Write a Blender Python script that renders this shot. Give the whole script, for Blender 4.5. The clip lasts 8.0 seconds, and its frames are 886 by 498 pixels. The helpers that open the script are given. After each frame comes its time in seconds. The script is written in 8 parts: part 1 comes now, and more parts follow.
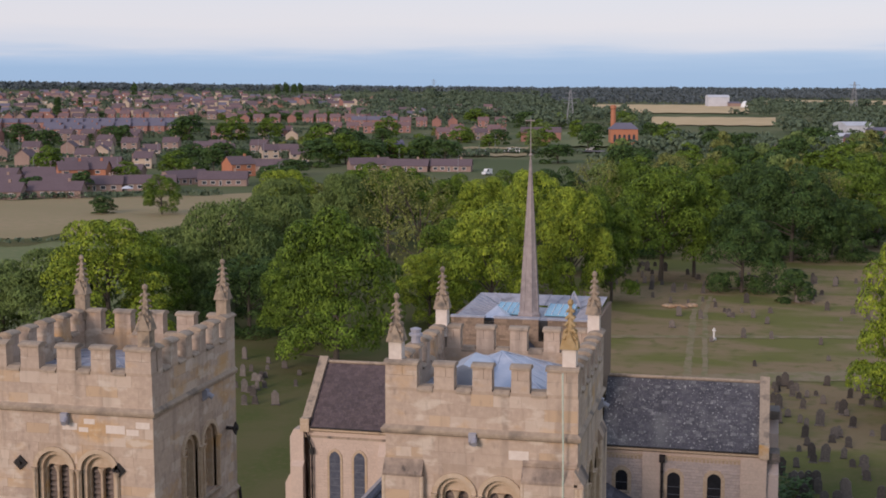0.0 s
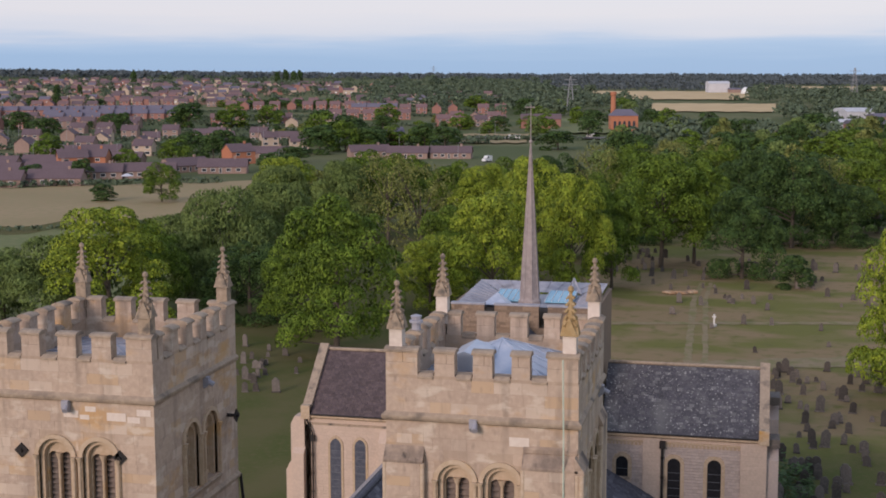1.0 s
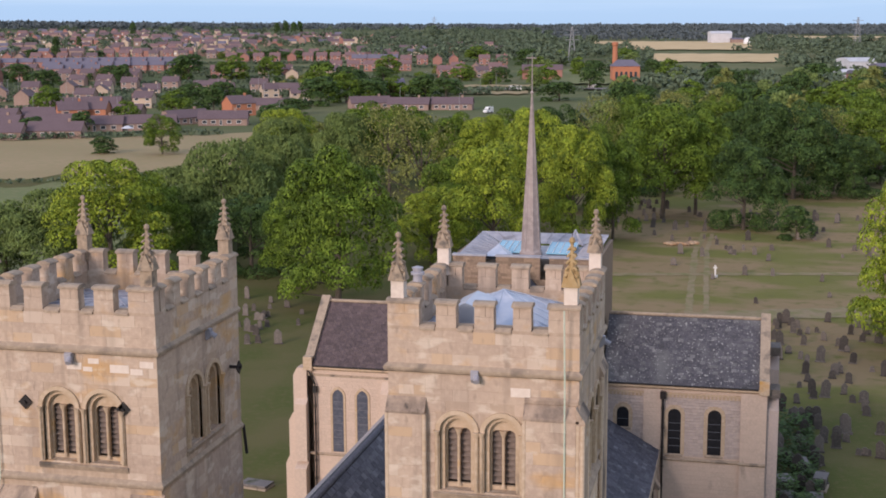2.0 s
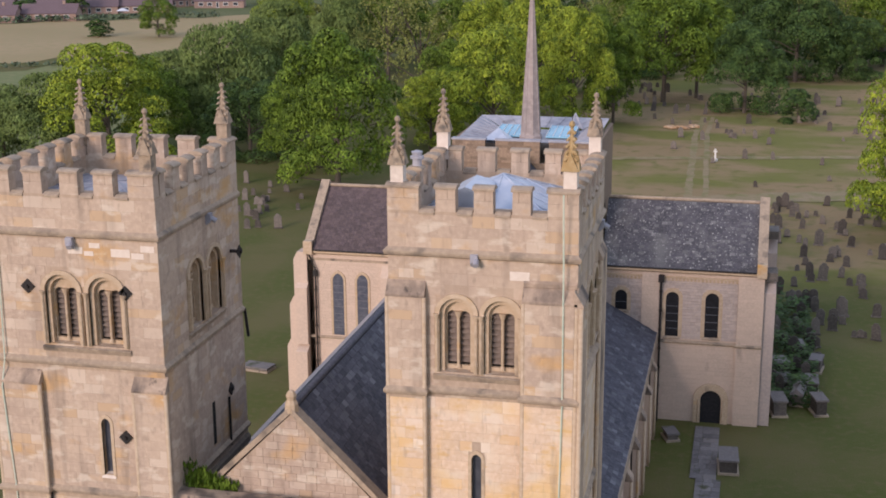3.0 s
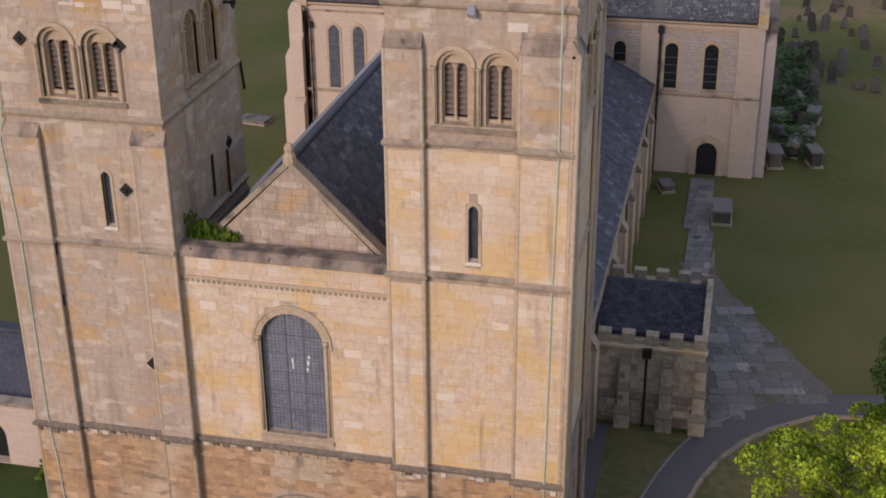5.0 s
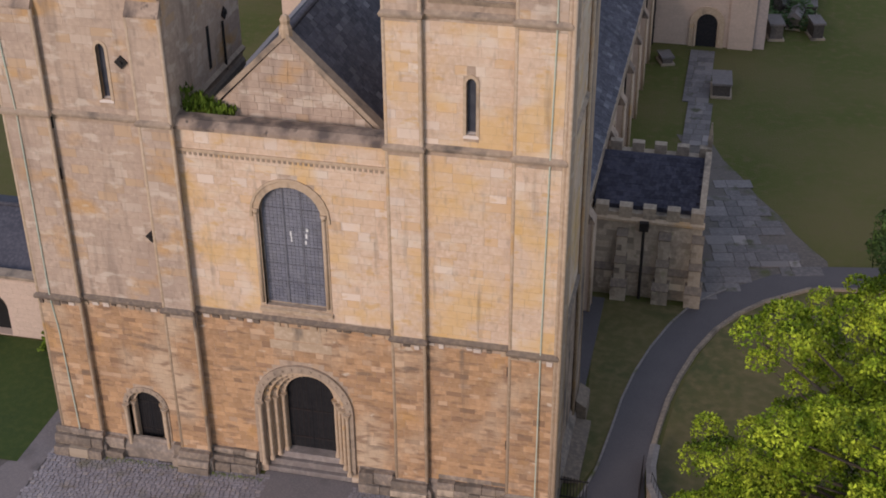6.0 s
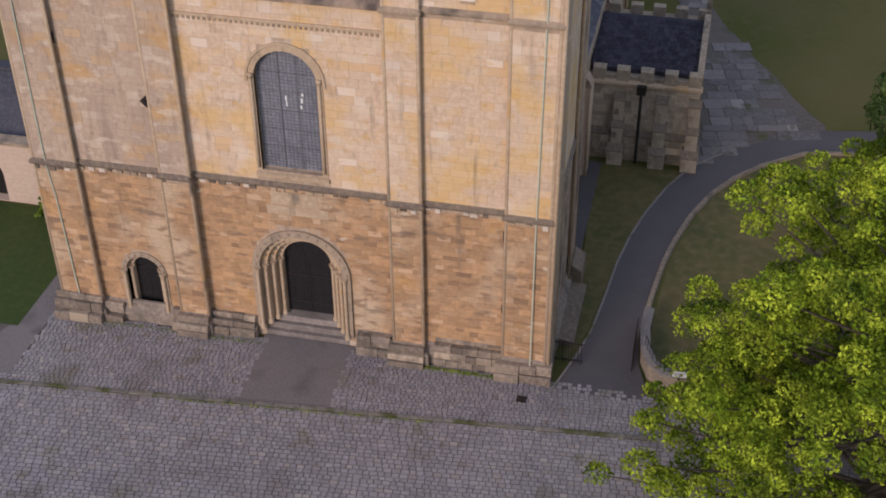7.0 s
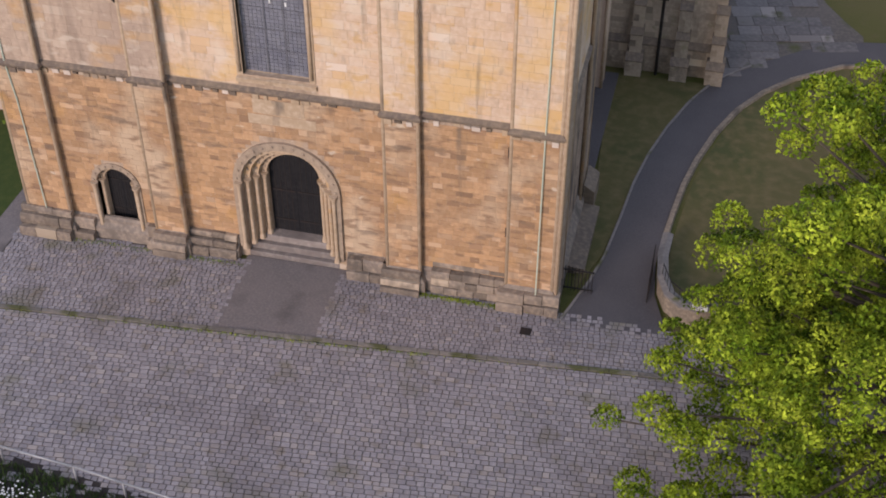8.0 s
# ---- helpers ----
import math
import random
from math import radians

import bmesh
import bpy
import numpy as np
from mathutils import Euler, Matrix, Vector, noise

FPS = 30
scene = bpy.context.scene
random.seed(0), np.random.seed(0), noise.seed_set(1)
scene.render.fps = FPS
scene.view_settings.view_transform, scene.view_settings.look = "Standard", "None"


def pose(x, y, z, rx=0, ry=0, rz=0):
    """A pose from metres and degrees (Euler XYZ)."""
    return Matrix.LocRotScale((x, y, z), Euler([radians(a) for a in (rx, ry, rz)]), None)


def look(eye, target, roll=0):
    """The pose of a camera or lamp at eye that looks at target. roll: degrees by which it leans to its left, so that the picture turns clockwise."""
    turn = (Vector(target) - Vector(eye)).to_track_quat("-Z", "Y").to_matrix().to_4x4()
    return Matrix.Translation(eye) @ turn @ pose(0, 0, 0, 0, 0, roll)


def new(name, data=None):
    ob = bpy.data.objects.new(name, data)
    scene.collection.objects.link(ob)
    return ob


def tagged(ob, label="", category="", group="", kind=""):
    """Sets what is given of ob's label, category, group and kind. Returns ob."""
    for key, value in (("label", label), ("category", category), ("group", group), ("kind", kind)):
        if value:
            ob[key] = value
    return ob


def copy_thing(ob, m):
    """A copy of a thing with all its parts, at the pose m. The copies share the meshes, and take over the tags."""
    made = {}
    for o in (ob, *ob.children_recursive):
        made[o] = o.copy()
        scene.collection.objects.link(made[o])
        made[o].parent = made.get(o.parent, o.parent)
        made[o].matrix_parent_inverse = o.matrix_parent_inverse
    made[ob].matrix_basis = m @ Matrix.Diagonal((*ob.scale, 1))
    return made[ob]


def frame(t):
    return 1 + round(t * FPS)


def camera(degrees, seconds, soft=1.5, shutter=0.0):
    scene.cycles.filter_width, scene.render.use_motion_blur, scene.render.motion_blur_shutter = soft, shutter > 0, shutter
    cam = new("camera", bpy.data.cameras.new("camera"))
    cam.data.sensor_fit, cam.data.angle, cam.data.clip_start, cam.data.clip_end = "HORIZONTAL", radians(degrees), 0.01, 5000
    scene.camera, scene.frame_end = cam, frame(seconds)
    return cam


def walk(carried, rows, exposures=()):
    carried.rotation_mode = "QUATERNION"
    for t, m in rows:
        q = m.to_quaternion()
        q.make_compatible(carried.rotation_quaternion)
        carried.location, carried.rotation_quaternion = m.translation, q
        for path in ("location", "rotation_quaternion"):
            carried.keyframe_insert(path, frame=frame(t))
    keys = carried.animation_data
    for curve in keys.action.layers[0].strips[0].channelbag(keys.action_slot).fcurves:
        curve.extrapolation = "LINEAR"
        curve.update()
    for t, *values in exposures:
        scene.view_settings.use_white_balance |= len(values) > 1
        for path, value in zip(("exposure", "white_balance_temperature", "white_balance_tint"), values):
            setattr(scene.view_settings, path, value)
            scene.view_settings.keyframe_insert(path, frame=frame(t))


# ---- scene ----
# camera: hovers before the west front, tilts down, slips forward near the end
cam = camera(36.9, 8.0, soft=1.8)
EYE, NEAR = (4.76, -39.95, 36.0), (4.392, -36.03, 33.245)
SPOT = Vector(EYE)


def between(k):
    return [a + (b - a) * k for a, b in zip(EYE, NEAR)]


ROWS = [  # seconds, way from EYE to NEAR, heading, pitch, roll
    (0.0, 0, 13.00, -6.87, 0.00),
    (0.5, 0, 13.00, -7.11, 0.07),
    (1.0, 0, 13.01, -7.43, 0.12),
    (1.2, 0, 13.01, -7.60, 0.14),
    (2.3, 0, 13.11, -10.80, 0.33),
    (2.5, 0, 13.11, -11.82, 0.34),
    (3.0, 0, 13.08, -14.51, 0.36),
    (3.5, 0, 13.07, -17.20, 0.41),
    (4.0, 0, 13.07, -19.86, 0.43),
    (4.5, 0, 13.05, -22.49, 0.46),
    (6.0, 0, 12.97, -30.62, 0.44),
    (6.5, 0, 12.90, -33.43, 0.48),
    (7.0, 0, 12.84, -36.45, 0.48),
    (7.3, 0, 12.84, -38.35, 0.48),
    (7.4, 0.2, 12.98, -39.00, 0.38),
    (7.5, 1, 13.58, -39.76, 0.0),
    (7.7, 1, 13.58, -40.10, 0.02),
    (8.0, 1, 13.57, -40.17, 0.03),
]
walk(cam, [(t, pose(*between(k), 90 + pitch, 0, heading) @ pose(0, 0, 0, 0, 0, -roll)) for t, k, heading, pitch, roll in ROWS],
     exposures=[(t, stops, 6080, 15) for t, stops in ((0.0, -0.32), (1.2, -0.28), (2.3, 0.14), (3.0, 0.14), (3.5, 0.05), (4.5, -0.20), (6.5, -0.30), (7.4, -0.22), (7.5, -0.06), (8.0, -0.03))])

# ---- light: an afterglow in the north-west behind the camera, pale high cloud, a blue bank low in the east ----
world = bpy.data.worlds.new("evening_sky")
scene.world = world
world.use_nodes = True
wt = world.node_tree
wt.nodes.clear()


def wnode(kind, **inputs):
    n = wt.nodes.new(kind)
    for k, v in inputs.items():
        n.inputs[k].default_value = v
    return n


w_out = wnode("ShaderNodeOutputWorld")
w_sky = wnode("ShaderNodeTexSky")
w_sky.sky_type = "NISHITA"
w_sky.sun_disc = False
w_sky.sun_elevation = radians(18)
w_sky.sun_rotation = radians(200)
w_skybg = wnode("ShaderNodeBackground", Strength=0.02)
wt.links.new(w_sky.outputs[0], w_skybg.inputs[0])
w_co = wnode("ShaderNodeTexCoord")
w_sep = wnode("ShaderNodeSeparateXYZ")
wt.links.new(w_co.outputs["Generated"], w_sep.inputs[0])
w_map = wnode("ShaderNodeMapping", Scale=(5.0, 5.0, 70.0))
wt.links.new(w_co.outputs["Generated"], w_map.inputs[0])
w_noise = wnode("ShaderNodeTexNoise", Scale=1.3, Detail=5.0, Roughness=0.55)
wt.links.new(w_map.outputs[0], w_noise.inputs["Vector"])
w_wob = wnode("ShaderNodeMath")
w_wob.operation = "MULTIPLY_ADD"
w_wob.inputs[1].default_value = 0.022
wt.links.new(w_noise.outputs[0], w_wob.inputs[0])
wt.links.new(w_sep.outputs[2], w_wob.inputs[2])
w_ramp = wnode("ShaderNodeValToRGB")
wt.links.new(w_wob.outputs[0], w_ramp.inputs[0])
CLOUDS = ((0.0, (0.40, 0.55, 0.74)), (0.024, (0.37, 0.54, 0.75)), (0.0335, (0.45, 0.60, 0.79)), (0.043, (0.72, 0.74, 0.80)),
          (0.06, (0.84, 0.80, 0.80)), (0.11, (0.76, 0.78, 0.82)), (0.5, (0.58, 0.64, 0.76)), (1.0, (0.46, 0.54, 0.70)))
while len(w_ramp.color_ramp.elements) < len(CLOUDS):
    w_ramp.color_ramp.elements.new(0.5)
for e, (at_z, c) in zip(w_ramp.color_ramp.elements, CLOUDS):
    e.position, e.color = at_z, (*c, 1)
w_bg = wnode("ShaderNodeBackground", Strength=1.02)
wt.links.new(w_ramp.outputs[0], w_bg.inputs[0])
w_add = wnode("ShaderNodeAddShader")
wt.links.new(w_bg.outputs[0], w_add.inputs[0])
wt.links.new(w_skybg.outputs[0], w_add.inputs[1])
wt.links.new(w_add.outputs[0], w_out.inputs[0])
sun = new("sun", bpy.data.lights.new("sun", "SUN"))
sun.data.energy, sun.data.angle, sun.data.color = 2.65, radians(20), (1.0, 0.80, 0.67)
sun.matrix_world = look((-34, -94, 33), (0, 0, 0))

# ---- materials ----
def material(name, colours, rough=0.85, fine=6.0, coarse=0.35, relief=0.2, vary="", amount=0.25, stains=(), metal=0.0, squash=1.0, spec=0.3, leaf=0.0):
    """Two-scale mottled surface; vary: per island or per object; stains: (colour, scale, threshold, softness, vertical stretch, strength)."""
    m = bpy.data.materials.new(name)
    m.use_nodes = True
    t = m.node_tree
    b = t.nodes["Principled BSDF"]
    geo = t.nodes.new("ShaderNodeNewGeometry")

    def noise_of(scale, detail=4.0, stretch=1.0):
        n = t.nodes.new("ShaderNodeTexNoise")
        n.inputs["Scale"].default_value, n.inputs["Detail"].default_value = scale, detail
        if stretch != 1.0:
            mp = t.nodes.new("ShaderNodeMapping")
            mp.inputs["Scale"].default_value = (1, 1, stretch)
            t.links.new(geo.outputs["Position"], mp.inputs[0])
            t.links.new(mp.outputs[0], n.inputs["Vector"])
        else:
            t.links.new(geo.outputs["Position"], n.inputs["Vector"])
        return n.outputs[0]

    def ramp(fac, lo, hi):
        r = t.nodes.new("ShaderNodeMapRange")
        r.inputs["From Min"].default_value, r.inputs["From Max"].default_value = lo, hi
        t.links.new(fac, r.inputs["Value"])
        return r.outputs["Result"]

    def mix(fac, a, c):
        n = t.nodes.new("ShaderNodeMix")
        n.data_type = "RGBA"
        for sock, v in ((n.inputs[0], fac), (n.inputs[6], a), (n.inputs[7], c)):
            if isinstance(v, tuple):
                sock.default_value = (*v, 1)
            else:
                t.links.new(v, sock)
        return n.outputs[2]

    col = mix(ramp(noise_of(coarse, 3.0, squash), 0.35, 0.65), colours[0], colours[1])
    if len(colours) > 2:
        col = mix(ramp(noise_of(fine, 4.0, squash), 0.42, 0.72), col, colours[2])
    if vary:
        if vary == "island":
            rnd = geo.outputs["Random Per Island"]
        else:
            rnd = t.nodes.new("ShaderNodeObjectInfo").outputs["Random"]
        if len(colours) > 3:
            col = mix(ramp(rnd, 0.86, 0.94), col, colours[3])
        if len(colours) > 4:
            spread = t.nodes.new("ShaderNodeMath")
            spread.operation = "PINGPONG"
            spread.inputs[1].default_value = 0.037
            t.links.new(rnd, spread.inputs[0])
            col = mix(ramp(spread.outputs[0], 0.0335, 0.0345), col, colours[4])
        hsv = t.nodes.new("ShaderNodeHueSaturation")
        mul = t.nodes.new("ShaderNodeMath")
        mul.operation = "MULTIPLY"
        mul.inputs[1].default_value = 7.31
        frac = t.nodes.new("ShaderNodeMath")
        frac.operation = "FRACT"
        t.links.new(rnd, mul.inputs[0])
        t.links.new(mul.outputs[0], frac.inputs[0])
        val = t.nodes.new("ShaderNodeMapRange")
        val.inputs["To Min"].default_value, val.inputs["To Max"].default_value = 1 - amount, 1 + amount
        t.links.new(frac.outputs[0], val.inputs["Value"])
        t.links.new(val.outputs[0], hsv.inputs["Value"])
        t.links.new(col, hsv.inputs["Color"])
        col = hsv.outputs[0]
    for colour, scale, threshold, softness, stretch, *strength in stains:
        cover = ramp(noise_of(scale, 8.0, stretch), threshold, threshold + softness)
        if strength:
            thin = t.nodes.new("ShaderNodeMath")
            thin.operation = "MULTIPLY"
            thin.inputs[1].default_value = strength[0]
            t.links.new(cover, thin.inputs[0])
            cover = thin.outputs[0]
        col = mix(cover, col, colour)
    t.links.new(col, b.inputs["Base Color"])
    b.inputs["Roughness"].default_value, b.inputs["Metallic"].default_value = rough, metal
    b.inputs["Specular IOR Level"].default_value = spec
    if relief:
        bump = t.nodes.new("ShaderNodeBump")
        bump.inputs["Strength"].default_value, bump.inputs["Distance"].default_value = relief, 0.05
        t.links.new(noise_of(fine * 2.5, 5.0), bump.inputs["Height"])
        t.links.new(bump.outputs[0], b.inputs["Normal"])
    if leaf:
        tr = t.nodes.new("ShaderNodeBsdfTranslucent")
        t.links.new(col, tr.inputs[0])
        ms = t.nodes.new("ShaderNodeMixShader")
        ms.inputs[0].default_value = leaf
        t.links.new(b.outputs[0], ms.inputs[1])
        t.links.new(tr.outputs[0], ms.inputs[2])
        t.links.new(ms.outputs[0], t.nodes["Material Output"].inputs[0])
    return m


OCHRE, SOOT, PALE, LICHEN = (0.56, 0.32, 0.10), (0.13, 0.11, 0.09), (0.60, 0.50, 0.38), (0.42, 0.36, 0.22)
UPPER = ((0.485, 0.37, 0.275), (0.415, 0.315, 0.24), (0.53, 0.41, 0.31), (0.555, 0.445, 0.345), (0.505, 0.36, 0.23))
LOWER = ((0.47, 0.285, 0.145), (0.36, 0.225, 0.13), (0.50, 0.32, 0.18), (0.33, 0.205, 0.12), (0.51, 0.345, 0.215))
HONEY = ((0.645, 0.485, 0.345), (0.58, 0.425, 0.295), (0.69, 0.54, 0.405), (0.70, 0.575, 0.46), (0.645, 0.45, 0.27))
WEATHER = (((0.33, 0.25, 0.20), 0.35, 0.5, 0.2, 0.5, 0.4), (OCHRE, 0.45, 0.56, 0.12, 1.6, 0.6), ((0.20, 0.155, 0.12), 1.7, 0.54, 0.16, 0.10, 0.55),
           ((0.66, 0.57, 0.46), 1.1, 0.56, 0.1, 2.0, 0.55), ((0.24, 0.185, 0.145), 4.5, 0.58, 0.14, 0.45, 0.45), (PALE, 0.9, 0.66, 0.06, 1.6, 0.7))
WARM = (((0.42, 0.32, 0.24), 0.35, 0.54, 0.2, 0.5, 0.3), ((0.70, 0.60, 0.47), 0.8, 0.53, 0.1, 1.8, 0.5), ((0.67, 0.43, 0.15), 0.38, 0.49, 0.12, 1.2, 0.62),
        ((0.30, 0.23, 0.175), 3.6, 0.58, 0.14, 0.4, 0.4), (SOOT, 1.8, 0.63, 0.14, 0.10, 0.5), ((0.58, 0.36, 0.12), 1.6, 0.60, 0.08, 2.0, 0.5))
PATINA = (((0.58, 0.45, 0.31), 0.35, 0.52, 0.14, 1.0, 0.7), ((0.24, 0.15, 0.095), 1.3, 0.55, 0.10, 3.2, 0.7), (SOOT, 1.5, 0.62, 0.12, 0.16, 0.6), (PALE, 1.4, 0.68, 0.05, 2.0, 0.8), (OCHRE, 0.6, 0.60, 0.14, 1.0, 0.6),
          ((0.15, 0.115, 0.09), 0.5, 0.60, 0.06, 3.0, 0.55))
M_ASHLAR = material("ashlar", UPPER, vary="island", amount=0.04, stains=WEATHER)
M_ASHLAR_PIECE = material("ashlar_block", UPPER, vary="object", amount=0.04, stains=WEATHER)
M_WARM = material("warm_ashlar", HONEY, vary="island", amount=0.04, stains=WARM)
M_WARM_PIECE = material("warm_ashlar_block", HONEY, vary="object", amount=0.04, stains=WARM)
M_HONEY = material("honey_ashlar", HONEY, vary="island", amount=0.05, stains=WARM)
M_HONEY_PIECE = material("honey_ashlar_block", HONEY, vary="object", amount=0.05, stains=WARM)
M_RUBBLE = material("coursed_rubble", LOWER, vary="island", amount=0.16, stains=PATINA, relief=0.4)
M_RUBBLE_PIECE = material("coursed_rubble_block", LOWER, vary="object", amount=0.16, stains=PATINA, relief=0.4)
M_PLINTH = material("plinth_stone", ((0.25, 0.205, 0.165), (0.185, 0.155, 0.13), (0.34, 0.275, 0.215)), stains=((SOOT, 1.0, 0.5, 0.2, 0.6),), relief=0.4)
M_PLINTH_PIECE = material("plinth_block_stone", ((0.25, 0.20, 0.155), (0.17, 0.14, 0.115), (0.34, 0.27, 0.20), (0.50, 0.40, 0.29)), vary="object", amount=0.32, stains=((SOOT, 1.6, 0.52, 0.14, 0.6, 0.7),), relief=0.5)
M_CORE = material("mortar", ((0.43, 0.325, 0.235), (0.38, 0.285, 0.205), (0.47, 0.36, 0.265)), stains=WEATHER)
M_DRESS = material("dressed_stone", ((0.49, 0.37, 0.25), (0.43, 0.32, 0.21), (0.54, 0.42, 0.30)), stains=((SOOT, 1.2, 0.62, 0.16, 0.4), (OCHRE, 0.6, 0.62, 0.14, 1.0)))
M_STRING = material("weathered_moulding", ((0.37, 0.285, 0.205), (0.30, 0.235, 0.175), (0.43, 0.335, 0.24)), stains=((SOOT, 1.1, 0.53, 0.2, 1.0),), relief=0.4)
M_CAP = material("sooty_weathering", ((0.20, 0.16, 0.12), (0.15, 0.12, 0.10), (0.27, 0.21, 0.15)), relief=0.5)
M_SOOTY = material("sooty_ashlar", ((0.40, 0.30, 0.22), (0.33, 0.25, 0.185), (0.46, 0.35, 0.26)), vary="island", amount=0.2, stains=(((0.12, 0.095, 0.08), 1.1, 0.45, 0.2, 0.35), ((0.08, 0.065, 0.055), 3.0, 0.6, 0.12, 0.4)), relief=0.4)
M_PINN = material("pinnacle_stone", ((0.34, 0.26, 0.18), (0.27, 0.21, 0.15), (0.40, 0.31, 0.22)), stains=((SOOT, 2.5, 0.55, 0.15, 1.0),), relief=0.5)
M_PINN_WARM = material("ochre_pinnacle_stone", ((0.40, 0.27, 0.12), (0.33, 0.22, 0.10), (0.44, 0.32, 0.17)), stains=((SOOT, 2.5, 0.6, 0.15, 1.0),), relief=0.5)
M_NEW = material("new_pale_stone", ((0.66, 0.56, 0.47), (0.60, 0.51, 0.43), (0.70, 0.61, 0.52)))
M_LIGHT = material("transept_stone", ((0.555, 0.43, 0.34), (0.505, 0.395, 0.315), (0.59, 0.46, 0.36)), vary="island", amount=0.04, stains=((SOOT, 0.8, 0.68, 0.14, 0.3),))
M_PANEL = material("grey_rubble_infill", ((0.47, 0.385, 0.345), (0.42, 0.35, 0.315), (0.52, 0.425, 0.36)), vary="island", amount=0.09, relief=0.4)
M_PORCH = material("dark_porch_stone", ((0.33, 0.265, 0.195), (0.25, 0.205, 0.16), (0.42, 0.34, 0.25), (0.52, 0.43, 0.31)), vary="island", amount=0.28, stains=((SOOT, 1.0, 0.56, 0.14, 0.4),), relief=0.5)
M_PORCH_PALE = material("pale_porch_stone", ((0.47, 0.385, 0.29), (0.38, 0.31, 0.24), (0.54, 0.45, 0.34), (0.30, 0.25, 0.19)), vary="island", amount=0.14, stains=((SOOT, 1.4, 0.55, 0.14, 0.3, 0.7), ((0.25, 0.24, 0.14), 2.0, 0.6, 0.1, 1.0, 0.6)), relief=0.5)
M_BRICKY = material("brown_crossing_stone", ((0.25, 0.175, 0.12), (0.21, 0.15, 0.11), (0.29, 0.21, 0.14)), vary="island", amount=0.25)
SLATES = ((0.085, 0.083, 0.098), (0.066, 0.066, 0.08), (0.115, 0.112, 0.128), (0.14, 0.138, 0.152))
M_SLATE = material("blue_slate", SLATES, rough=0.8, spec=0.15, vary="island", amount=0.22, relief=0.3)
M_SLATE_PIECE = material("blue_slate_single", SLATES, rough=0.8, spec=0.15, vary="object", amount=0.22, relief=0.3)
OLD = ((0.085, 0.08, 0.09), (0.065, 0.062, 0.072), (0.12, 0.115, 0.12), (0.15, 0.145, 0.145))
SPOTS = (((0.17, 0.165, 0.16), 0.35, 0.50, 0.2, 0.5), ((0.36, 0.35, 0.33), 6.5, 0.60, 0.08, 0.6), ((0.05, 0.048, 0.05), 0.8, 0.58, 0.15, 0.15))
M_OLD_SLATE = material("lichened_slate", OLD, rough=0.75, vary="island", amount=0.16, stains=SPOTS)
M_OLD_SLATE_PIECE = material("lichened_slate_single", OLD, rough=0.75, vary="object", amount=0.16, stains=SPOTS)
M_BROWN_TILE = material("purple_brown_tile", ((0.105, 0.075, 0.075), (0.08, 0.06, 0.063), (0.13, 0.095, 0.085)), rough=0.7, vary="island", amount=0.2)
M_PORCH_SLATE = material("dark_porch_slate", ((0.048, 0.046, 0.062), (0.038, 0.037, 0.05), (0.07, 0.066, 0.08)), rough=0.85, spec=0.1, vary="island", amount=0.25)
M_LEAD = material("lead_sheet", ((0.34, 0.33, 0.36), (0.28, 0.28, 0.32), (0.42, 0.40, 0.42)), rough=0.5, fine=2.0, stains=(((0.20, 0.19, 0.20), 0.8, 0.62, 0.12, 1.0),), relief=0.1)
M_NEWLEAD = material("bright_lead", ((0.50, 0.54, 0.62), (0.42, 0.47, 0.56), (0.58, 0.60, 0.66)), rough=0.35, metal=0.35, fine=2.0, relief=0.08)
M_FLECHE = material("fleche_lead", ((0.33, 0.27, 0.25), (0.27, 0.225, 0.21), (0.38, 0.32, 0.29)), rough=0.55, fine=3.0, stains=(((0.20, 0.17, 0.16), 1.2, 0.6, 0.15, 0.3),), relief=0.08)
M_SKYLIGHT = material("blue_glazing", ((0.22, 0.46, 0.60), (0.18, 0.40, 0.55), (0.28, 0.50, 0.62)), rough=0.25, spec=0.6, relief=0.0)
M_IRON = material("black_iron", ((0.02, 0.018, 0.017), (0.028, 0.02, 0.018), (0.015, 0.015, 0.015)), rough=0.6, relief=0.2)
M_GLASS = material("leaded_glass", ((0.075, 0.08, 0.10), (0.055, 0.06, 0.08), (0.10, 0.105, 0.125)), rough=0.22, spec=0.5, vary="island", amount=0.3, fine=3.0, relief=0.3)
M_BIGGLASS = material("grey_leaded_glass", ((0.20, 0.205, 0.24), (0.16, 0.165, 0.20), (0.22, 0.225, 0.25)), rough=0.35, spec=0.4, vary="island", amount=0.10, fine=3.0, relief=0.3)
M_DARKGLASS = material("dark_leaded_glass", ((0.016, 0.016, 0.019), (0.012, 0.012, 0.014), (0.022, 0.022, 0.026)), rough=0.35, spec=0.25, fine=3.0, relief=0.2)
M_LEADLINE = material("glazing_bar", ((0.155, 0.16, 0.18), (0.14, 0.142, 0.16), (0.17, 0.17, 0.19)), rough=0.6)
# near-black colour that stands in for the shade inside openings
M_DARK = material("interior_shade_black", ((0.012, 0.011, 0.010), (0.016, 0.014, 0.012), (0.012, 0.012, 0.012)), relief=0)
M_DOOR = material("black_oak", ((0.020, 0.020, 0.022), (0.015, 0.015, 0.017), (0.028, 0.027, 0.028)), rough=0.8, spec=0.1, vary="island", amount=0.3)
M_LOUVRE = material("grey_louvre", ((0.20, 0.155, 0.13), (0.15, 0.12, 0.10), (0.25, 0.195, 0.16)), rough=0.8)
M_COPPER = material("verdigris_strip", ((0.52, 0.56, 0.44), (0.42, 0.52, 0.42), (0.60, 0.60, 0.47)), rough=0.6)
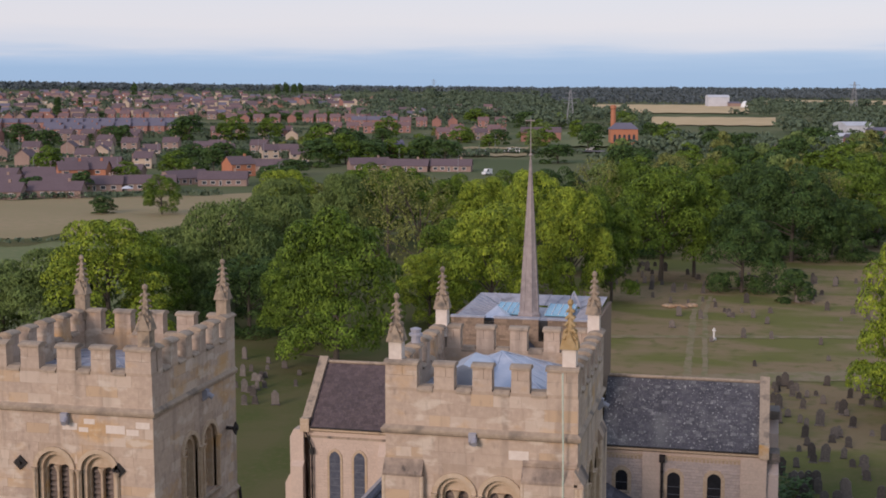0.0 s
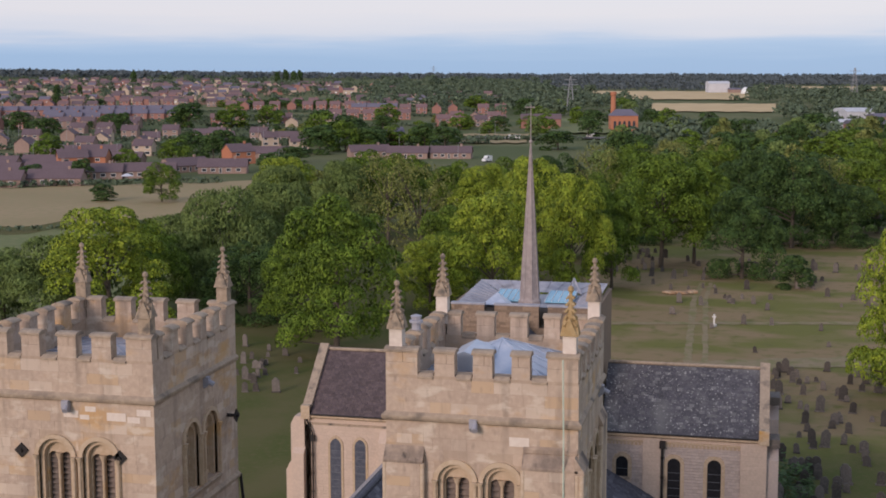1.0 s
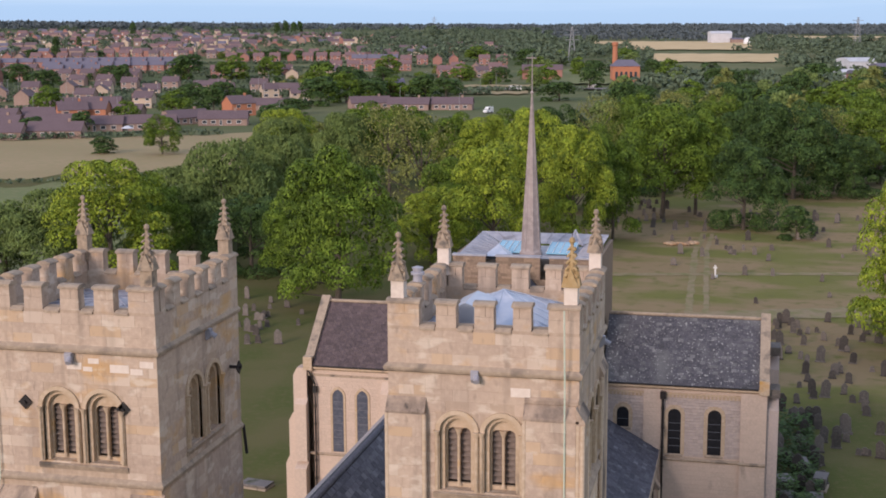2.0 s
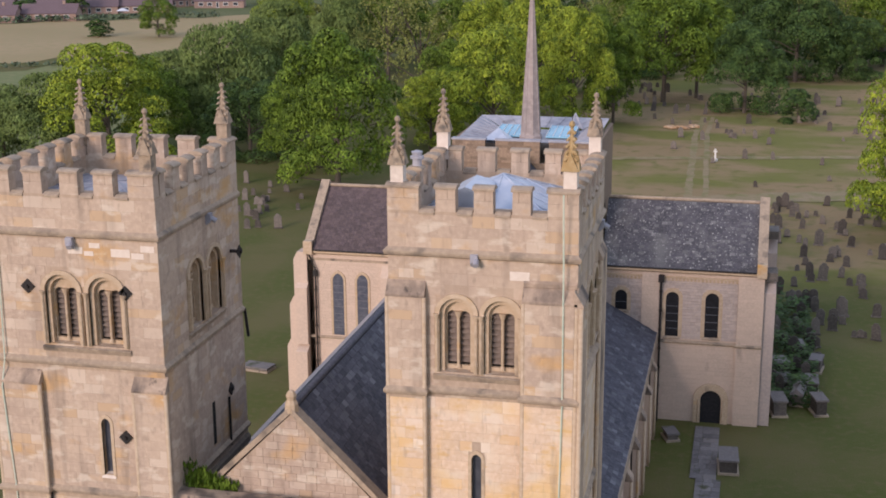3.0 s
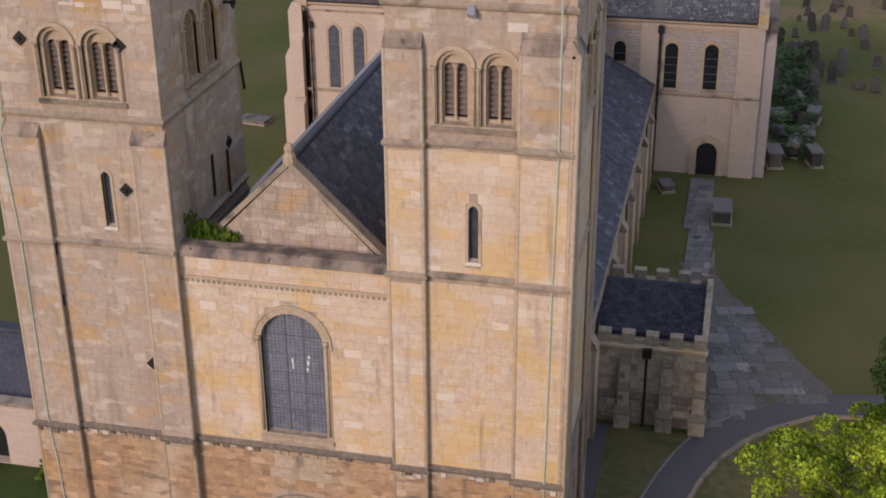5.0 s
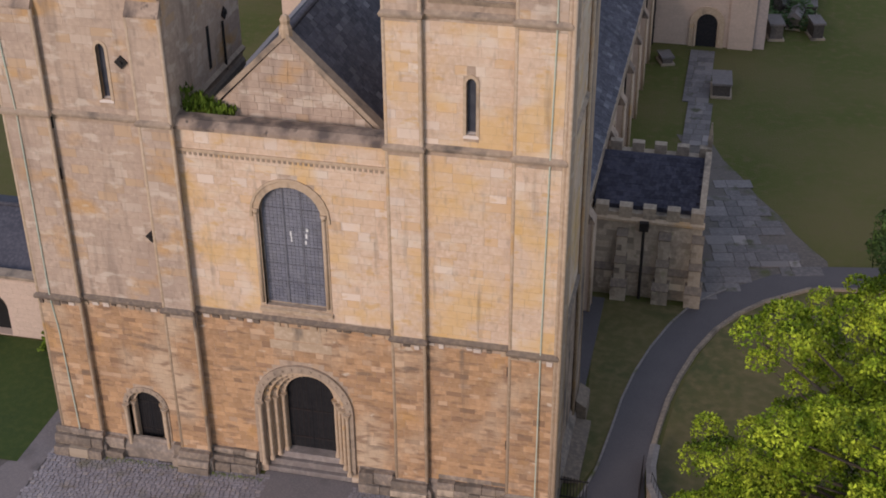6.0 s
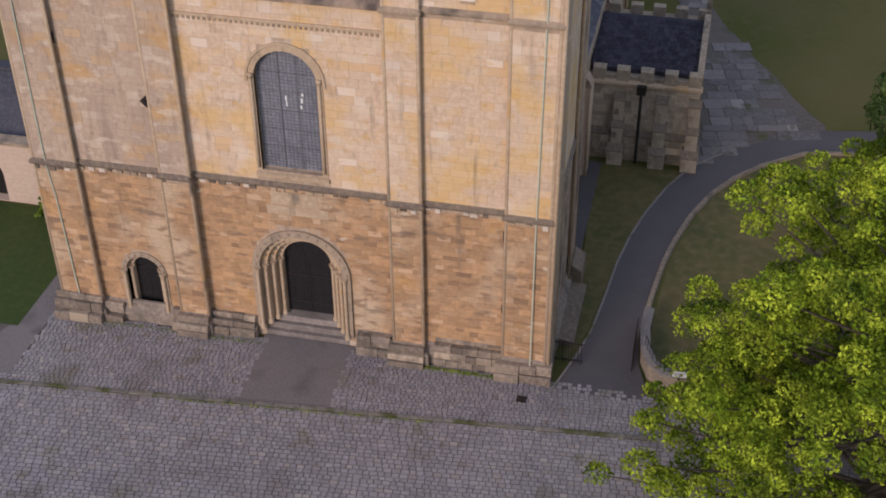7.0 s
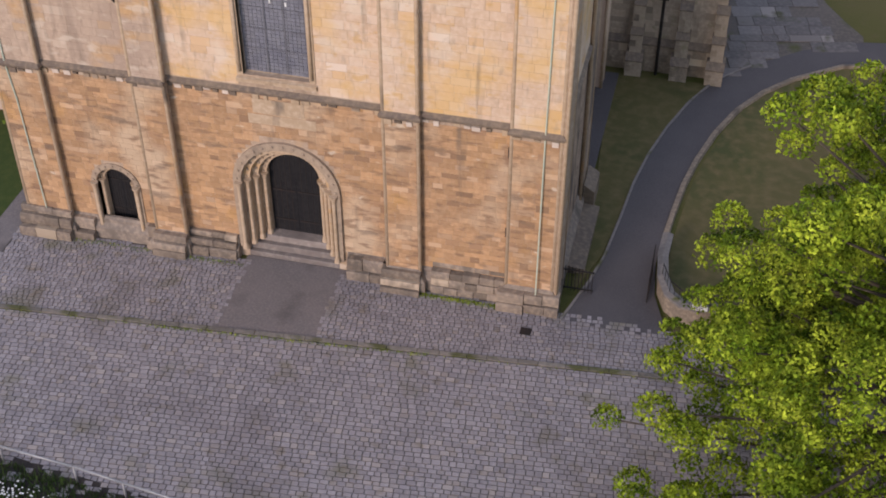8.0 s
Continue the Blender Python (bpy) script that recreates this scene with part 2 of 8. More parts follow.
SETTS = ((0.295, 0.268, 0.275), (0.25, 0.229, 0.24), (0.335, 0.304, 0.302), (0.335, 0.295, 0.275))
MOSSY = (((0.16, 0.15, 0.075), 0.6, 0.58, 0.16, 1.0, 0.7), ((0.19, 0.165, 0.17), 0.3, 0.52, 0.2, 1.0, 0.7), ((0.20, 0.165, 0.12), 1.4, 0.6, 0.1, 1.0, 0.6))
M_SETT = material("granite_sett", SETTS, rough=0.7, vary="island", amount=0.13, stains=MOSSY, relief=0.4)
M_SETT_PIECE = material("granite_sett_single", SETTS, rough=0.7, vary="object", amount=0.13, stains=MOSSY, relief=0.4)
M_BED = material("sett_joint", ((0.125, 0.108, 0.098), (0.10, 0.092, 0.078), (0.15, 0.13, 0.112)), stains=(((0.09, 0.10, 0.03), 0.6, 0.6, 0.1, 1.0),))
M_ASPHALT = material("asphalt", ((0.098, 0.089, 0.092), (0.08, 0.073, 0.077), (0.118, 0.107, 0.108)), fine=25.0, coarse=0.5, rough=0.8)
M_OLD_ASPHALT = material("worn_asphalt", ((0.20, 0.175, 0.168), (0.165, 0.148, 0.143), (0.235, 0.205, 0.192)), fine=12.0, stains=(((0.10, 0.09, 0.085), 0.5, 0.56, 0.2, 1.0),))
M_FLAG = material("flagstone", ((0.165, 0.15, 0.145), (0.13, 0.118, 0.115), (0.205, 0.185, 0.175), (0.24, 0.215, 0.20)), spec=0.2, vary="island", amount=0.2, stains=(((0.07, 0.075, 0.04), 0.8, 0.6, 0.1, 1.0),))
M_KERB = material("kerb_stone", ((0.24, 0.215, 0.20), (0.19, 0.175, 0.165), (0.29, 0.26, 0.235)), vary="island", amount=0.15, stains=(((0.09, 0.095, 0.03), 1.2, 0.58, 0.1, 1.0),))
M_EDGE = material("mossy_kerb", ((0.20, 0.18, 0.155), (0.15, 0.14, 0.12), (0.25, 0.22, 0.19)), vary="island", amount=0.2, stains=(((0.085, 0.09, 0.03), 0.9, 0.5, 0.12, 1.0, 0.9),))
M_STEP = material("worn_step_stone", ((0.27, 0.235, 0.21), (0.21, 0.18, 0.165), (0.33, 0.29, 0.255)), vary="object", amount=0.15, stains=(((0.16, 0.13, 0.12), 1.5, 0.5, 0.15, 1.0, 0.6),), relief=0.4)
M_GRAVE = material("gravestone", ((0.115, 0.098, 0.085), (0.085, 0.074, 0.066), (0.15, 0.13, 0.11)), vary="object", amount=0.5, relief=0.4)
M_GRAVE_PALE = material("pale_marble", ((0.60, 0.58, 0.55), (0.52, 0.50, 0.47), (0.64, 0.62, 0.58)))
M_BARK = material("bark", ((0.085, 0.068, 0.05), (0.06, 0.05, 0.038), (0.11, 0.09, 0.07)), relief=0.6)
M_WHITE = material("white_paint", ((0.72, 0.72, 0.70), (0.66, 0.66, 0.65), (0.75, 0.75, 0.74)), rough=0.5)
M_STEEL = material("galvanised_rail", ((0.33, 0.33, 0.34), (0.27, 0.27, 0.28), (0.38, 0.38, 0.38)), rough=0.5, metal=0.3)
M_EARTH = material("bare_earth", ((0.135, 0.115, 0.10), (0.105, 0.092, 0.08), (0.16, 0.135, 0.115)), stains=(((0.085, 0.09, 0.035), 0.7, 0.55, 0.15, 1.0),))
M_TRACK = material("trodden_straw", ((0.265, 0.20, 0.11), (0.23, 0.18, 0.095), (0.29, 0.22, 0.125)), coarse=0.2, fine=1.5, stains=(((0.185, 0.17, 0.06), 0.45, 0.44, 0.2, 1.0),))
M_SOIL = material("dark_soil", ((0.035, 0.03, 0.028), (0.028, 0.024, 0.024), (0.05, 0.042, 0.036)))
M_TARP = material("grey_fabric", ((0.6, 0.6, 0.63), (0.55, 0.55, 0.58), (0.65, 0.65, 0.67)))


def leaves(name, a, b, c, amount=0.3, glow=0.05, lift=2.05):
    # darkened b and brightened c put the crowns' shade and highlights into leaf colour
    a, b, c = (tuple(q * lift * k for q in col) for col, k in ((a, 1.0), (b, 0.5), (c, 1.3)))
    return material(name, (a, b, c), rough=0.6, fine=1.2, coarse=0.42, relief=0.0, vary="island", amount=amount, spec=0.12, leaf=glow)


L_NEAR = leaves("lime_green_leaf", (0.16, 0.24, 0.012), (0.075, 0.135, 0.008), (0.33, 0.39, 0.03), amount=0.55, lift=1.1)
L_MID = leaves("mid_green_leaf", (0.07, 0.112, 0.013), (0.046, 0.08, 0.011), (0.098, 0.14, 0.017), lift=1.42)
L_BRIGHT = leaves("yellow_green_leaf", (0.115, 0.155, 0.016), (0.075, 0.115, 0.015), (0.155, 0.18, 0.017), lift=1.75)
L_WILLOW = leaves("willow_leaf", (0.078, 0.108, 0.03), (0.058, 0.086, 0.027), (0.10, 0.13, 0.036), 0.2, lift=1.75)
L_DARK = leaves("dark_green_leaf", (0.036, 0.066, 0.018), (0.026, 0.05, 0.015), (0.05, 0.08, 0.02), lift=1.42)
L_OLIVE = leaves("olive_leaf", (0.085, 0.095, 0.025), (0.065, 0.078, 0.022), (0.105, 0.11, 0.03))
# distance haze is put into these two leaf colours: paler and bluer
L_FAR = leaves("hazed_far_foliage", (0.056, 0.075, 0.046), (0.05, 0.066, 0.044), (0.066, 0.085, 0.05), 0.25, lift=1.95)
L_HAZE = leaves("hazed_wood_foliage", (0.085, 0.10, 0.105), (0.075, 0.09, 0.098), (0.095, 0.11, 0.11), 0.1, lift=1.3)

# ---- building helpers ----
FREE = {}


def thing(name, label, category, at=(0, 0, 0), group="", kind="", local=False, turn=0.0):
    """A top-level Empty at its base. local: its parts are modelled round the base, not in the plan's own metres."""
    ob = new(name)
    ob.matrix_world = ob.matrix_basis = pose(*at, 0, 0, turn)
    ob.empty_display_size = 0.2
    FREE[ob.name] = Matrix() if local else ob.matrix_basis.inverted()
    return tagged(ob, label, category, group, kind)


def link(name, me, material_, parent, label=""):
    if material_ is not None and not me.materials:
        me.materials.append(material_)
    ob = new(name, me)
    if parent is not None:
        ob.parent = parent
        ob.matrix_parent_inverse = FREE[parent.name].copy() if parent.name in FREE else Matrix()
    return tagged(ob, label)


def part(name, bm, material_, parent, label="", smooth=False):
    me = bpy.data.meshes.new(name)
    bmesh.ops.recalc_face_normals(bm, faces=bm.faces)
    bm.to_mesh(me)
    bm.free()
    if smooth:
        me.shade_smooth()
    return link(name, me, material_, parent, label)


def raw(name, verts, faces, material_, parent=None, label="", smooth=False):
    me = bpy.data.meshes.new(name)
    me.from_pydata(verts, [], faces)
    if smooth:
        me.shade_smooth()
    return link(name, me, material_, parent, label)


FRONT = Matrix()


def side(x):
    """Wall facing south at x: along -> y, depth -> -x."""
    return Matrix(((0, -1, 0, x), (1, 0, 0, 0), (0, 0, 1, 0), (0, 0, 0, 1)))


def west(y):
    return Matrix.Translation((0, y, 0))


def box(bm, x0, x1, y0, y1, z0, z1, m=FRONT):
    vs = [bm.verts.new(m @ Vector((x, y, z))) for x in (x0, x1) for y in (y0, y1) for z in (z0, z1)]
    for f in ((0, 1, 3, 2), (4, 6, 7, 5), (0, 4, 5, 1), (2, 3, 7, 6), (0, 2, 6, 4), (1, 5, 7, 3)):
        bm.faces.new([vs[i] for i in f])
    return bm


def prism(bm, pts, axis, a, b, m=FRONT):
    f = []
    for t in (a, b):
        f.append([bm.verts.new(m @ Vector((t, p[0], p[1]) if axis == "x" else (p[0], t, p[1]) if axis == "y" else (p[0], p[1], t))) for p in pts])
    bm.faces.new(f[0])
    bm.faces.new(f[1][::-1])
    for i in range(len(pts)):
        j = (i + 1) % len(pts)
        bm.faces.new((f[0][j], f[0][i], f[1][i], f[1][j]))
    return bm


def rod(bm, p, q, r0, r1=None, seg=8, caps=True):
    p, q = Vector(p), Vector(q)
    r1 = r0 if r1 is None else r1
    d = (q - p).normalized()
    s = d.cross(Vector((0, 0, 1)) if abs(d.z) < 0.9 else Vector((1, 0, 0))).normalized()
    u = d.cross(s)
    rings = []
    for c, r in ((p, r0), (q, r1)):
        rings.append([bm.verts.new(c + (s * math.cos(a) + u * math.sin(a)) * r) for a in (2 * math.pi * k / seg for k in range(seg))])
    for k in range(seg):
        j = (k + 1) % seg
        bm.faces.new((rings[0][k], rings[0][j], rings[1][j], rings[1][k]))
    if caps:
        bm.faces.new(rings[0][::-1])
        bm.faces.new(rings[1])
    return bm


def lathe(bm, x, y, profile, seg=8, turn=0.0):
    """Rings of (radius, z) round an upright axis."""
    rings = [[bm.verts.new((x + r * math.cos(turn + 2 * math.pi * k / seg), y + r * math.sin(turn + 2 * math.pi * k / seg), z)) for k in range(seg)] for r, z in profile]
    for a, b in zip(rings, rings[1:]):
        for k in range(seg):
            j = (k + 1) % seg
            bm.faces.new((a[k], a[j], b[j], b[k]))
    bm.faces.new(rings[0][::-1])
    bm.faces.new(rings[-1])
    return bm


def sweep(bm, path, profile, closed=False):
    """A closed profile of (outward, z) run along plan points, mitred; outward is to the right of the way."""
    n = len(path)
    P = [Vector((*p, 0)) for p in path]
    rows = []
    for i in range(n):
        a = P[i] - P[i - 1] if (closed or i > 0) else P[1] - P[0]
        b = P[(i + 1) % n] - P[i] if (closed or i < n - 1) else a
        na, nb = (Vector((v.y, -v.x, 0)).normalized() for v in (a, b))
        k = na + nb
        k = k / max(0.3, k.dot(na)) if k.length > 1e-6 else na
        rows.append([bm.verts.new(P[i] + k * o + Vector((0, 0, z))) for o, z in profile])
    for i in range(n if closed else n - 1):
        a, b = rows[i], rows[(i + 1) % n]
        for k in range(len(profile)):
            j = (k + 1) % len(profile)
            bm.faces.new((a[k], b[k], b[j], a[j]))
    if not closed:
        bm.faces.new(rows[0])
        bm.faces.new(rows[-1][::-1])
    return bm


def arch_line(cx, half, sill, spring, seg=12, point=0.0):
    """Outline of an arched opening, from the left foot over the top to the right foot; point > 0 makes it pointed."""
    pts = [(cx - half, sill)]
    if point <= 0:
        pts += [(cx - half * math.cos(math.pi * k / seg), spring + half * math.sin(math.pi * k / seg)) for k in range(seg + 1)]
    else:
        r = half * (1 + point)
        top = math.acos((r - half) / r)
        left = [(cx - half + r - r * math.cos(top * k / (seg // 2)), spring + r * math.sin(top * k / (seg // 2))) for k in range(seg // 2 + 1)]
        pts += left + [(2 * cx - x, z) for x, z in left[-2::-1]]
    return pts + [(cx + half, sill)]


def pierced(bm, outline, holes, d0, d1, m=FRONT):
    """A wall with openings through it, from depth d0 to d1."""
    loops = [outline] + holes
    made = bmesh.new()
    edges = []
    for lp in loops:
        vs = [made.verts.new((x, d0, z)) for x, z in lp]
        edges += [made.edges.new((vs[i], vs[(i + 1) % len(vs)])) for i in range(len(vs))]
    bmesh.ops.triangle_fill(made, use_beauty=True, use_dissolve=False, edges=edges)
    faces = list(made.faces)
    ext = bmesh.ops.extrude_face_region(made, geom=faces)
    for v in ext["geom"]:
        if isinstance(v, bmesh.types.BMVert):
            v.co.y = d1
    new_of = {}
    for v in made.verts:
        new_of[v] = bm.verts.new(m @ v.co)
    for f in made.faces:
        try:
            bm.faces.new([new_of[v] for v in f.verts])
        except ValueError:
            pass
    made.free()
    return bm


def band(bm, inner, outer, d0, d1, m=FRONT):
    """A moulding between two outlines with the same number of points."""
    n = len(inner)
    v = [[bm.verts.new(m @ Vector((x, d, z))) for x, z in line] for line in (inner, outer) for d in (d0, d1)]
    i0, i1, o0, o1 = v
    for k in range(n - 1):
        bm.faces.new((i0[k], i0[k + 1], o0[k + 1], o0[k]))
        bm.faces.new((o0[k], o0[k + 1], o1[k + 1], o1[k]))
        bm.faces.new((i1[k], i1[k + 1], i0[k + 1], i0[k]))
        bm.faces.new((i1[k], o1[k], o1[k + 1], i1[k + 1]))
    for k in (0, n - 1):
        bm.faces.new((i0[k], o0[k], o1[k], i1[k]))
    return bm


def fill(bm, line, d, m=FRONT):
    bm.faces.new([bm.verts.new(m @ Vector((x, d, z))) for x, z in line])
    return bm


# stones, slates and setts: gathered as boxes, made at the end of the file
def courses(rng, u0, u1, z0, z1, high, long_, holes=()):
    """Rectangles of coursed masonry; holes: (centre, half width, sill, spring, rise) that stay free."""
    out = []
    z = z0
    while z < z1 - 0.05:
        h = rng.uniform(*high)
        if z1 - z - h < high[0] * 0.6:
            h = z1 - z
        h = min(h, z1 - z)
        spans = [(u0, u1)]
        for c, half, sill, spring, rise in holes:
            if z + h <= sill or z >= spring + rise:
                continue
            low = max(z, sill)
            w = half if low <= spring else half * math.sqrt(max(0.0, 1 - ((low - spring) / rise) ** 2))
            nxt = []
            for a, b in spans:
                if b <= c - w or a >= c + w:
                    nxt.append((a, b))
                else:
                    nxt += [s for s in ((a, c - w), (c + w, b)) if s[1] - s[0] > 0.04]
            spans = nxt
        for a, b in spans:
            u = a
            first = True
            while u < b - 0.02:
                l = rng.uniform(*long_) * (rng.uniform(0.4, 1.0) if first else 1.0)
                first = False
                if b - u - l < long_[0] * 0.5:
                    l = b - u
                out.append((u, u + l, z, z + h))
                u += l
        z += h
    return out


def boxes_mesh(name, cells, material_, parent, label, gap=0.002, kind="stuff"):
    """cells: (matrix, u0, u1, z0, z1, d_front, d_back), joined: front, top, bottom and ends of each."""
    verts, faces = [], []
    for m, u0, u1, z0, z1, d0, d1 in cells:
        k = len(verts)
        for d, e in ((d0, gap * 1.4), (d1, gap)):
            verts += [m @ Vector(p) for p in ((u0 + e, d, z0 + e), (u1 - e, d, z0 + e), (u1 - e, d, z1 - e), (u0 + e, d, z1 - e))]
        for f in ((0, 1, 2, 3), (0, 4, 5, 1), (1, 5, 6, 2), (2, 6, 7, 3), (3, 7, 4, 0)):
            faces.append([k + i for i in f])
    ob = raw(name, verts, faces, material_, parent, label)
    return tagged(ob, kind=kind) if kind else ob


UNIT = {}


def unit_block(material_):
    """One block, -0.5 to 0.5 along and up, front face at depth 0 to 1, shared by all single stones of a material."""
    if material_.name not in UNIT:
        me = bpy.data.meshes.new("block")
        e = 0.008
        vs = [(s * (0.5 - c), d, t * (0.5 - c)) for d, c in ((0, e * 1.5), (0.3, 0.0), (1, 0.0)) for s, t in ((-1, -1), (1, -1), (1, 1), (-1, 1))]
        fs = [(0, 1, 2, 3)]
        for r in (0, 4):
            fs += [(r + k, r + 4 + k, r + 4 + (k + 1) % 4, r + (k + 1) % 4) for k in range(4)]
        me.from_pydata(vs, [], fs)
        me.materials.append(material_)
        UNIT[material_.name] = me
    return UNIT[material_.name]


def single_blocks(name, cells, material_, parent, gap=0.007):
    me = unit_block(material_)
    for m, u0, u1, z0, z1, d0, d1 in cells:
        ob = link(name, me, None, parent)
        ob.matrix_basis = m @ Matrix.Translation(((u0 + u1) / 2, d0, (z0 + z1) / 2)) @ Matrix.Diagonal((u1 - u0 - gap, d1 - d0, z1 - z0 - gap, 1))


LATER = []


def masonry(owner, cells, joined_mat, piece_mat, noun="stone", keep=300, near=None):
    LATER.append((owner, cells, joined_mat, piece_mat, noun, keep, near))

# ---- the church: twin west towers, the front between them, nave, transepts, crossing, porch ----
STRINGS = (7.75, 15.74, 20.6, 25.25)
RNG = random.Random(5)
BATTER = [(0.0, 0.0), (0.10, 0.05), (0.13, 0.13), (0.13, 0.19), (0.0, 0.30)]


def moulded(parent, path, z, closed=False, scale=1.0, mat_=None, name="string_course"):
    bm = sweep(bmesh.new(), path, [(o * scale, z - 0.15 + h * scale) for o, h in BATTER] + [(-0.10, z - 0.15 + 0.30 * scale), (-0.10, z - 0.15)], closed)
    return part(name, bm, mat_ or M_STRING, parent, "dark weathered string moulding")


def belfry_pair(parent, m, centres, r, sill, top, blind=False):
    """Two round-headed openings side by side, each with a louvred two-light panel behind a shaft."""
    spring = top - r
    for c in centres:
        win = part("belfry_window", band(bmesh.new(), arch_line(c, r - 0.17, sill, spring), arch_line(c, r - 0.02, sill, spring + 0.0), -0.07, 0.12, m), M_DRESS, parent,
                   "round-headed stone belfry opening with dark louvres")
        part("inner_order", band(bmesh.new(), arch_line(c, r - 0.31, sill, spring - 0.02), arch_line(c, r - 0.172, sill, spring), 0.10, 0.30, m), M_DRESS, win)
        half = r - 0.30
        lw = half * 0.40
        lights = [arch_line(c + s * half * 0.47, lw, sill + 0.16, spring - 0.12, 8) for s in (-1, 1)]
        bm = pierced(bmesh.new(), arch_line(c, half, sill + 0.02, spring - 0.02), lights, 0.30, 0.42, m)
        part("two_light_panel", bm, M_DRESS, win)
        # shade behind the louvres is a black sheet
        part("backing", fill(bmesh.new(), arch_line(c, half, sill + 0.05, spring - 0.05), 0.62, m), M_DARK, win, "black sheet for the shade behind the louvres")
        bm = bmesh.new()
        rod(bm, m @ Vector((c, 0.25, sill + 0.2)), m @ Vector((c, 0.25, spring - 0.12)), 0.05, 0.05, 8)
        rod(bm, m @ Vector((c, 0.25, sill + 0.1)), m @ Vector((c, 0.25, sill + 0.22)), 0.11, 0.06, 8)
        rod(bm, m @ Vector((c, 0.25, spring - 0.16)), m @ Vector((c, 0.25, spring + 0.06)), 0.06, 0.14, 8)
        part("shaft", bm, M_DRESS, win, "slender shaft with capital")
        for s in (-1, 1):
            u = c + s * half * 0.47
            n = 9
            for k in range(n):
                z = sill + 0.22 + k * (spring - sill - 0.2) / n
                bm = prism(bmesh.new(), [(0.44, z), (0.60, z + (spring - sill - 0.2) / n), (0.60, z + (spring - sill - 0.2) / n + 0.03), (0.44, z + 0.035)], "x", u - lw, u + lw, m)
                part("louvre", bm, M_LOUVRE, win)
        for s in (-1, 1):
            bm = bmesh.new()
            u = c + s * (r - 0.09)
            rod(bm, m @ Vector((u, -0.09, sill + 0.02)), m @ Vector((u, -0.09, spring - 0.1)), 0.055, 0.055, 8)
            rod(bm, m @ Vector((u, -0.09, spring - 0.14)), m @ Vector((u, -0.09, spring + 0.04)), 0.06, 0.12, 8)
            part("jamb_shaft", bm, M_DRESS, win)
    a, b = centres[0] - r - 0.05, centres[-1] + r + 0.05
    part("sill", prism(bmesh.new(), [(-0.02, sill - 0.28), (0.3, sill - 0.28), (0.3, sill + 0.03), (-0.10, sill - 0.10)], "x", a, b, m), M_STRING, parent, "lichened stone sill")


def merlon_row(parent, m, spans, z0, z1, thick=0.42):
    for a, b in spans:
        if b - a < 0.85:
            a, b = a + 0.05, b - 0.05
        mid_z = z0 + 0.40
        bm = box(bmesh.new(), a, b, 0.0, thick, z0, mid_z - 0.006, m)
        cut = a + (b - a) * RNG.uniform(0.35, 0.65)
        box(bm, a + 0.004, cut - 0.006, 0.004, thick - 0.004, mid_z, z1 - 0.10, m)
        box(bm, cut + 0.006, b - 0.004, 0.0, thick - 0.002, mid_z, z1 - 0.10, m)
        merlon = part("merlon", bm, M_ASHLAR, parent)
        dip = RNG.uniform(0.0, 0.025)
        bm = prism(bmesh.new(), [(-0.07, z1 - 0.10), (-0.07, z1 - 0.03), (0.02, z1 + 0.02), (0.13, z1 + 0.06 - dip), (thick - 0.13, z1 + 0.06 - dip), (thick - 0.02, z1 + 0.02), (thick + 0.07, z1 - 0.03), (thick + 0.07, z1 - 0.10)], "x", a - 0.04, b + 0.04, m)
        part("merlon_cap", bm, M_STRING, merlon, "weathered moulded capstone")
    for (_, a), (b, _) in zip(spans, spans[1:]):
        bm = prism(bmesh.new(), [(-0.06, z0 - 0.10), (-0.06, z0 - 0.03), (0.10, z0 + 0.06), (thick, z0 + 0.06), (thick, z0 - 0.10)], "x", a + 0.002, b - 0.002, m)
        part("embrasure_sill", bm, M_STRING, parent)


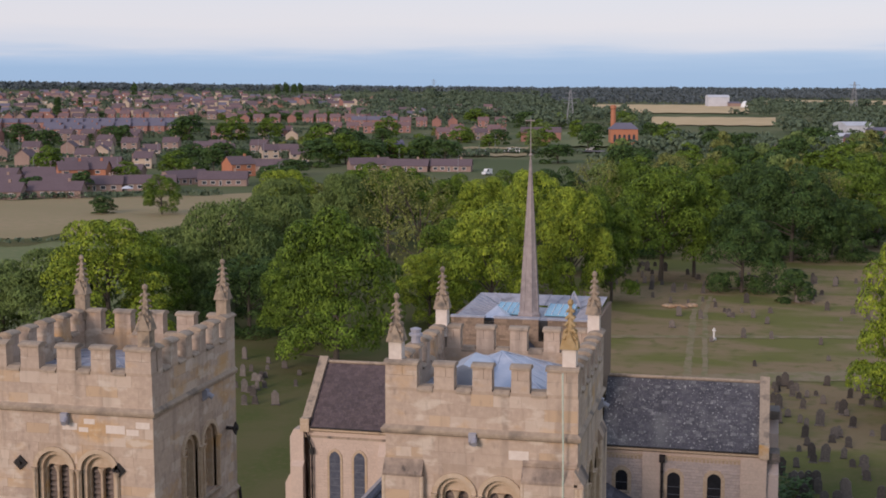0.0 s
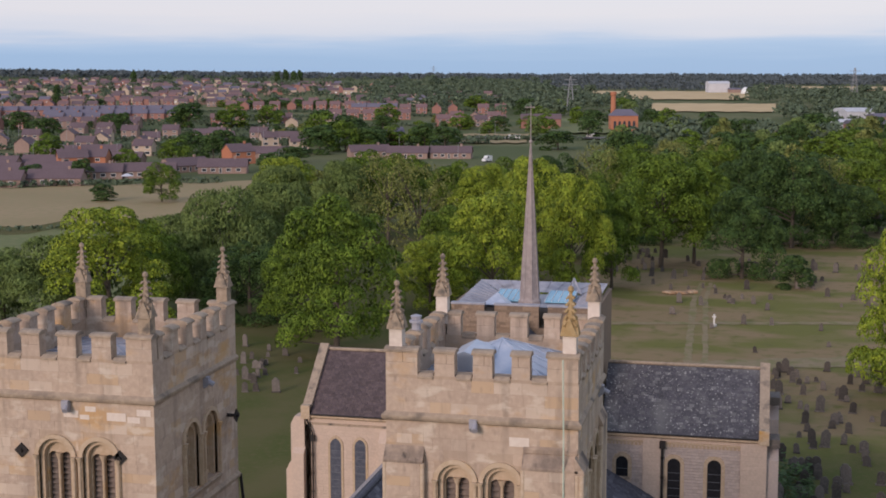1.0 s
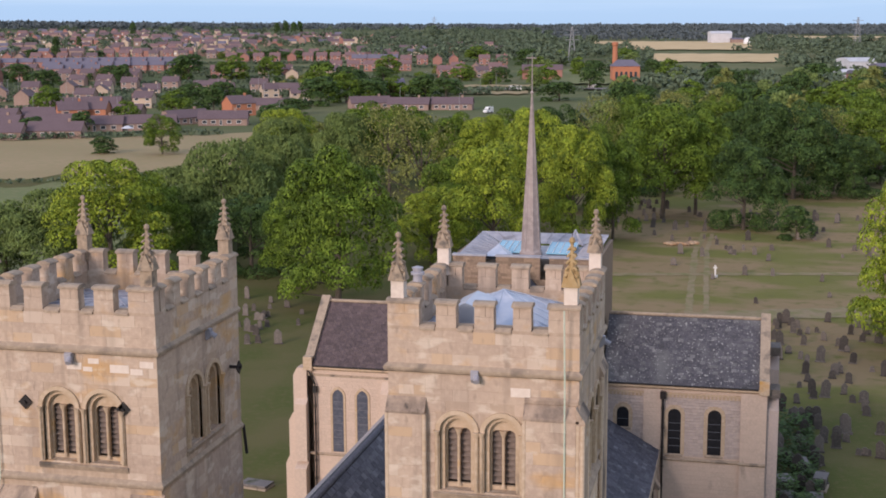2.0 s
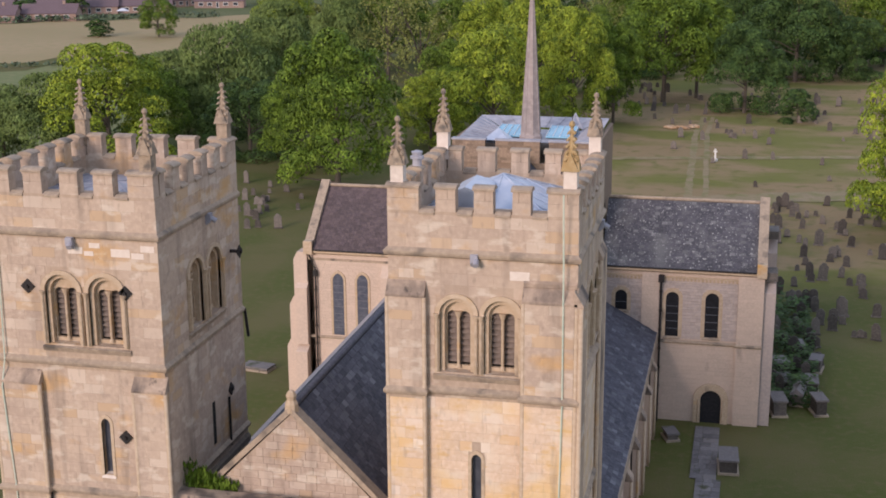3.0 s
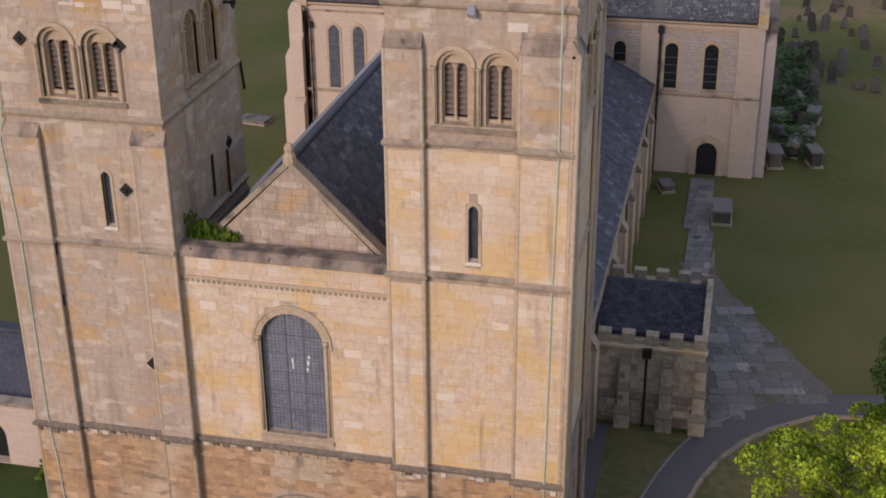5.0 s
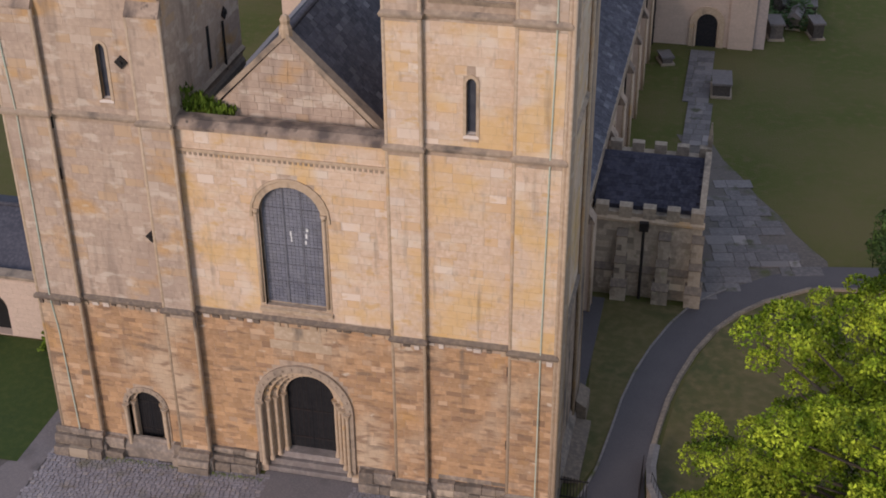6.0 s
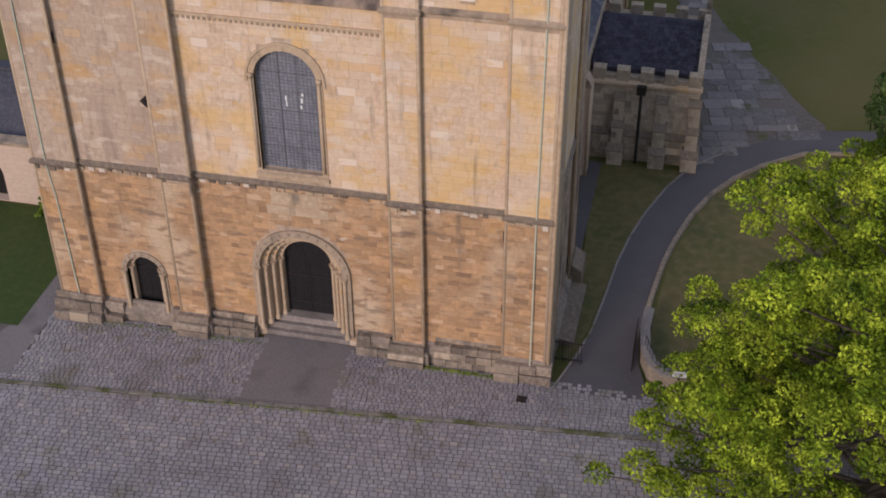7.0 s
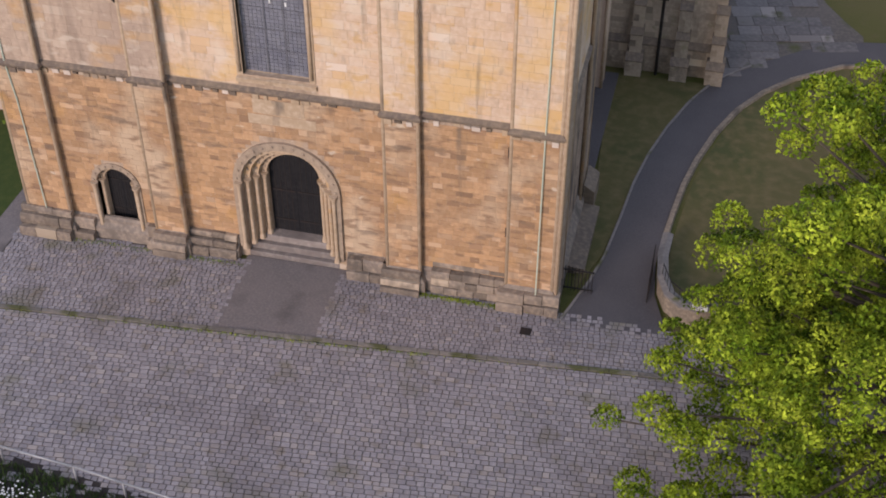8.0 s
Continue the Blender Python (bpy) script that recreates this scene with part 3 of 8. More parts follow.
def pinnacle(parent, x, y, z0, pale, mat_, top):
    """Square shaft, gablets and a crocketed spirelet with a finial and a thin rod."""
    cube = 0.62
    bm = box(bmesh.new(), x - 0.21, x + 0.21, y - 0.21, y + 0.21, z0 - 0.4, z0 + cube)
    base = part("pinnacle", bm, M_NEW if pale else mat_, parent, "crocketed stone pinnacle on a pale new block" if pale else "weathered crocketed stone pinnacle")
    bm = bmesh.new()
    for k in range(4):
        a = k * math.pi / 2
        d, s = Vector((math.cos(a), math.sin(a), 0)), Vector((-math.sin(a), math.cos(a), 0))
        o = Vector((x, y, z0 + cube))
        tri = [o + d * 0.29 - s * 0.26, o + d * 0.29 + s * 0.26, o + d * 0.21 + Vector((0, 0, 0.55))]
        vs = [bm.verts.new(p) for p in tri] + [bm.verts.new(p - d * 0.16) for p in tri]
        for f in ((0, 1, 2), (5, 4, 3), (0, 3, 4, 1), (1, 4, 5, 2), (2, 5, 3, 0)):
            bm.faces.new([vs[i] for i in f])
    part("gablet", bm, mat_, base)
    tip = top - 0.12
    part("spirelet", lathe(bmesh.new(), x, y, [(0.19, z0 + cube), (0.19, z0 + cube + 0.15), (0.15, z0 + cube + 0.4), (0.06, tip - 0.25), (0.05, tip - 0.1), (0.10, tip - 0.02), (0.08, tip + 0.08), (0.02, top)], 8, 0.4), mat_, base)
    tiers = 5
    for k in range(tiers):
        z = z0 + cube + 0.36 + k * (tip - 0.3 - z0 - cube - 0.3) / (tiers - 1)
        r = 0.16 - 0.085 * k / (tiers - 1)
        for q in range(4):
            bm = bmesh.new()
            a = q * math.pi / 2 + math.pi / 4
            p = Vector((x + r * math.cos(a), y + r * math.sin(a), z))
            g = bmesh.ops.create_icosphere(bm, subdivisions=1, radius=0.088 - 0.006 * k, matrix=Matrix.Translation(p + Vector((math.cos(a), math.sin(a), 0)) * 0.035) @ Euler((0, 0.5, a)).to_matrix().to_4x4() @ Matrix.Diagonal((1.5, 0.7, 0.7, 1)))
            part("crocket", bm, mat_, base)
    part("rod", rod(bmesh.new(), (x, y, top - 0.05), (x, y, top + 0.22), 0.012, 0.006, 5), M_IRON, base, "thin iron rod")


def hopper(parent, m, u, z, reach=0.22):
    bm = prism(bmesh.new(), [(-reach, z - 0.10), (-reach, z + 0.16), (0.0, z + 0.20), (0.0, z - 0.22), (-0.08, z - 0.25)], "x", u - 0.12, u + 0.12, m)
    rod(bm, m @ Vector((u + 0.05, -0.12, z + 0.02)), m @ Vector((u + 0.09, -reach - 0.14, z - 0.14)), 0.09, 0.10, 10)
    part("rain_spout", bm, M_LEAD, parent, "pale lead rainwater spout")


def tie_plate(parent, m, u, z, size=0.27, arm=0.0):
    bm = prism(bmesh.new(), [(u - size, z), (u, z - size), (u + size, z), (u, z + size)], "y", -0.07 - arm, -0.02 - arm, m)
    rod(bm, m @ Vector((u, -0.02, z)), m @ Vector((u, -0.15 - arm, z)), 0.07, 0.06, 8)
    part("tie_plate", bm, M_IRON, parent, "black iron diamond tie plate")


def slit(parent, m, u, half, z0, z1, pointed=0.25):
    """Glazed slit window set back in its jambs."""
    w = part("slit_window", band(bmesh.new(), arch_line(u, half, z0, z1 - half * 1.3, 8, pointed), arch_line(u, half + 0.11, z0 - 0.06, z1 - half * 1.3, 8, pointed), -0.03, 0.1, m), M_DRESS, parent, "narrow slit window")
    part("glass", fill(bmesh.new(), arch_line(u, half + 0.01, z0, z1 - half * 1.3, 8, pointed), 0.22, m), M_GLASS, w)
    part("slit_sill", prism(bmesh.new(), [(-0.06, z0 - 0.12), (0.3, z0 - 0.12), (0.3, z0 + 0.05), (-0.02, z0 - 0.02)], "x", u - half - 0.1, u + half + 0.1, m), M_NEW, w)
    return (u, half, z0, z1 - half * 1.3, half * 1.3)


def buttress(parent, m, u0, u1, z0, z1, d, cap=0.55, d_back=0.05, mat_=None):
    """Flat pilaster with a sooty sloping cap."""
    bm = box(bmesh.new(), u0, u1, -d + 0.008, d_back, z0, z1 - cap, m)
    p = part("pilaster", bm, mat_ or M_CORE, parent)
    part("weathering", prism(bmesh.new(), [(-d - 0.03, z1 - cap), (-d - 0.03, z1 - cap + 0.08), (d_back, z1), (d_back, z1 - cap)], "x", u0 - 0.03, u1 + 0.03, m), M_SOOTY, p, "soot-streaked sloping stone cap")
    for u in (u0, u1):
        part("nook_shaft", rod(bmesh.new(), m @ Vector((u, -d + 0.05, z0)), m @ Vector((u, -d + 0.05, z1 - cap)), 0.075, 0.075, 8), M_DRESS, p, "thin attached corner shaft", smooth=True)
    return p


def tower(name, label, x0, x1, depth, front_pair, r, pil, pil_top, slits, merlons, pale, pin_mat, plates, spouts, portal=(), ashlar=(None, None)):
    mj_up, mp_up = ashlar
    t = thing(name, label, "tower", ((x0 + x1) / 2, depth / 2, 0), group="twin west towers")
    deck = 25.9
    fr, so = west(0.0), side(x1 + 0.02)
    sill, top = 21.25, 23.95
    holes_f = [(c, r - 0.17, sill, top - r, r - 0.17) for c in front_pair] + [slit(t, fr, *s) for s in slits] + list(portal)
    so_pair = (2.95, 4.65)
    holes_s = [(c, 0.8 - 0.17, sill, top - 0.8, 0.63) for c in so_pair]
    lines = [arch_line(c, h, s, sp, 12 if h > 0.3 else 8, 0 if h > 0.3 else 0.25) for c, h, s, sp, _ in holes_f]
    bm = pierced(bmesh.new(), [(x0, 0), (x1, 0), (x1, 26.60), (x0, 26.60)], lines, 0.008, 0.8, fr)
    front = part("west_wall", bm, M_CORE, t)
    bm = pierced(bmesh.new(), [(0.8, 0), (depth, 0), (depth, 26.60), (0.8, 26.60)], [arch_line(c, h, s, sp) for c, h, s, sp, _ in holes_s], 0.009, 0.8, so)
    south = part("south_wall", bm, M_CORE, t)
    part("north_wall", box(bmesh.new(), x0, x0 + 0.8, 0.8, depth, 0, deck), M_CORE, t)
    part("east_wall", box(bmesh.new(), x0 + 0.8, x1 - 0.8, depth - 0.8, depth, 0, deck), M_CORE, t)
    part("parapet_wall", box(box(bmesh.new(), x0, x0 + 0.42, 0.8, depth, deck, 26.60), x0 + 0.42, x1 - 0.42, depth - 0.42, depth, deck, 26.60), M_CORE, t)
    belfry_pair(t, fr, front_pair, r, sill, top)
    belfry_pair(t, so, so_pair, 0.8, sill, top)
    # corner pilasters on the front and one on the south side
    (a0, a1), (b0, b1) = pil
    d = 0.27
    buttress(t, fr, a0, a1, 0, pil_top, d)
    buttress(t, fr, b0, b1, 0, pil_top, d)
    path_low = [(x0, depth), (x0, -d), (a1, -d), (a1, 0), (b0, 0), (b0, -d), (x1 + 0.02, -d), (x1 + 0.02, depth)]
    path_up = [(x0, depth), (x0, 0), (x1, 0), (x1, depth)]
    for z in STRINGS[1:]:
        moulded(t, path_low if z < pil_top else path_up, z)
    moulded(t, path_low, STRINGS[0], mat_=M_CAP)
    part("plinth", sweep(bmesh.new(), path_low, [(0.24, -0.1), (0.24, 0.55), (0.08, 0.75), (0.08, 0.9), (0.0, 1.0), (-0.1, 1.0), (-0.1, -0.1)]), M_PLINTH, t, "dark worn plinth course")
    # battlements
    z0, z1 = 26.60, 27.44
    merlon_row(t, fr, merlons, z0, z1)
    n = 4
    cw, gap = 0.9, 0.58
    mw = (depth - 2 * cw - (n + 1) * gap) / n
    run_ = [(0.43, cw)] + [(cw + gap + k * (mw + gap), cw + gap + k * (mw + gap) + mw) for k in range(n)] + [(depth - cw, depth)]
    merlon_row(t, so, run_, z0, z1)
    merlon_row(t, side(x0 + 0.42), run_, z0, z1)
    back = [(a, b) for a, b in merlons]
    back[0], back[-1] = (x0 + 0.43, back[0][1]), (back[-1][0], x1 - 0.43)
    merlon_row(t, west(depth - 0.42), back, z0, z1)
    for px, py in ((x0 + 0.3, 0.32), (x1 - 0.3, 0.32), (x0 + 0.3, depth - 0.3), (x1 - 0.3, depth - 0.3)):
        pinnacle(t, px, py, 27.42, pale, pin_mat if (px > (x0 + x1) / 2 and py < 1) or not pale else M_PINN, 29.58)
    for m, u, z in spouts:
        hopper(t, m, u, z)
    for m, u, z, arm in plates:
        tie_plate(t, m, u, z, 0.26, arm)
    # stonework, stage by stage
    mid = (a1, b0)
    stage = ((1.0, 7.45, (0.19, 0.30), (0.30, 0.62), M_RUBBLE, M_RUBBLE_PIECE), (7.75, 15.45, (0.30, 0.38), (0.45, 0.85), mj_up, mp_up),
             (15.75, 20.35, (0.30, 0.38), (0.45, 0.85), mj_up, None), (20.65, 25.05, (0.30, 0.40), (0.45, 0.9), M_ASHLAR, None), (25.35, 26.50, (0.36, 0.40), (0.6, 1.2), M_ASHLAR, None))
    for k, (lo, hi, high, long_, mj, mp) in enumerate(stage):
        cells = []
        if hi <= pil_top + 0.1 or lo < pil_top:
            split = min(hi, pil_top - 0.55)
            for u0, u1 in pil:
                cells += [(fr, *c, -d, -d + 0.03) for c in courses(RNG, u0 + 0.06, u1 - 0.06, lo, split, high, long_)]
            cells += [(fr, *c, 0.0, 0.03) for c in courses(RNG, *mid, lo, hi, high, long_, holes_big(holes_f))]
            if hi > pil_top:
                for u0, u1 in pil:
                    cells += [(fr, *c, 0.0, 0.03) for c in courses(RNG, u0, u1, pil_top + 0.02, hi, high, long_)]
        else:
            cells += [(fr, *c, 0.0, 0.03) for c in courses(RNG, x0, x1, lo, hi, high, long_, holes_big(holes_f))]
        masonry(front, cells, mj, mp, keep=260 if mp else 0, near=(lo, hi))
        cells = [(so, *c, 0.0, 0.03) for c in courses(RNG, 0.0, depth, lo, hi, high, long_, holes_big(holes_s))]
        masonry(south, cells, mj if k else M_SOOTY, None, keep=0)
    return t


def holes_big(holes):
    """Room for the arch mouldings round the openings."""
    return [(c, h + (0.17 if h > 0.3 else 0.10), s - (0.3 if h > 0.3 else 0.1), sp, ri + (0.17 if h > 0.3 else 0.12)) for c, h, s, sp, ri in holes]


FR = west(0.0)
south_tower = tower("bell_tower", "tall pale limestone bell tower with battlements and pinnacles", -6.35, -0.2, 7.1, (-4.08, -2.62), 0.74,
                    ((-6.35, -5.12), (-1.88, -0.18)), 24.35, [(-3.43, 0.17, 16.35, 18.45)],
                    [(-6.35, -5.31), (-4.81, -4.06), (-3.57, -2.85), (-2.34, -1.66), (-1.17, -0.2)], True, M_PINN_WARM,
                    [], [(FR, -3.48, 25.12), (side(-0.2), 5.6, 25.1)], ashlar=(M_HONEY, M_HONEY_PIECE))
north_tower = tower("bell_tower", "tall sooty limestone bell tower with iron tie plates", -20.88, -14.4, 7.3, (-18.06, -16.42), 0.8,
                    ((-20.86, -19.1), (-15.52, -14.32)), 20.3, [(-16.76, 0.17, 16.45, 18.6)],
                    [(-20.88, -19.72), (-19.23, -18.45), (-17.88, -17.1), (-16.63, -15.82), (-15.33, -14.4)], False, M_PINN,
                    [(FR, -19.32, 23.3, 0), (FR, -15.66, 23.25, 0), (FR, -16.0, 17.95, 0), (FR, -15.72, 10.9, 0), (side(-14.4), 6.3, 23.2, 0.35), (side(-14.4), 5.7, 17.8, 0.0)],
                    [(FR, -17.55, 24.98), (side(-14.4), 4.2, 25.0)], portal=[(-17.05, 0.78, 0.03, 2.62, 0.78)], ashlar=(M_ASHLAR, M_ASHLAR_PIECE))

# details of the south tower
so = side(-0.2)
buttress(south_tower, so, 5.7, 7.1, 0, 24.3, 0.16, mat_=M_SOOTY)
buttress(south_tower, so, -0.27, 1.0, 0, 24.3, 0.22)
# no slit is cut here: a black block stands for its shade
part("slit_recess", box(bmesh.new(), 2.9, 3.2, -0.01, 0.1, 12.0, 14.3, so), M_DARK, south_tower, "black block for the shade in a slit opening")
part("weathered_band", prism(bmesh.new(), [(-0.05, 24.3), (-0.05, 24.42), (0.02, 24.55), (0.02, 24.3)], "x", -1.9, -0.2), M_SOOTY, south_tower)
part("pale_repair", box(bmesh.new(), -2.35, -1.72, -0.015, 0.05, 24.47, 24.76), M_NEW, south_tower, "pale replaced block")
tape = bmesh.new()
CABLE = [(-0.62, -0.44, 27.4), (-0.60, -0.30, 25.0), (-0.58, -0.31, 20.6), (-0.66, -0.31, 15.6), (-0.74, -0.31, 7.6), (-0.74, -0.46, 0.9), (-0.74, -0.54, 0.0)]
for a, b in zip(CABLE, CABLE[1:]):
    rod(tape, a, b, 0.028, 0.028, 5)
part("lightning_tape", tape, M_COPPER, south_tower, "pale yellowish lightning conductor tape")
tape = bmesh.new()
CABLE = [(-20.35, -0.04, 25.0), (-20.42, -0.12, 20.6), (-20.5, -0.31, 19.6), (-20.3, -0.31, 15.7), (-20.33, -0.31, 7.7), (-20.2, -0.31, 6.2), (-20.05, -0.34, 1.1), (-20.0, -0.54, 0.0)]
for a, b in zip(CABLE, CABLE[1:]):
    rod(tape, a, b, 0.028, 0.028, 5)
part("lightning_tape", tape, M_COPPER, north_tower, "pale yellowish lightning conductor tape")
for u, z, w, h in ((-17.7, 24.55, 0.55, 0.24), (-17.1, 24.5, 0.35, 0.16), (-16.1, 24.5, 0.7, 0.28), (-15.35, 24.47, 0.45, 0.2), (-15.0, 24.72, 0.5, 0.22), (-16.9, 24.78, 0.4, 0.18)):
    part("pale_repair", box(bmesh.new(), u, u + w, -0.014, 0.05, z, z + h), M_NEW, north_tower, "pale replaced block")
for z in (13.0, 15.1):
    part("drain_slot", box(bmesh.new(), -19.2, -19.05, -0.06, 0.04, z, z + 0.45), M_IRON, north_tower, "black vent slot")
for z in (3.0, 6.5):
    part("drain_slot", box(bmesh.new(), -2.02, -1.92, -0.05, 0.04, z, z + 0.4), M_IRON, south_tower, "black vent slot")

sn = side(-14.38)
# another uncut slit, its shade drawn as a black block
part("south_slit", box(bmesh.new(), 3.85, 4.1, -0.012, 0.1, 16.2, 17.9, sn), M_DARK, north_tower, "tall black block for the shade in a slit")
part("downpipe", rod(bmesh.new(), sn @ Vector((5.35, -0.07, 15.6)), sn @ Vector((5.35, -0.07, 17.6)), 0.05, 0.05, 6), M_IRON, north_tower, "black iron pipe")
part("roof_flashing", prism(bmesh.new(), [(-0.10, 15.0), (-0.10, 15.25), (0.02, 15.4), (0.02, 15.0)], "x", 0.2, 7.3, sn), M_CAP, north_tower, "dark sloping weathering course")
part("drain_bracket", rod(bmesh.new(), (-14.3, 7.3, 20.6), (-14.25, 7.45, 19.4), 0.06, 0.06, 6), M_IRON, north_tower, "black iron spout pipe")

# tower roofs: low lead pyramids behind the parapets
for tw, x0, x1, dep, top, mt in ((south_tower, -6.35, -0.2, 7.1, 27.15, M_NEWLEAD), (north_tower, -21.0, -14.4, 7.3, 26.3, M_LEAD)):
    bm = bmesh.new()
    a, b, c, d = (bm.verts.new(p) for p in ((x0 + 0.42, 0.42, 25.9), (x1 - 0.42, 0.42, 25.9), (x1 - 0.42, dep - 0.42, 25.9), (x0 + 0.42, dep - 0.42, 25.9)))
    e = bm.verts.new(((x0 + x1) / 2, dep / 2 + 0.2, top))
    for f in ((a, b, e), (b, c, e), (c, d, e), (d, a, e), (d, c, b, a)):
        bm.faces.new(f)
    roof = part("lead_roof", bm, mt, tw, "low pyramid of bright lead sheet with rolls")
    apex = Vector(((x0 + x1) / 2, dep / 2 + 0.2, top))
    bm = bmesh.new()
    for k in range(1, 8):
        for p, q in (((x0 + 0.42, 0.42), (x1 - 0.42, 0.42)), ((x1 - 0.42, 0.42), (x1 - 0.42, dep - 0.42)), ((x0 + 0.42, dep - 0.42), (x0 + 0.42, 0.42))):
            foot = Vector((p[0] + (q[0] - p[0]) * k / 8, p[1] + (q[1] - p[1]) * k / 8, 25.92))
            mid = Vector(((p[0] + q[0]) / 2, (p[1] + q[1]) / 2, 25.92))
            s = 1 - abs(k / 8 - 0.5) * 2
            part("lead_roll", rod(bmesh.new(), foot, foot + (apex - mid) * s, 0.03, 0.03, 4), mt, roof)
    for cx, cy in ((x0 + 0.42, 0.42), (x1 - 0.42, 0.42), (x1 - 0.42, dep - 0.42)):
        part("lead_roll", rod(bmesh.new(), (cx, cy, 25.92), apex, 0.04, 0.04, 5), mt, roof)
part("roof_hatch", prism(bmesh.new(), [(-4.6, 26.0), (-4.6, 26.9), (-4.1, 27.15), (-3.4, 26.95), (-3.4, 26.0)], "y", 1.3, 3.4), M_NEWLEAD, south_tower, "pale lead-covered roof hatch")
part("roof_vent", lathe(bmesh.new(), -6.1, 3.0, [(0.16, 27.3), (0.16, 27.7), (0.24, 27.72), (0.24, 27.8), (0.16, 27.82), (0.2, 27.95), (0.05, 28.0)], 10), M_LEAD, south_tower, "small round metal vent")

# ---- west front between the towers ----
front = thing("west_front", "honey limestone church front with arched doorway and window", "facade", (-10.4, 0.5, 0))
big = (-10.2, 1.2, 8.35, 12.35, 1.2)
door = (-10.15, 1.0, 0.55, 3.55)
bm = pierced(bmesh.new(), [(-14.4, 0), *arch_line(-10.17, 1.8, 0, 3.7, 16)[0:], (-6.35, 0), (-6.35, 15.7), (-14.4, 15.7)], [arch_line(*big[:4])], 0.128, 0.9)
front_wall = part("front_wall", bm, M_CORE, front)
hood = part("window_arch", band(bmesh.new(), arch_line(-10.2, 1.2, 8.35, 12.35), arch_line(-10.2, 1.42, 8.35, 12.35), 0.08, 0.3), M_DRESS, front, "round window arch with nook shafts")
part("outer_roll", band(bmesh.new(), arch_line(-10.2, 1.44, 12.2, 12.35), arch_line(-10.2, 1.54, 12.2, 12.35), 0.05, 0.2), M_DRESS, hood)
for s in (-1, 1):
    bm = rod(bmesh.new(), (-10.2 + s * 1.3, 0.04, 8.5), (-10.2 + s * 1.3, 0.04, 12.4), 0.06, 0.06, 8)
    rod(bm, (-10.2 + s * 1.3, 0.04, 12.35), (-10.2 + s * 1.3, 0.04, 12.55), 0.07, 0.13, 8)
    part("nook_shaft", bm, M_DRESS, hood, smooth=True)
glazing = part("window", fill(bmesh.new(), arch_line(-10.2, 1.21, 8.3, 12.35), 0.42), M_LEADLINE, front, "tall round-headed window of grey leaded glass")
panes = []
for i in range(16):
    for k in range(37):
        u, z = -11.4 + 0.15 * i, 8.36 + 0.142 * k
        if abs(u + 0.075 + 10.2) < (1.2 if z < 12.3 else math.sqrt(max(0, 1.42 - (z + 0.12 - 12.35) ** 2)) - 0.06):
            panes.append((FR, u, u + 0.15, z, z + 0.142, 0.40 + 0.004 * math.sin(i * 3 + k * 5), 0.43))
boxes_mesh("leaded_panes", panes, M_BIGGLASS, glazing, "small grey glass panes", 0.005)
for k in range(1, 6):
    part("saddle_bar", box(bmesh.new(), -11.38, -9.02, 0.37, 0.39, 8.5 + k * 0.8, 8.52 + k * 0.8), M_LEADLINE, glazing)
for s in (-0.35, 0.35):
    part("mullion_bar", box(bmesh.new(), -10.22 + s, -10.18 + s, 0.37, 0.39, 8.4, 13.35), M_LEADLINE, glazing)
RNGW = random.Random(3)
# reflective patches on the glass, put in as small white panes
for u, z in ((-10.35, 11.35), (-9.75, 11.3), (-9.72, 11.6), (-10.33, 11.1), (-9.78, 11.05), (-8.0, 11.6)):
    if u < -9:
        part("repaired_pane", box(bmesh.new(), u, u + RNGW.uniform(0.05, 0.12), 0.375, 0.395, z, z + RNGW.uniform(0.12, 0.26)), M_WHITE, glazing, "small white pane for a reflection on the glass")
part("window_sill", prism(bmesh.new(), [(0.02, 8.08), (0.5, 8.08), (0.5, 8.4), (0.0, 8.24)], "x", -11.65, -8.75), M_DRESS, front)
part("coping", prism(bmesh.new(), [(-0.06, 15.55), (-0.06, 15.68), (0.2, 15.86), (0.8, 15.86), (1.0, 15.7), (1.0, 15.55)], "x", -14.39, -6.36), M_SOOTY, front, "soot-stained parapet coping")
moulded(front, [(-14.4, 0.14), (-6.35, 0.14)], 7.72, mat_=M_CAP)
part("corbel_band", box(bmesh.new(), -14.4, -6.36, 0.06, 0.2, 14.62, 14.74), M_DRESS, front)
for k in range(40):
    part("corbel", prism(bmesh.new(), [(0.07, 14.62), (0.14, 14.62), (0.14, 14.46), (0.10, 14.48)], "x", -14.3 + k * 0.2, -14.2 + k * 0.2), M_STRING, front)
part("plinth", sweep(bmesh.new(), [(-14.4, 0.14), (-12.3, 0.14)], [(0.34, -0.1), (0.34, 0.45), (0.15, 0.6), (0.1, 0.95), (0.0, 1.0), (-0.1, 1.0), (-0.1, -0.1)]), M_PLINTH, front)
part("plinth", sweep(bmesh.new(), [(-8.0, 0.14), (-6.35, 0.14)], [(0.34, -0.1), (0.34, 0.45), (0.15, 0.6), (0.1, 0.95), (0.0, 1.0), (-0.1, 1.0), (-0.1, -0.1)]), M_PLINTH, front)


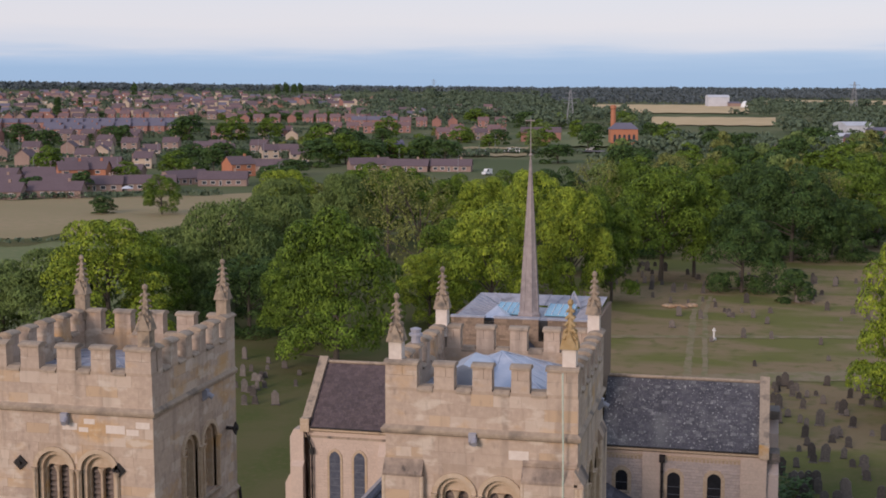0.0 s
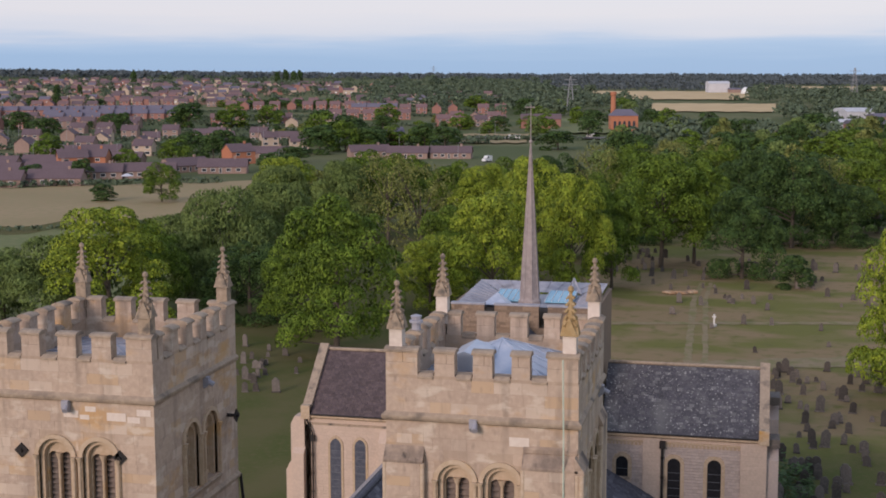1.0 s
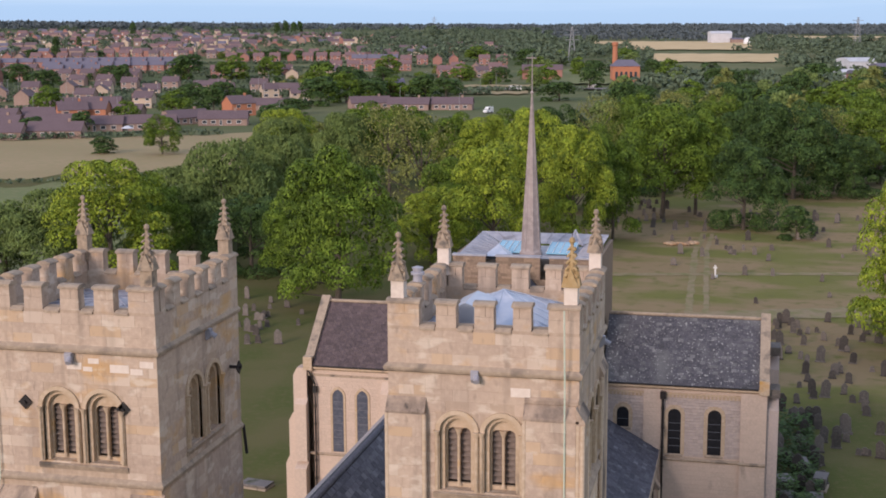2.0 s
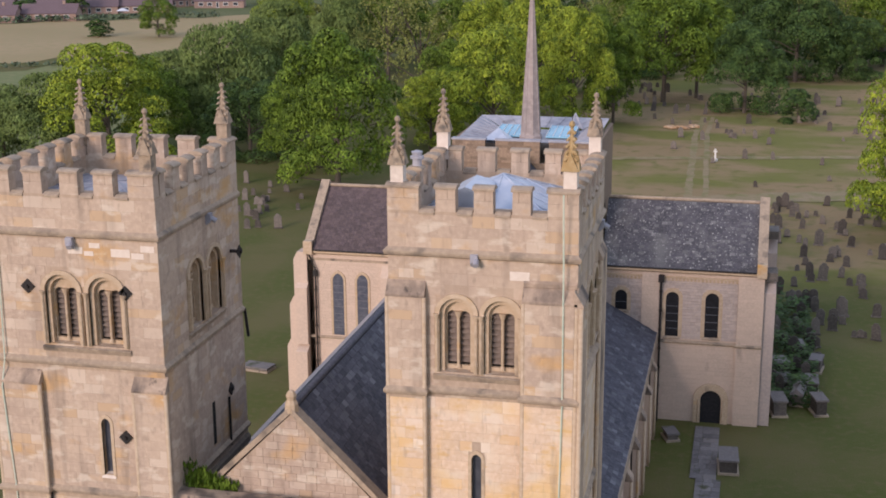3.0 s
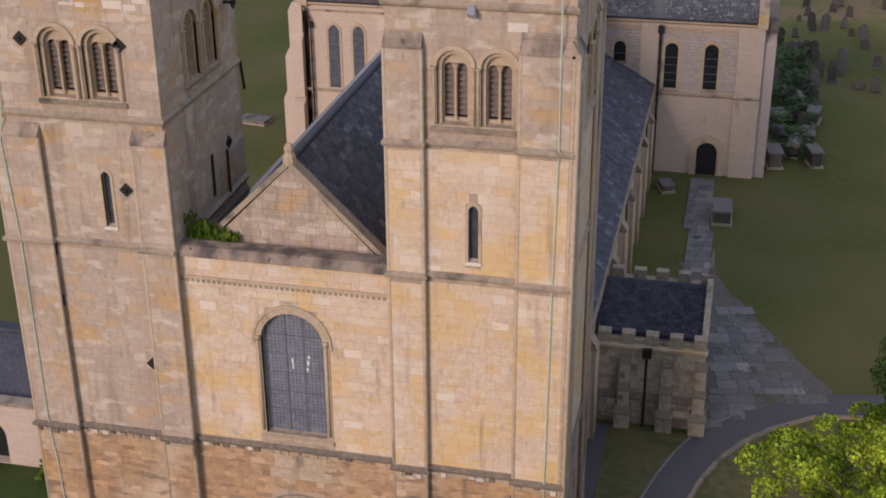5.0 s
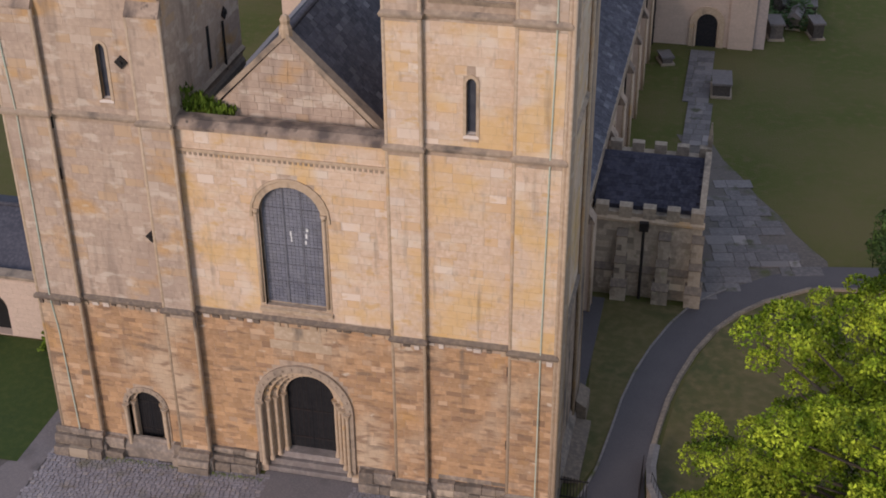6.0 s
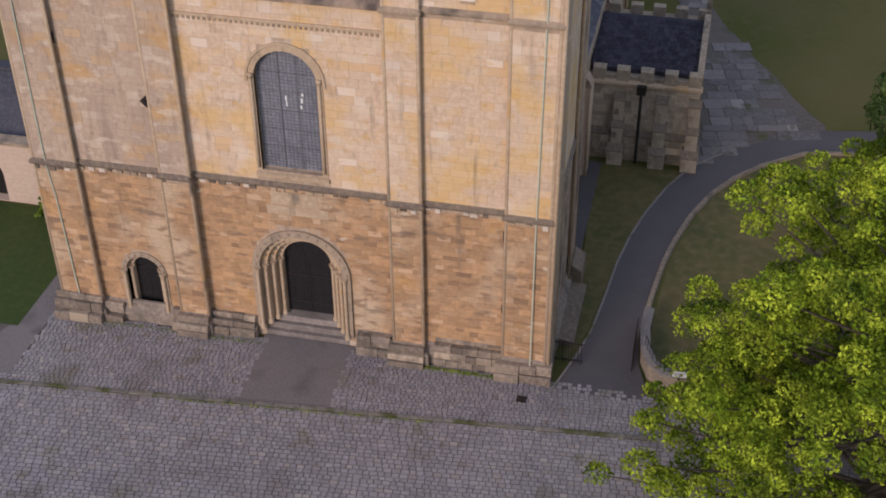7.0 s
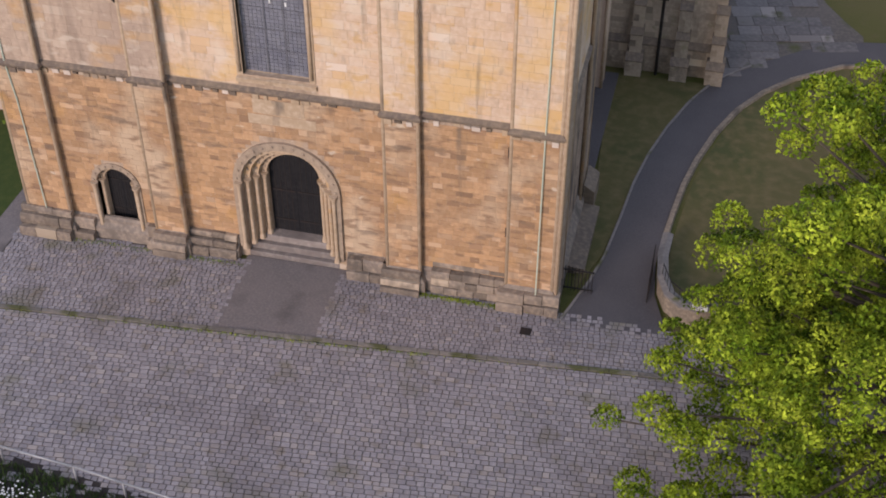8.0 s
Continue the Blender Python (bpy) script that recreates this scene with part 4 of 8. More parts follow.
def plinth_stones(seed, u0, u1, y, tiers, long_=(0.45, 1.0)):
    """Worn plinth blocks, course by course; tiers: (bottom, top, how far it stands out)."""
    r_ = random.Random(seed)
    for z0, z1, out in tiers:
        u = u0
        while u < u1 - 0.05:
            l = r_.uniform(*long_)
            if u1 - u - l < 0.3:
                l = u1 - u
            e = out + r_.uniform(-0.03, 0.05)
            w0, w1 = r_.uniform(0.0, 0.05), r_.uniform(0.02, 0.07)
            top = z1 - r_.uniform(0, 0.04)
            bm = prism(bmesh.new(), [(y - e, z0 + 0.012), (y - e - w0 * 0.4, (z0 + top) / 2), (y - e + w0 * 0.3, top - w1), (y - e + w1, top), (y + 0.12, top), (y + 0.12, z0 + 0.012)], "x", u + 0.008, u + l - 0.008)
            part("plinth_stone", bm, M_PLINTH_PIECE, front)
            u += l


plinth_stones(1, -21.15, -19.0, -0.27, ((0.0, 0.5, 0.52), (0.5, 0.95, 0.34), (0.95, 1.25, 0.12)), (0.6, 1.2))
plinth_stones(2, -19.0, -18.15, 0.0, ((0.0, 0.42, 0.5), (0.42, 0.95, 0.28)))
plinth_stones(3, -15.95, -15.55, 0.0, ((0.0, 0.5, 0.5), (0.5, 1.0, 0.28)))
plinth_stones(4, -15.6, -14.25, -0.27, ((0.0, 0.36, 0.55), (0.36, 0.66, 0.42), (0.66, 0.98, 0.28)), (1.4, 1.6))
plinth_stones(5, -14.25, -12.35, 0.14, ((0.0, 0.48, 0.5), (0.48, 0.78, 0.40), (0.78, 1.05, 0.22)))
plinth_stones(6, -7.95, -6.55, 0.14, ((0.0, 0.45, 0.50), (0.45, 0.98, 0.38)))
plinth_stones(7, -6.55, -5.05, -0.27, ((0.0, 0.32, 0.52), (0.32, 0.62, 0.42), (0.62, 0.95, 0.28)), (1.4, 1.6))
plinth_stones(8, -4.7, -1.95, 0.0, ((0.0, 0.38, 0.34), (0.38, 0.72, 0.29), (0.72, 1.06, 0.26), (1.06, 1.3, 0.03)), (0.4, 0.85))
plinth_stones(9, -2.15, -1.15, -0.27, ((0.0, 0.42, 0.52), (0.42, 0.88, 0.36)), (0.9, 1.1))
plinth_stones(10, -1.15, 0.14, -0.27, ((0.0, 0.46, 0.40), (0.46, 0.9, 0.28)), (0.6, 0.9))
RNG2 = random.Random(9)
MW = west(0.12)
mid_low = [(MW, *c, 0.0, 0.03) for c in courses(RNG2, -14.4, -6.35, 1.0, 7.55, (0.19, 0.30), (0.30, 0.62), [(-10.17, 2.04, 0, 3.7, 2.04)])]
masonry(front_wall, mid_low, M_RUBBLE, M_RUBBLE_PIECE, keep=300, near=(2.0, 6.0))
mid_high = [(MW, *c, 0.0, 0.03) for c in courses(RNG2, -14.4, -6.35, 7.9, 15.5, (0.30, 0.38), (0.45, 0.85), [(-10.2, 1.42, 8.1, 12.35, 1.42)])]
masonry(front_wall, mid_high, M_WARM, M_WARM_PIECE, keep=250, near=(8.0, 11.0))
part("pale_repair", box(box(bmesh.new(), -11.4, -8.9, 0.105, 0.2, 6.35, 6.75), -11.2, -9.3, 0.108, 0.2, 6.8, 7.4), M_DRESS, front, "pale repaired stones above the door")


def doorway(parent, name, label, cx, half, floor, spring, orders, y_leaf, step_n):
    """Recessed round-headed doorway: stepped orders with shafts, oak leaves, stone steps."""
    d = thing(name, label, "door", (cx, y_leaf, floor), kind="structure")
    n = len(orders)

    def tread(k):
        return y_leaf * 0.55 - 0.22 * k

    for k, (r_in, r_out, y0, y1) in enumerate(orders):
        foot = floor - 0.25 + 0.25 * k / (n - 1)
        arch = part("arch_order", band(bmesh.new(), arch_line(cx, r_in, foot, spring, 18), arch_line(cx, r_out, foot, spring, 18), y0, y1), M_DRESS if k else M_STRING, d, "moulded stone arch order" if k else "weathered outer arch order")
        for s in (-1, 1):
            u = cx + s * (r_in + 0.07)
            bm = rod(bmesh.new(), (u, y0 - 0.05, foot), (u, y0 - 0.05, spring - 0.12), 0.075, 0.075, 8)
            rod(bm, (u, y0 - 0.05, foot), (u, y0 - 0.05, foot + 0.2), 0.13, 0.09, 8)
            rod(bm, (u, y0 - 0.05, spring - 0.16), (u, y0 - 0.05, spring + 0.08), 0.08, 0.16, 8)
            part("shaft", bm, M_DRESS, arch, "stone shaft with carved capital")
        v = 15 if r_in > 1 else 9
        for q in range(v):
            a = math.pi * (q + 0.5) / v
            rm = (r_in + r_out) / 2
            p = Vector((cx - rm * math.cos(a), y0 - 0.02, spring + rm * math.sin(a)))
            bm = bmesh.new()
            bmesh.ops.create_icosphere(bm, subdivisions=1, radius=0.07, matrix=Matrix.Translation(p) @ Matrix.Diagonal((1, 0.6, 1, 1)))
            part("chevron_boss", bm, M_STRING, arch)
    for s, a, b in ((0, cx - half, cx - 0.006), (1, cx + 0.006, cx + half)):
        line = [p for p in arch_line(cx, half, floor, spring, 18) if (p[0] <= cx + 1e-6 if s == 0 else p[0] >= cx - 1e-6)]
        line = line + [(cx - 0.006, floor)] if s == 0 else [(cx + 0.006, floor)] + line
        leaf_ = part("door_leaf", prism(bmesh.new(), line, "y", y_leaf, y_leaf + 0.08), M_DOOR, d, "black oak door leaf")
        w = half / 5
        for k in range(1, 5):
            u = a + k * w
            top = spring + math.sqrt(max(0.01, half ** 2 - (u - cx) ** 2)) - 0.05
            part("plank_bead", box(bmesh.new(), u - 0.012, u + 0.012, y_leaf - 0.012, y_leaf + 0.02, floor + 0.05, top), M_IRON, leaf_)
        for z in (floor + 0.5, floor + 1.9):
            part("strap_hinge", box(bmesh.new(), a + 0.04, b - 0.06, y_leaf - 0.02, y_leaf + 0.01, z, z + 0.07), M_IRON, leaf_)
    for k in range(step_n):
        part("step", prism(bmesh.new(), [(tread(k), 0.0), (tread(k), floor - k * floor / step_n - 0.03), (tread(k) + 0.03, floor - k * floor / step_n), (tread(k - 1) if k else y_leaf, floor - k * floor / step_n), (tread(k - 1) if k else y_leaf, 0)], "x",
                           cx - half - 0.75 - 0.10 * k, cx + half + 0.75 + 0.10 * k), M_STEP, d, "worn stone step")
    return d


doorway(front, "door_1", "black double oak door in a deep round arch", -10.2, 1.02, 0.8, 3.6, [(1.75, 2.06, 0.0, 0.32), (1.5, 1.76, 0.28, 0.58), (1.26, 1.51, 0.54, 0.84), (1.03, 1.27, 0.80, 1.1)], 1.05, 3)
doorway(front, "door_2", "small black oak door under a round arch", -17.05, 0.58, 0.6, 2.62, [(0.78, 1.0, -0.05, 0.28), (0.58, 0.79, 0.24, 0.5)], 0.45, 2)

# broken corbels and patches under the lowest string
rc = random.Random(14)
for a, b, y in ((-20.8, -19.15, -0.27), (-19.05, -15.6, 0.0), (-15.45, -14.4, -0.27), (-14.3, -6.45, 0.12), (-6.3, -5.2, -0.27), (-5.0, -1.95, 0.0), (-1.85, -0.25, -0.27)):
    u = a
    while u < b - 0.25:
        w = rc.uniform(0.12, 0.30)
        if rc.random() < 0.72:
            h = rc.uniform(0.10, 0.24)
            part("broken_corbel", prism(bmesh.new(), [(y - rc.uniform(0.04, 0.10), 7.60), (y - 0.03, 7.60 - h), (y + 0.04, 7.60 - h), (y + 0.04, 7.60)], "x", u, u + w), rc.choice((M_DRESS, M_NEW, M_CAP, M_STRING)), front)
        u += w + rc.uniform(0.02, 0.22)

# gable and nave
nave = thing("nave", "long nave under a steep blue slate roof", "building", (-10.4, 28, 0))
bm = prism(bmesh.new(), [(-14.2, 14.9), (-10.37, 18.75), (-6.6, 14.9)], "y", 1.35, 1.75)
gable = part("gable", bm, M_CORE, nave, "small pale stone gable with coping")
part("coping", prism(bmesh.new(), [(-14.3, 14.95), (-14.3, 15.2), (-10.37, 19.05), (-6.5, 15.2), (-6.5, 14.95), (-10.37, 18.78)], "y", 1.28, 1.82), M_STRING, gable)
part("apex_stone", lathe(bmesh.new(), -10.37, 1.5, [(0.26, 18.8), (0.24, 19.1), (0.16, 19.25), (0.2, 19.4), (0.12, 19.55), (0.03, 19.6)], 8), M_DRESS, gable, "worn apex cross stump")
g_cells = []
for u0, u1, z0, z1 in courses(RNG2, -14.1, -6.6, 15.0, 18.5, (0.26, 0.34), (0.35, 0.75)):
    room = 18.72 - z1
    lo, hi = max(u0, -10.37 - room), min(u1, -10.37 + room)
    if hi - lo > 0.12:
        g_cells.append((FR, lo, hi, z0, z1, 1.33, 1.37))
masonry(gable, g_cells, M_ASHLAR, M_ASHLAR_PIECE, keep=150)
part("roof_bed", prism(bmesh.new(), [(-14.9, 14.2), (-10.37, 18.9), (-5.4, 13.75), (-5.4, 13.5), (-10.37, 18.6), (-14.9, 13.95)], "y", 1.8, 50.7), M_SLATE, nave)
part("ridge_tile", rod(bmesh.new(), (-10.37, 1.8, 18.95), (-10.37, 50.7, 18.95), 0.12, 0.12, 8), M_SLATE, nave)
part("clerestory_wall", box(box(bmesh.new(), -6.0, -5.55, 6.9, 50.8, 8.0, 13.6), -15.2, -14.75, 6.9, 50.8, 0, 14.1), M_PANEL, nave)
part("aisle_roof_bed", prism(bmesh.new(), [(-5.55, 9.2), (-5.55, 9.0), (-0.75, 6.35), (-0.75, 6.55)], "y", 7.1, 50.9), M_SLATE, nave)
part("aisle_wall", box(bmesh.new(), -1.35, -0.95, 7.1, 50.9, 0, 6.35), M_LIGHT, nave)
part("aisle_parapet", box(bmesh.new(), -0.98, -0.72, 7.1, 50.9, 6.05, 6.62), M_STRING, nave, "aisle eaves course")
for k in range(9):
    y = 10.2 + k * 4.6
    buttress(nave, side(-0.95), y, y + 0.75, 0, 5.9, 0.45, 0.9, mat_=M_LIGHT)
    if k < 8:
        w = part("aisle_window", band(bmesh.new(), arch_line(y + 2.7, 0.62, 1.9, 4.0, 10), arch_line(y + 2.7, 0.85, 1.8, 4.0, 10), -0.06, 0.1, side(-0.95)), M_DRESS, nave, "round-headed aisle window")
        part("glass", fill(bmesh.new(), arch_line(y + 2.7, 0.63, 1.9, 4.0, 10), -0.004, side(-0.95)), M_GLASS, w)
for y in (14.0, 32.5, 46.2):
    part("downpipe", rod(bmesh.new(), (-0.88, y, 0), (-0.88, y, 6.1), 0.06, 0.06, 6), M_IRON, nave, "black downpipe")


def slated(owner, m, u0, u1, z0, z1, w, h, mj, mp, keep=0, near=None):
    """Lapped slates on a plane whose frame is m: along, depth (out is minus), up the slope."""
    rng = random.Random(int(abs(u0 * 7 + z1 * 3)) + 1)
    cells = []
    rows = int((z1 - z0) / h)
    for r in range(rows):
        z = z0 + r * h
        off = (r % 2) * w * 0.5
        k = int((u1 - u0) / w) + 1
        for i in range(k):
            a, b = max(u0, u0 + i * w - off), min(u1, u0 + (i + 1) * w - off)
            if b - a > 0.06:
                cells.append((m, a, b, z, z + h * 1.02, -0.035 - rng.uniform(0, 0.014), -0.002))
    masonry(owner, cells, mj, mp, "slate", keep, near)


def slope(origin, along, up):
    """Frame of a roof plane: columns along, inward, up."""
    a, u = Vector(along).normalized(), Vector(up).normalized()
    d = u.cross(a)
    return Matrix((( a.x, d.x, u.x, origin[0]), (a.y, d.y, u.y, origin[1]), (a.z, d.z, u.z, origin[2]), (0, 0, 0, 1)))


slated(nave, slope((-5.4, 1.8, 13.77), (0, 1, 0), (-4.97, 0, 5.15)), 0.0, 30.0, 0.0, 7.1, 0.36, 0.27, M_SLATE, M_SLATE_PIECE, 300)
slated(nave, slope((-0.75, 7.1, 6.56), (0, 1, 0), (-4.8, 0, 2.65)), 0.0, 43.6, 0.0, 5.4, 0.42, 0.32, M_SLATE, None)
weeds = bmesh.new()
for k in range(420):
    a, b = RNG2.uniform(-14.3, -12.5), RNG2.uniform(0.95, 1.3)
    h = RNG2.uniform(0.1, 0.95) * (1.05 - (a + 14.3) / 2.2)
    p = Vector((a, b, 15.3))
    q = p + Vector((RNG2.uniform(-0.25, 0.25), RNG2.uniform(-0.2, 0.2), h + 0.5))
    s = Vector((RNG2.uniform(-1, 1), RNG2.uniform(-1, 1), 0)).normalized() * 0.035
    weeds.faces.new([weeds.verts.new(v) for v in (q - s * 2 - Vector((0, 0, 0.16)), q + s * 2 - Vector((0, 0, 0.1)), q + Vector((0, 0, 0.08)))])
    weeds.faces.new([weeds.verts.new(v) for v in (p - s * 0.5, p + s * 0.5, q)])
tagged(part("weeds", weeds, L_MID, None), "green weeds and grass growing behind the parapet", "weeds", kind="stuff")


# transepts
def lancet(parent, m, u, half, z0, z1, point, surround=0.2, sill_=True, glass=M_GLASS):
    sp = z1 - half * (1.0 if point <= 0 else 1.35)
    w = part("window", band(bmesh.new(), arch_line(u, half, z0, sp, 12, point), arch_line(u, half + surround, z0 - 0.05, sp, 12, point), -0.05, 0.06, m), M_DRESS, parent, "narrow leaded window with pale stone surround")
    part("glass", fill(bmesh.new(), arch_line(u, half + 0.01, z0, sp, 12, point), -0.012, m), glass, w)
    for k in range(1, int((z1 - z0) / 0.55)):
        part("glazing_bar", box(bmesh.new(), u - half, u + half, -0.03, -0.015, z0 + k * 0.55, z0 + k * 0.55 + 0.03, m), M_LEADLINE, w)
    if sill_:
        part("sill", prism(bmesh.new(), [(-0.09, z0 - 0.2), (0.02, z0 - 0.2), (0.02, z0 + 0.02), (-0.09, z0 - 0.1)], "x", u - half - 0.15, u + half + 0.15, m), M_STRING, w)


TW = west(51.0)


def transept(name, label, x0, x1, slate_m, slate_piece, gable_right):
    t = thing(name, label, "building", ((x0 + x1) / 2, 55.4, 0), group="transepts")
    wall = part("west_wall", box(bmesh.new(), x0, x1, 51.02, 51.6, 0, 11.4), M_LIGHT, t)
    gx = x1 if gable_right else x0
    part("gable_wall", prism(bmesh.new(), [(51.0, 0), (51.0, 11.5), (55.4, 15.4), (59.8, 11.5), (59.8, 0)], "x", gx - 0.5 if gable_right else gx, gx if gable_right else gx + 0.5), M_LIGHT, t)
    part("roof_bed", prism(bmesh.new(), [(50.75, 11.3), (55.4, 15.25), (60.0, 11.3), (60.0, 11.1), (55.4, 15.0), (50.75, 11.1)], "x", x0 + 0.3, x1 - 0.3), slate_m, t)
    gl, gr = (gx - 0.55, gx + 0.12) if gable_right else (gx - 0.12, gx + 0.55)
    part("gable_coping", prism(bmesh.new(), [(50.6, 11.25), (50.6, 11.55), (55.4, 15.72), (60.1, 11.55), (60.1, 11.25), (55.4, 15.4)], "x", gl, gr), M_STRING, t, "weathered gable coping")
    part("kneeler", box(bmesh.new(), gl, gr, 50.55, 51.1, 11.0, 12.0), M_DRESS, t)
    part("ridge_tile", rod(bmesh.new(), (x0 + 0.4, 55.4, 15.32), (x1 - 0.4, 55.4, 15.32), 0.13, 0.13, 8), M_STRING, t)
    part("eaves_course", prism(bmesh.new(), [(50.72, 11.1), (50.72, 11.3), (51.03, 11.3), (51.03, 10.95)], "x", x0, x1), M_DRESS, t)
    part("gutter", rod(bmesh.new(), (x0 + 0.6, 50.7, 11.32), (x1 - 0.6, 50.7, 11.32), 0.07, 0.07, 6), M_IRON, t, "dark eaves gutter")
    slated(t, slope((x0 + 0.35, 50.75, 11.32), (1, 0, 0), (0, 4.65, 3.95)), 0.0, x1 - x0 - 0.7, 0.0, 6.1, 0.36, 0.27, slate_m, slate_piece, 300 if slate_piece else 0)
    return t, wall


st, st_wall = transept("transept", "pale stone south transept with lichened slate roof", -5.2, 6.45, M_OLD_SLATE, M_OLD_SLATE_PIECE, True)
for u0, u1, hi in ((-1.95, -0.72, 11.0), (4.7, 6.45, 11.0)):
    part("pilaster", box(bmesh.new(), u0, u1, 50.82, 51.1, 0, hi), M_LIGHT, st)
for u, half, z0, z1 in ((-3.4, 0.42, 8.1, 9.55), (0.2, 0.45, 6.35, 9.6), (2.95, 0.47, 6.4, 9.65)):
    lancet(st, TW, u, half, z0, z1, 0.0, 0.26, glass=M_DARKGLASS)
moulded(st, [(-0.72, 51.0), (4.7, 51.0), (4.7, 50.82), (6.45, 50.82)], 5.95, scale=0.9)
part("corbel_band", box(bmesh.new(), -5.2, 4.7, 50.9, 51.05, 10.62, 10.74), M_DRESS, st)
for k in range(38):
    u = -5.1 + k * 0.26
    if u < -2.1 or u > -0.7:
        part("corbel", box(bmesh.new(), u, u + 0.13, 50.92, 51.04, 10.42, 10.62), M_DRESS, st)
sd = part("door_arch", band(bmesh.new(), arch_line(3.15, 0.72, 0.0, 1.75, 14), arch_line(3.15, 1.22, 0.0, 1.75, 14), 50.86, 51.1), M_DRESS, st, "round-arched side doorway")
part("door_leaf", fill(bmesh.new(), arch_line(3.15, 0.73, 0.0, 1.75, 14), 50.985), M_DOOR, sd, "dark door")
for s in (-1, 1):
    part("shaft", rod(bmesh.new(), (3.15 + s * 0.85, 50.83, 0.1), (3.15 + s * 0.85, 50.83, 1.75), 0.06, 0.06, 8), M_DRESS, sd)
infill = [(TW, *c, -0.03, 0.02) for u0, u1, z0, z1 in ((-5.2, -1.95, 6.2, 10.4), (-0.72, 4.7, 6.2, 10.4)) for c in courses(RNG2, u0, u1, z0, z1, (0.18, 0.26), (0.25, 0.5), [(-3.4, 0.68, 7.9, 9.1, 0.7), (0.2, 0.71, 6.2, 9.1, 0.72), (2.95, 0.73, 6.2, 9.1, 0.74)])]
boxes_mesh("rubble_infill", infill, M_PANEL, st_wall, "grey rubble infill", 0.006)
ash = [(TW, *c, 0.0, 0.03) for c in courses(RNG2, -0.72, 4.7, 0.3, 5.75, (0.28, 0.36), (0.4, 0.8), [(3.15, 1.22, 0, 1.75, 1.22)])]
ash += [(TW, *c, -0.2, -0.17) for u0, u1 in ((-1.95, -0.72), (4.7, 6.45)) for c in courses(RNG2, u0, u1, 0.2, 10.9, (0.3, 0.38), (0.4, 0.8))]
masonry(st_wall, ash, M_LIGHT, M_ASHLAR_PIECE, keep=0)
bm = rod(bmesh.new(), (-0.6, 50.7, 0), (-0.6, 50.7, 10.4), 0.075, 0.075, 8)
box(bm, -0.8, -0.4, 50.55, 50.85, 10.35, 10.85)
for k in range(7):
    rod(bm, (-0.6, 50.7, 1.2 + k * 1.4), (-0.6, 50.7, 1.32 + k * 1.4), 0.11, 0.11, 8)
part("downpipe", bm, M_IRON, st, "black downpipe with hopper head")
part("corner_buttress", prism(bmesh.new(), [(51.2, 0), (51.2, 9.8), (52.6, 10.8), (52.6, 0)], "x", 6.45, 7.25), M_PANEL, st, "grey corner buttress")
part("corner_buttress", prism(bmesh.new(), [(57.8, 0), (57.8, 11.0), (59.4, 12.2), (59.4, 0)], "x", 6.45, 7.35), M_PANEL, st, "grey corner buttress")
part("buttress_cap", box(box(bmesh.new(), 6.45, 7.4, 57.6, 59.5, 12.1, 12.7), 6.5, 7.3, 51.1, 52.7, 10.7, 11.3), M_GRAVE, st, "slate-grey buttress cap")

nt, nt_wall = transept("transept", "pale stone north transept with brown tiled roof", -26.8, -15.2, M_BROWN_TILE, None, False)
for u in (-24.4, -22.52):
    lancet(nt, TW, u, 0.42, 4.75, 9.55, 0.4, 0.16, False)
moulded(nt, [(-26.8, 51.0), (-15.2, 51.0)], 4.55, scale=0.8)
part("hood_band", box(bmesh.new(), -26.8, -15.2, 50.95, 51.04, 10.5, 10.66), M_STRING, nt)
nt_cells = [(TW, *c, 0.0, 0.03) for c in courses(RNG2, -26.8, -15.2, 0.2, 10.5, (0.22, 0.32), (0.3, 0.7), [(-24.4, 0.6, 4.6, 9.0, 0.75), (-22.52, 0.6, 4.6, 9.0, 0.75)])]
masonry(nt_wall, nt_cells, M_LIGHT, M_ASHLAR_PIECE, keep=0)
for z0, z1, d in ((0, 4.3, 1.75), (4.3, 7.6, 1.45), (7.6, 11.1, 1.05)):
    part("stepped_buttress", prism(bmesh.new(), [(-26.75 - d, z0), (-26.75 - d, z1 - 0.6), (-26.75 - d + 0.3, z1), (-26.75, z1), (-26.75, z0)], "y", 50.8, 51.9), M_LIGHT, nt, "stepped corner buttress")
for z0, z1, d in ((0, 4.0, 0.9), (4.0, 8.9, 0.6)):
    part("stepped_buttress", prism(bmesh.new(), [(51.0 - d, z0), (51.0 - d, z1 - 0.5), (51.0, z1), (51.0, z0)], "x", -27.6, -26.7), M_LIGHT, nt, "stepped corner buttress")
part("stepped_buttress", prism(bmesh.new(), [(50.5, 0), (50.5, 9.5), (51.0, 10.3), (51.0, 0)], "x", -21.0, -20.1), M_LIGHT, nt, "flat buttress")
bm = rod(bmesh.new(), (-26.1, 50.75, 0.0), (-26.1, 50.75, 9.9), 0.075, 0.075, 8)
rod(bm, (-26.1, 50.75, 9.9), (-26.6, 50.7, 11.1), 0.07, 0.07, 8)
box(bm, -26.25, -25.95, 50.62, 50.9, 9.3, 9.75)
for k in range(6):
    rod(bm, (-26.1, 50.75, 1.2 + k * 1.4), (-26.1, 50.75, 1.32 + k * 1.4), 0.11, 0.11, 8)
part("downpipe", bm, M_IRON, nt, "black downpipe with hopper head")

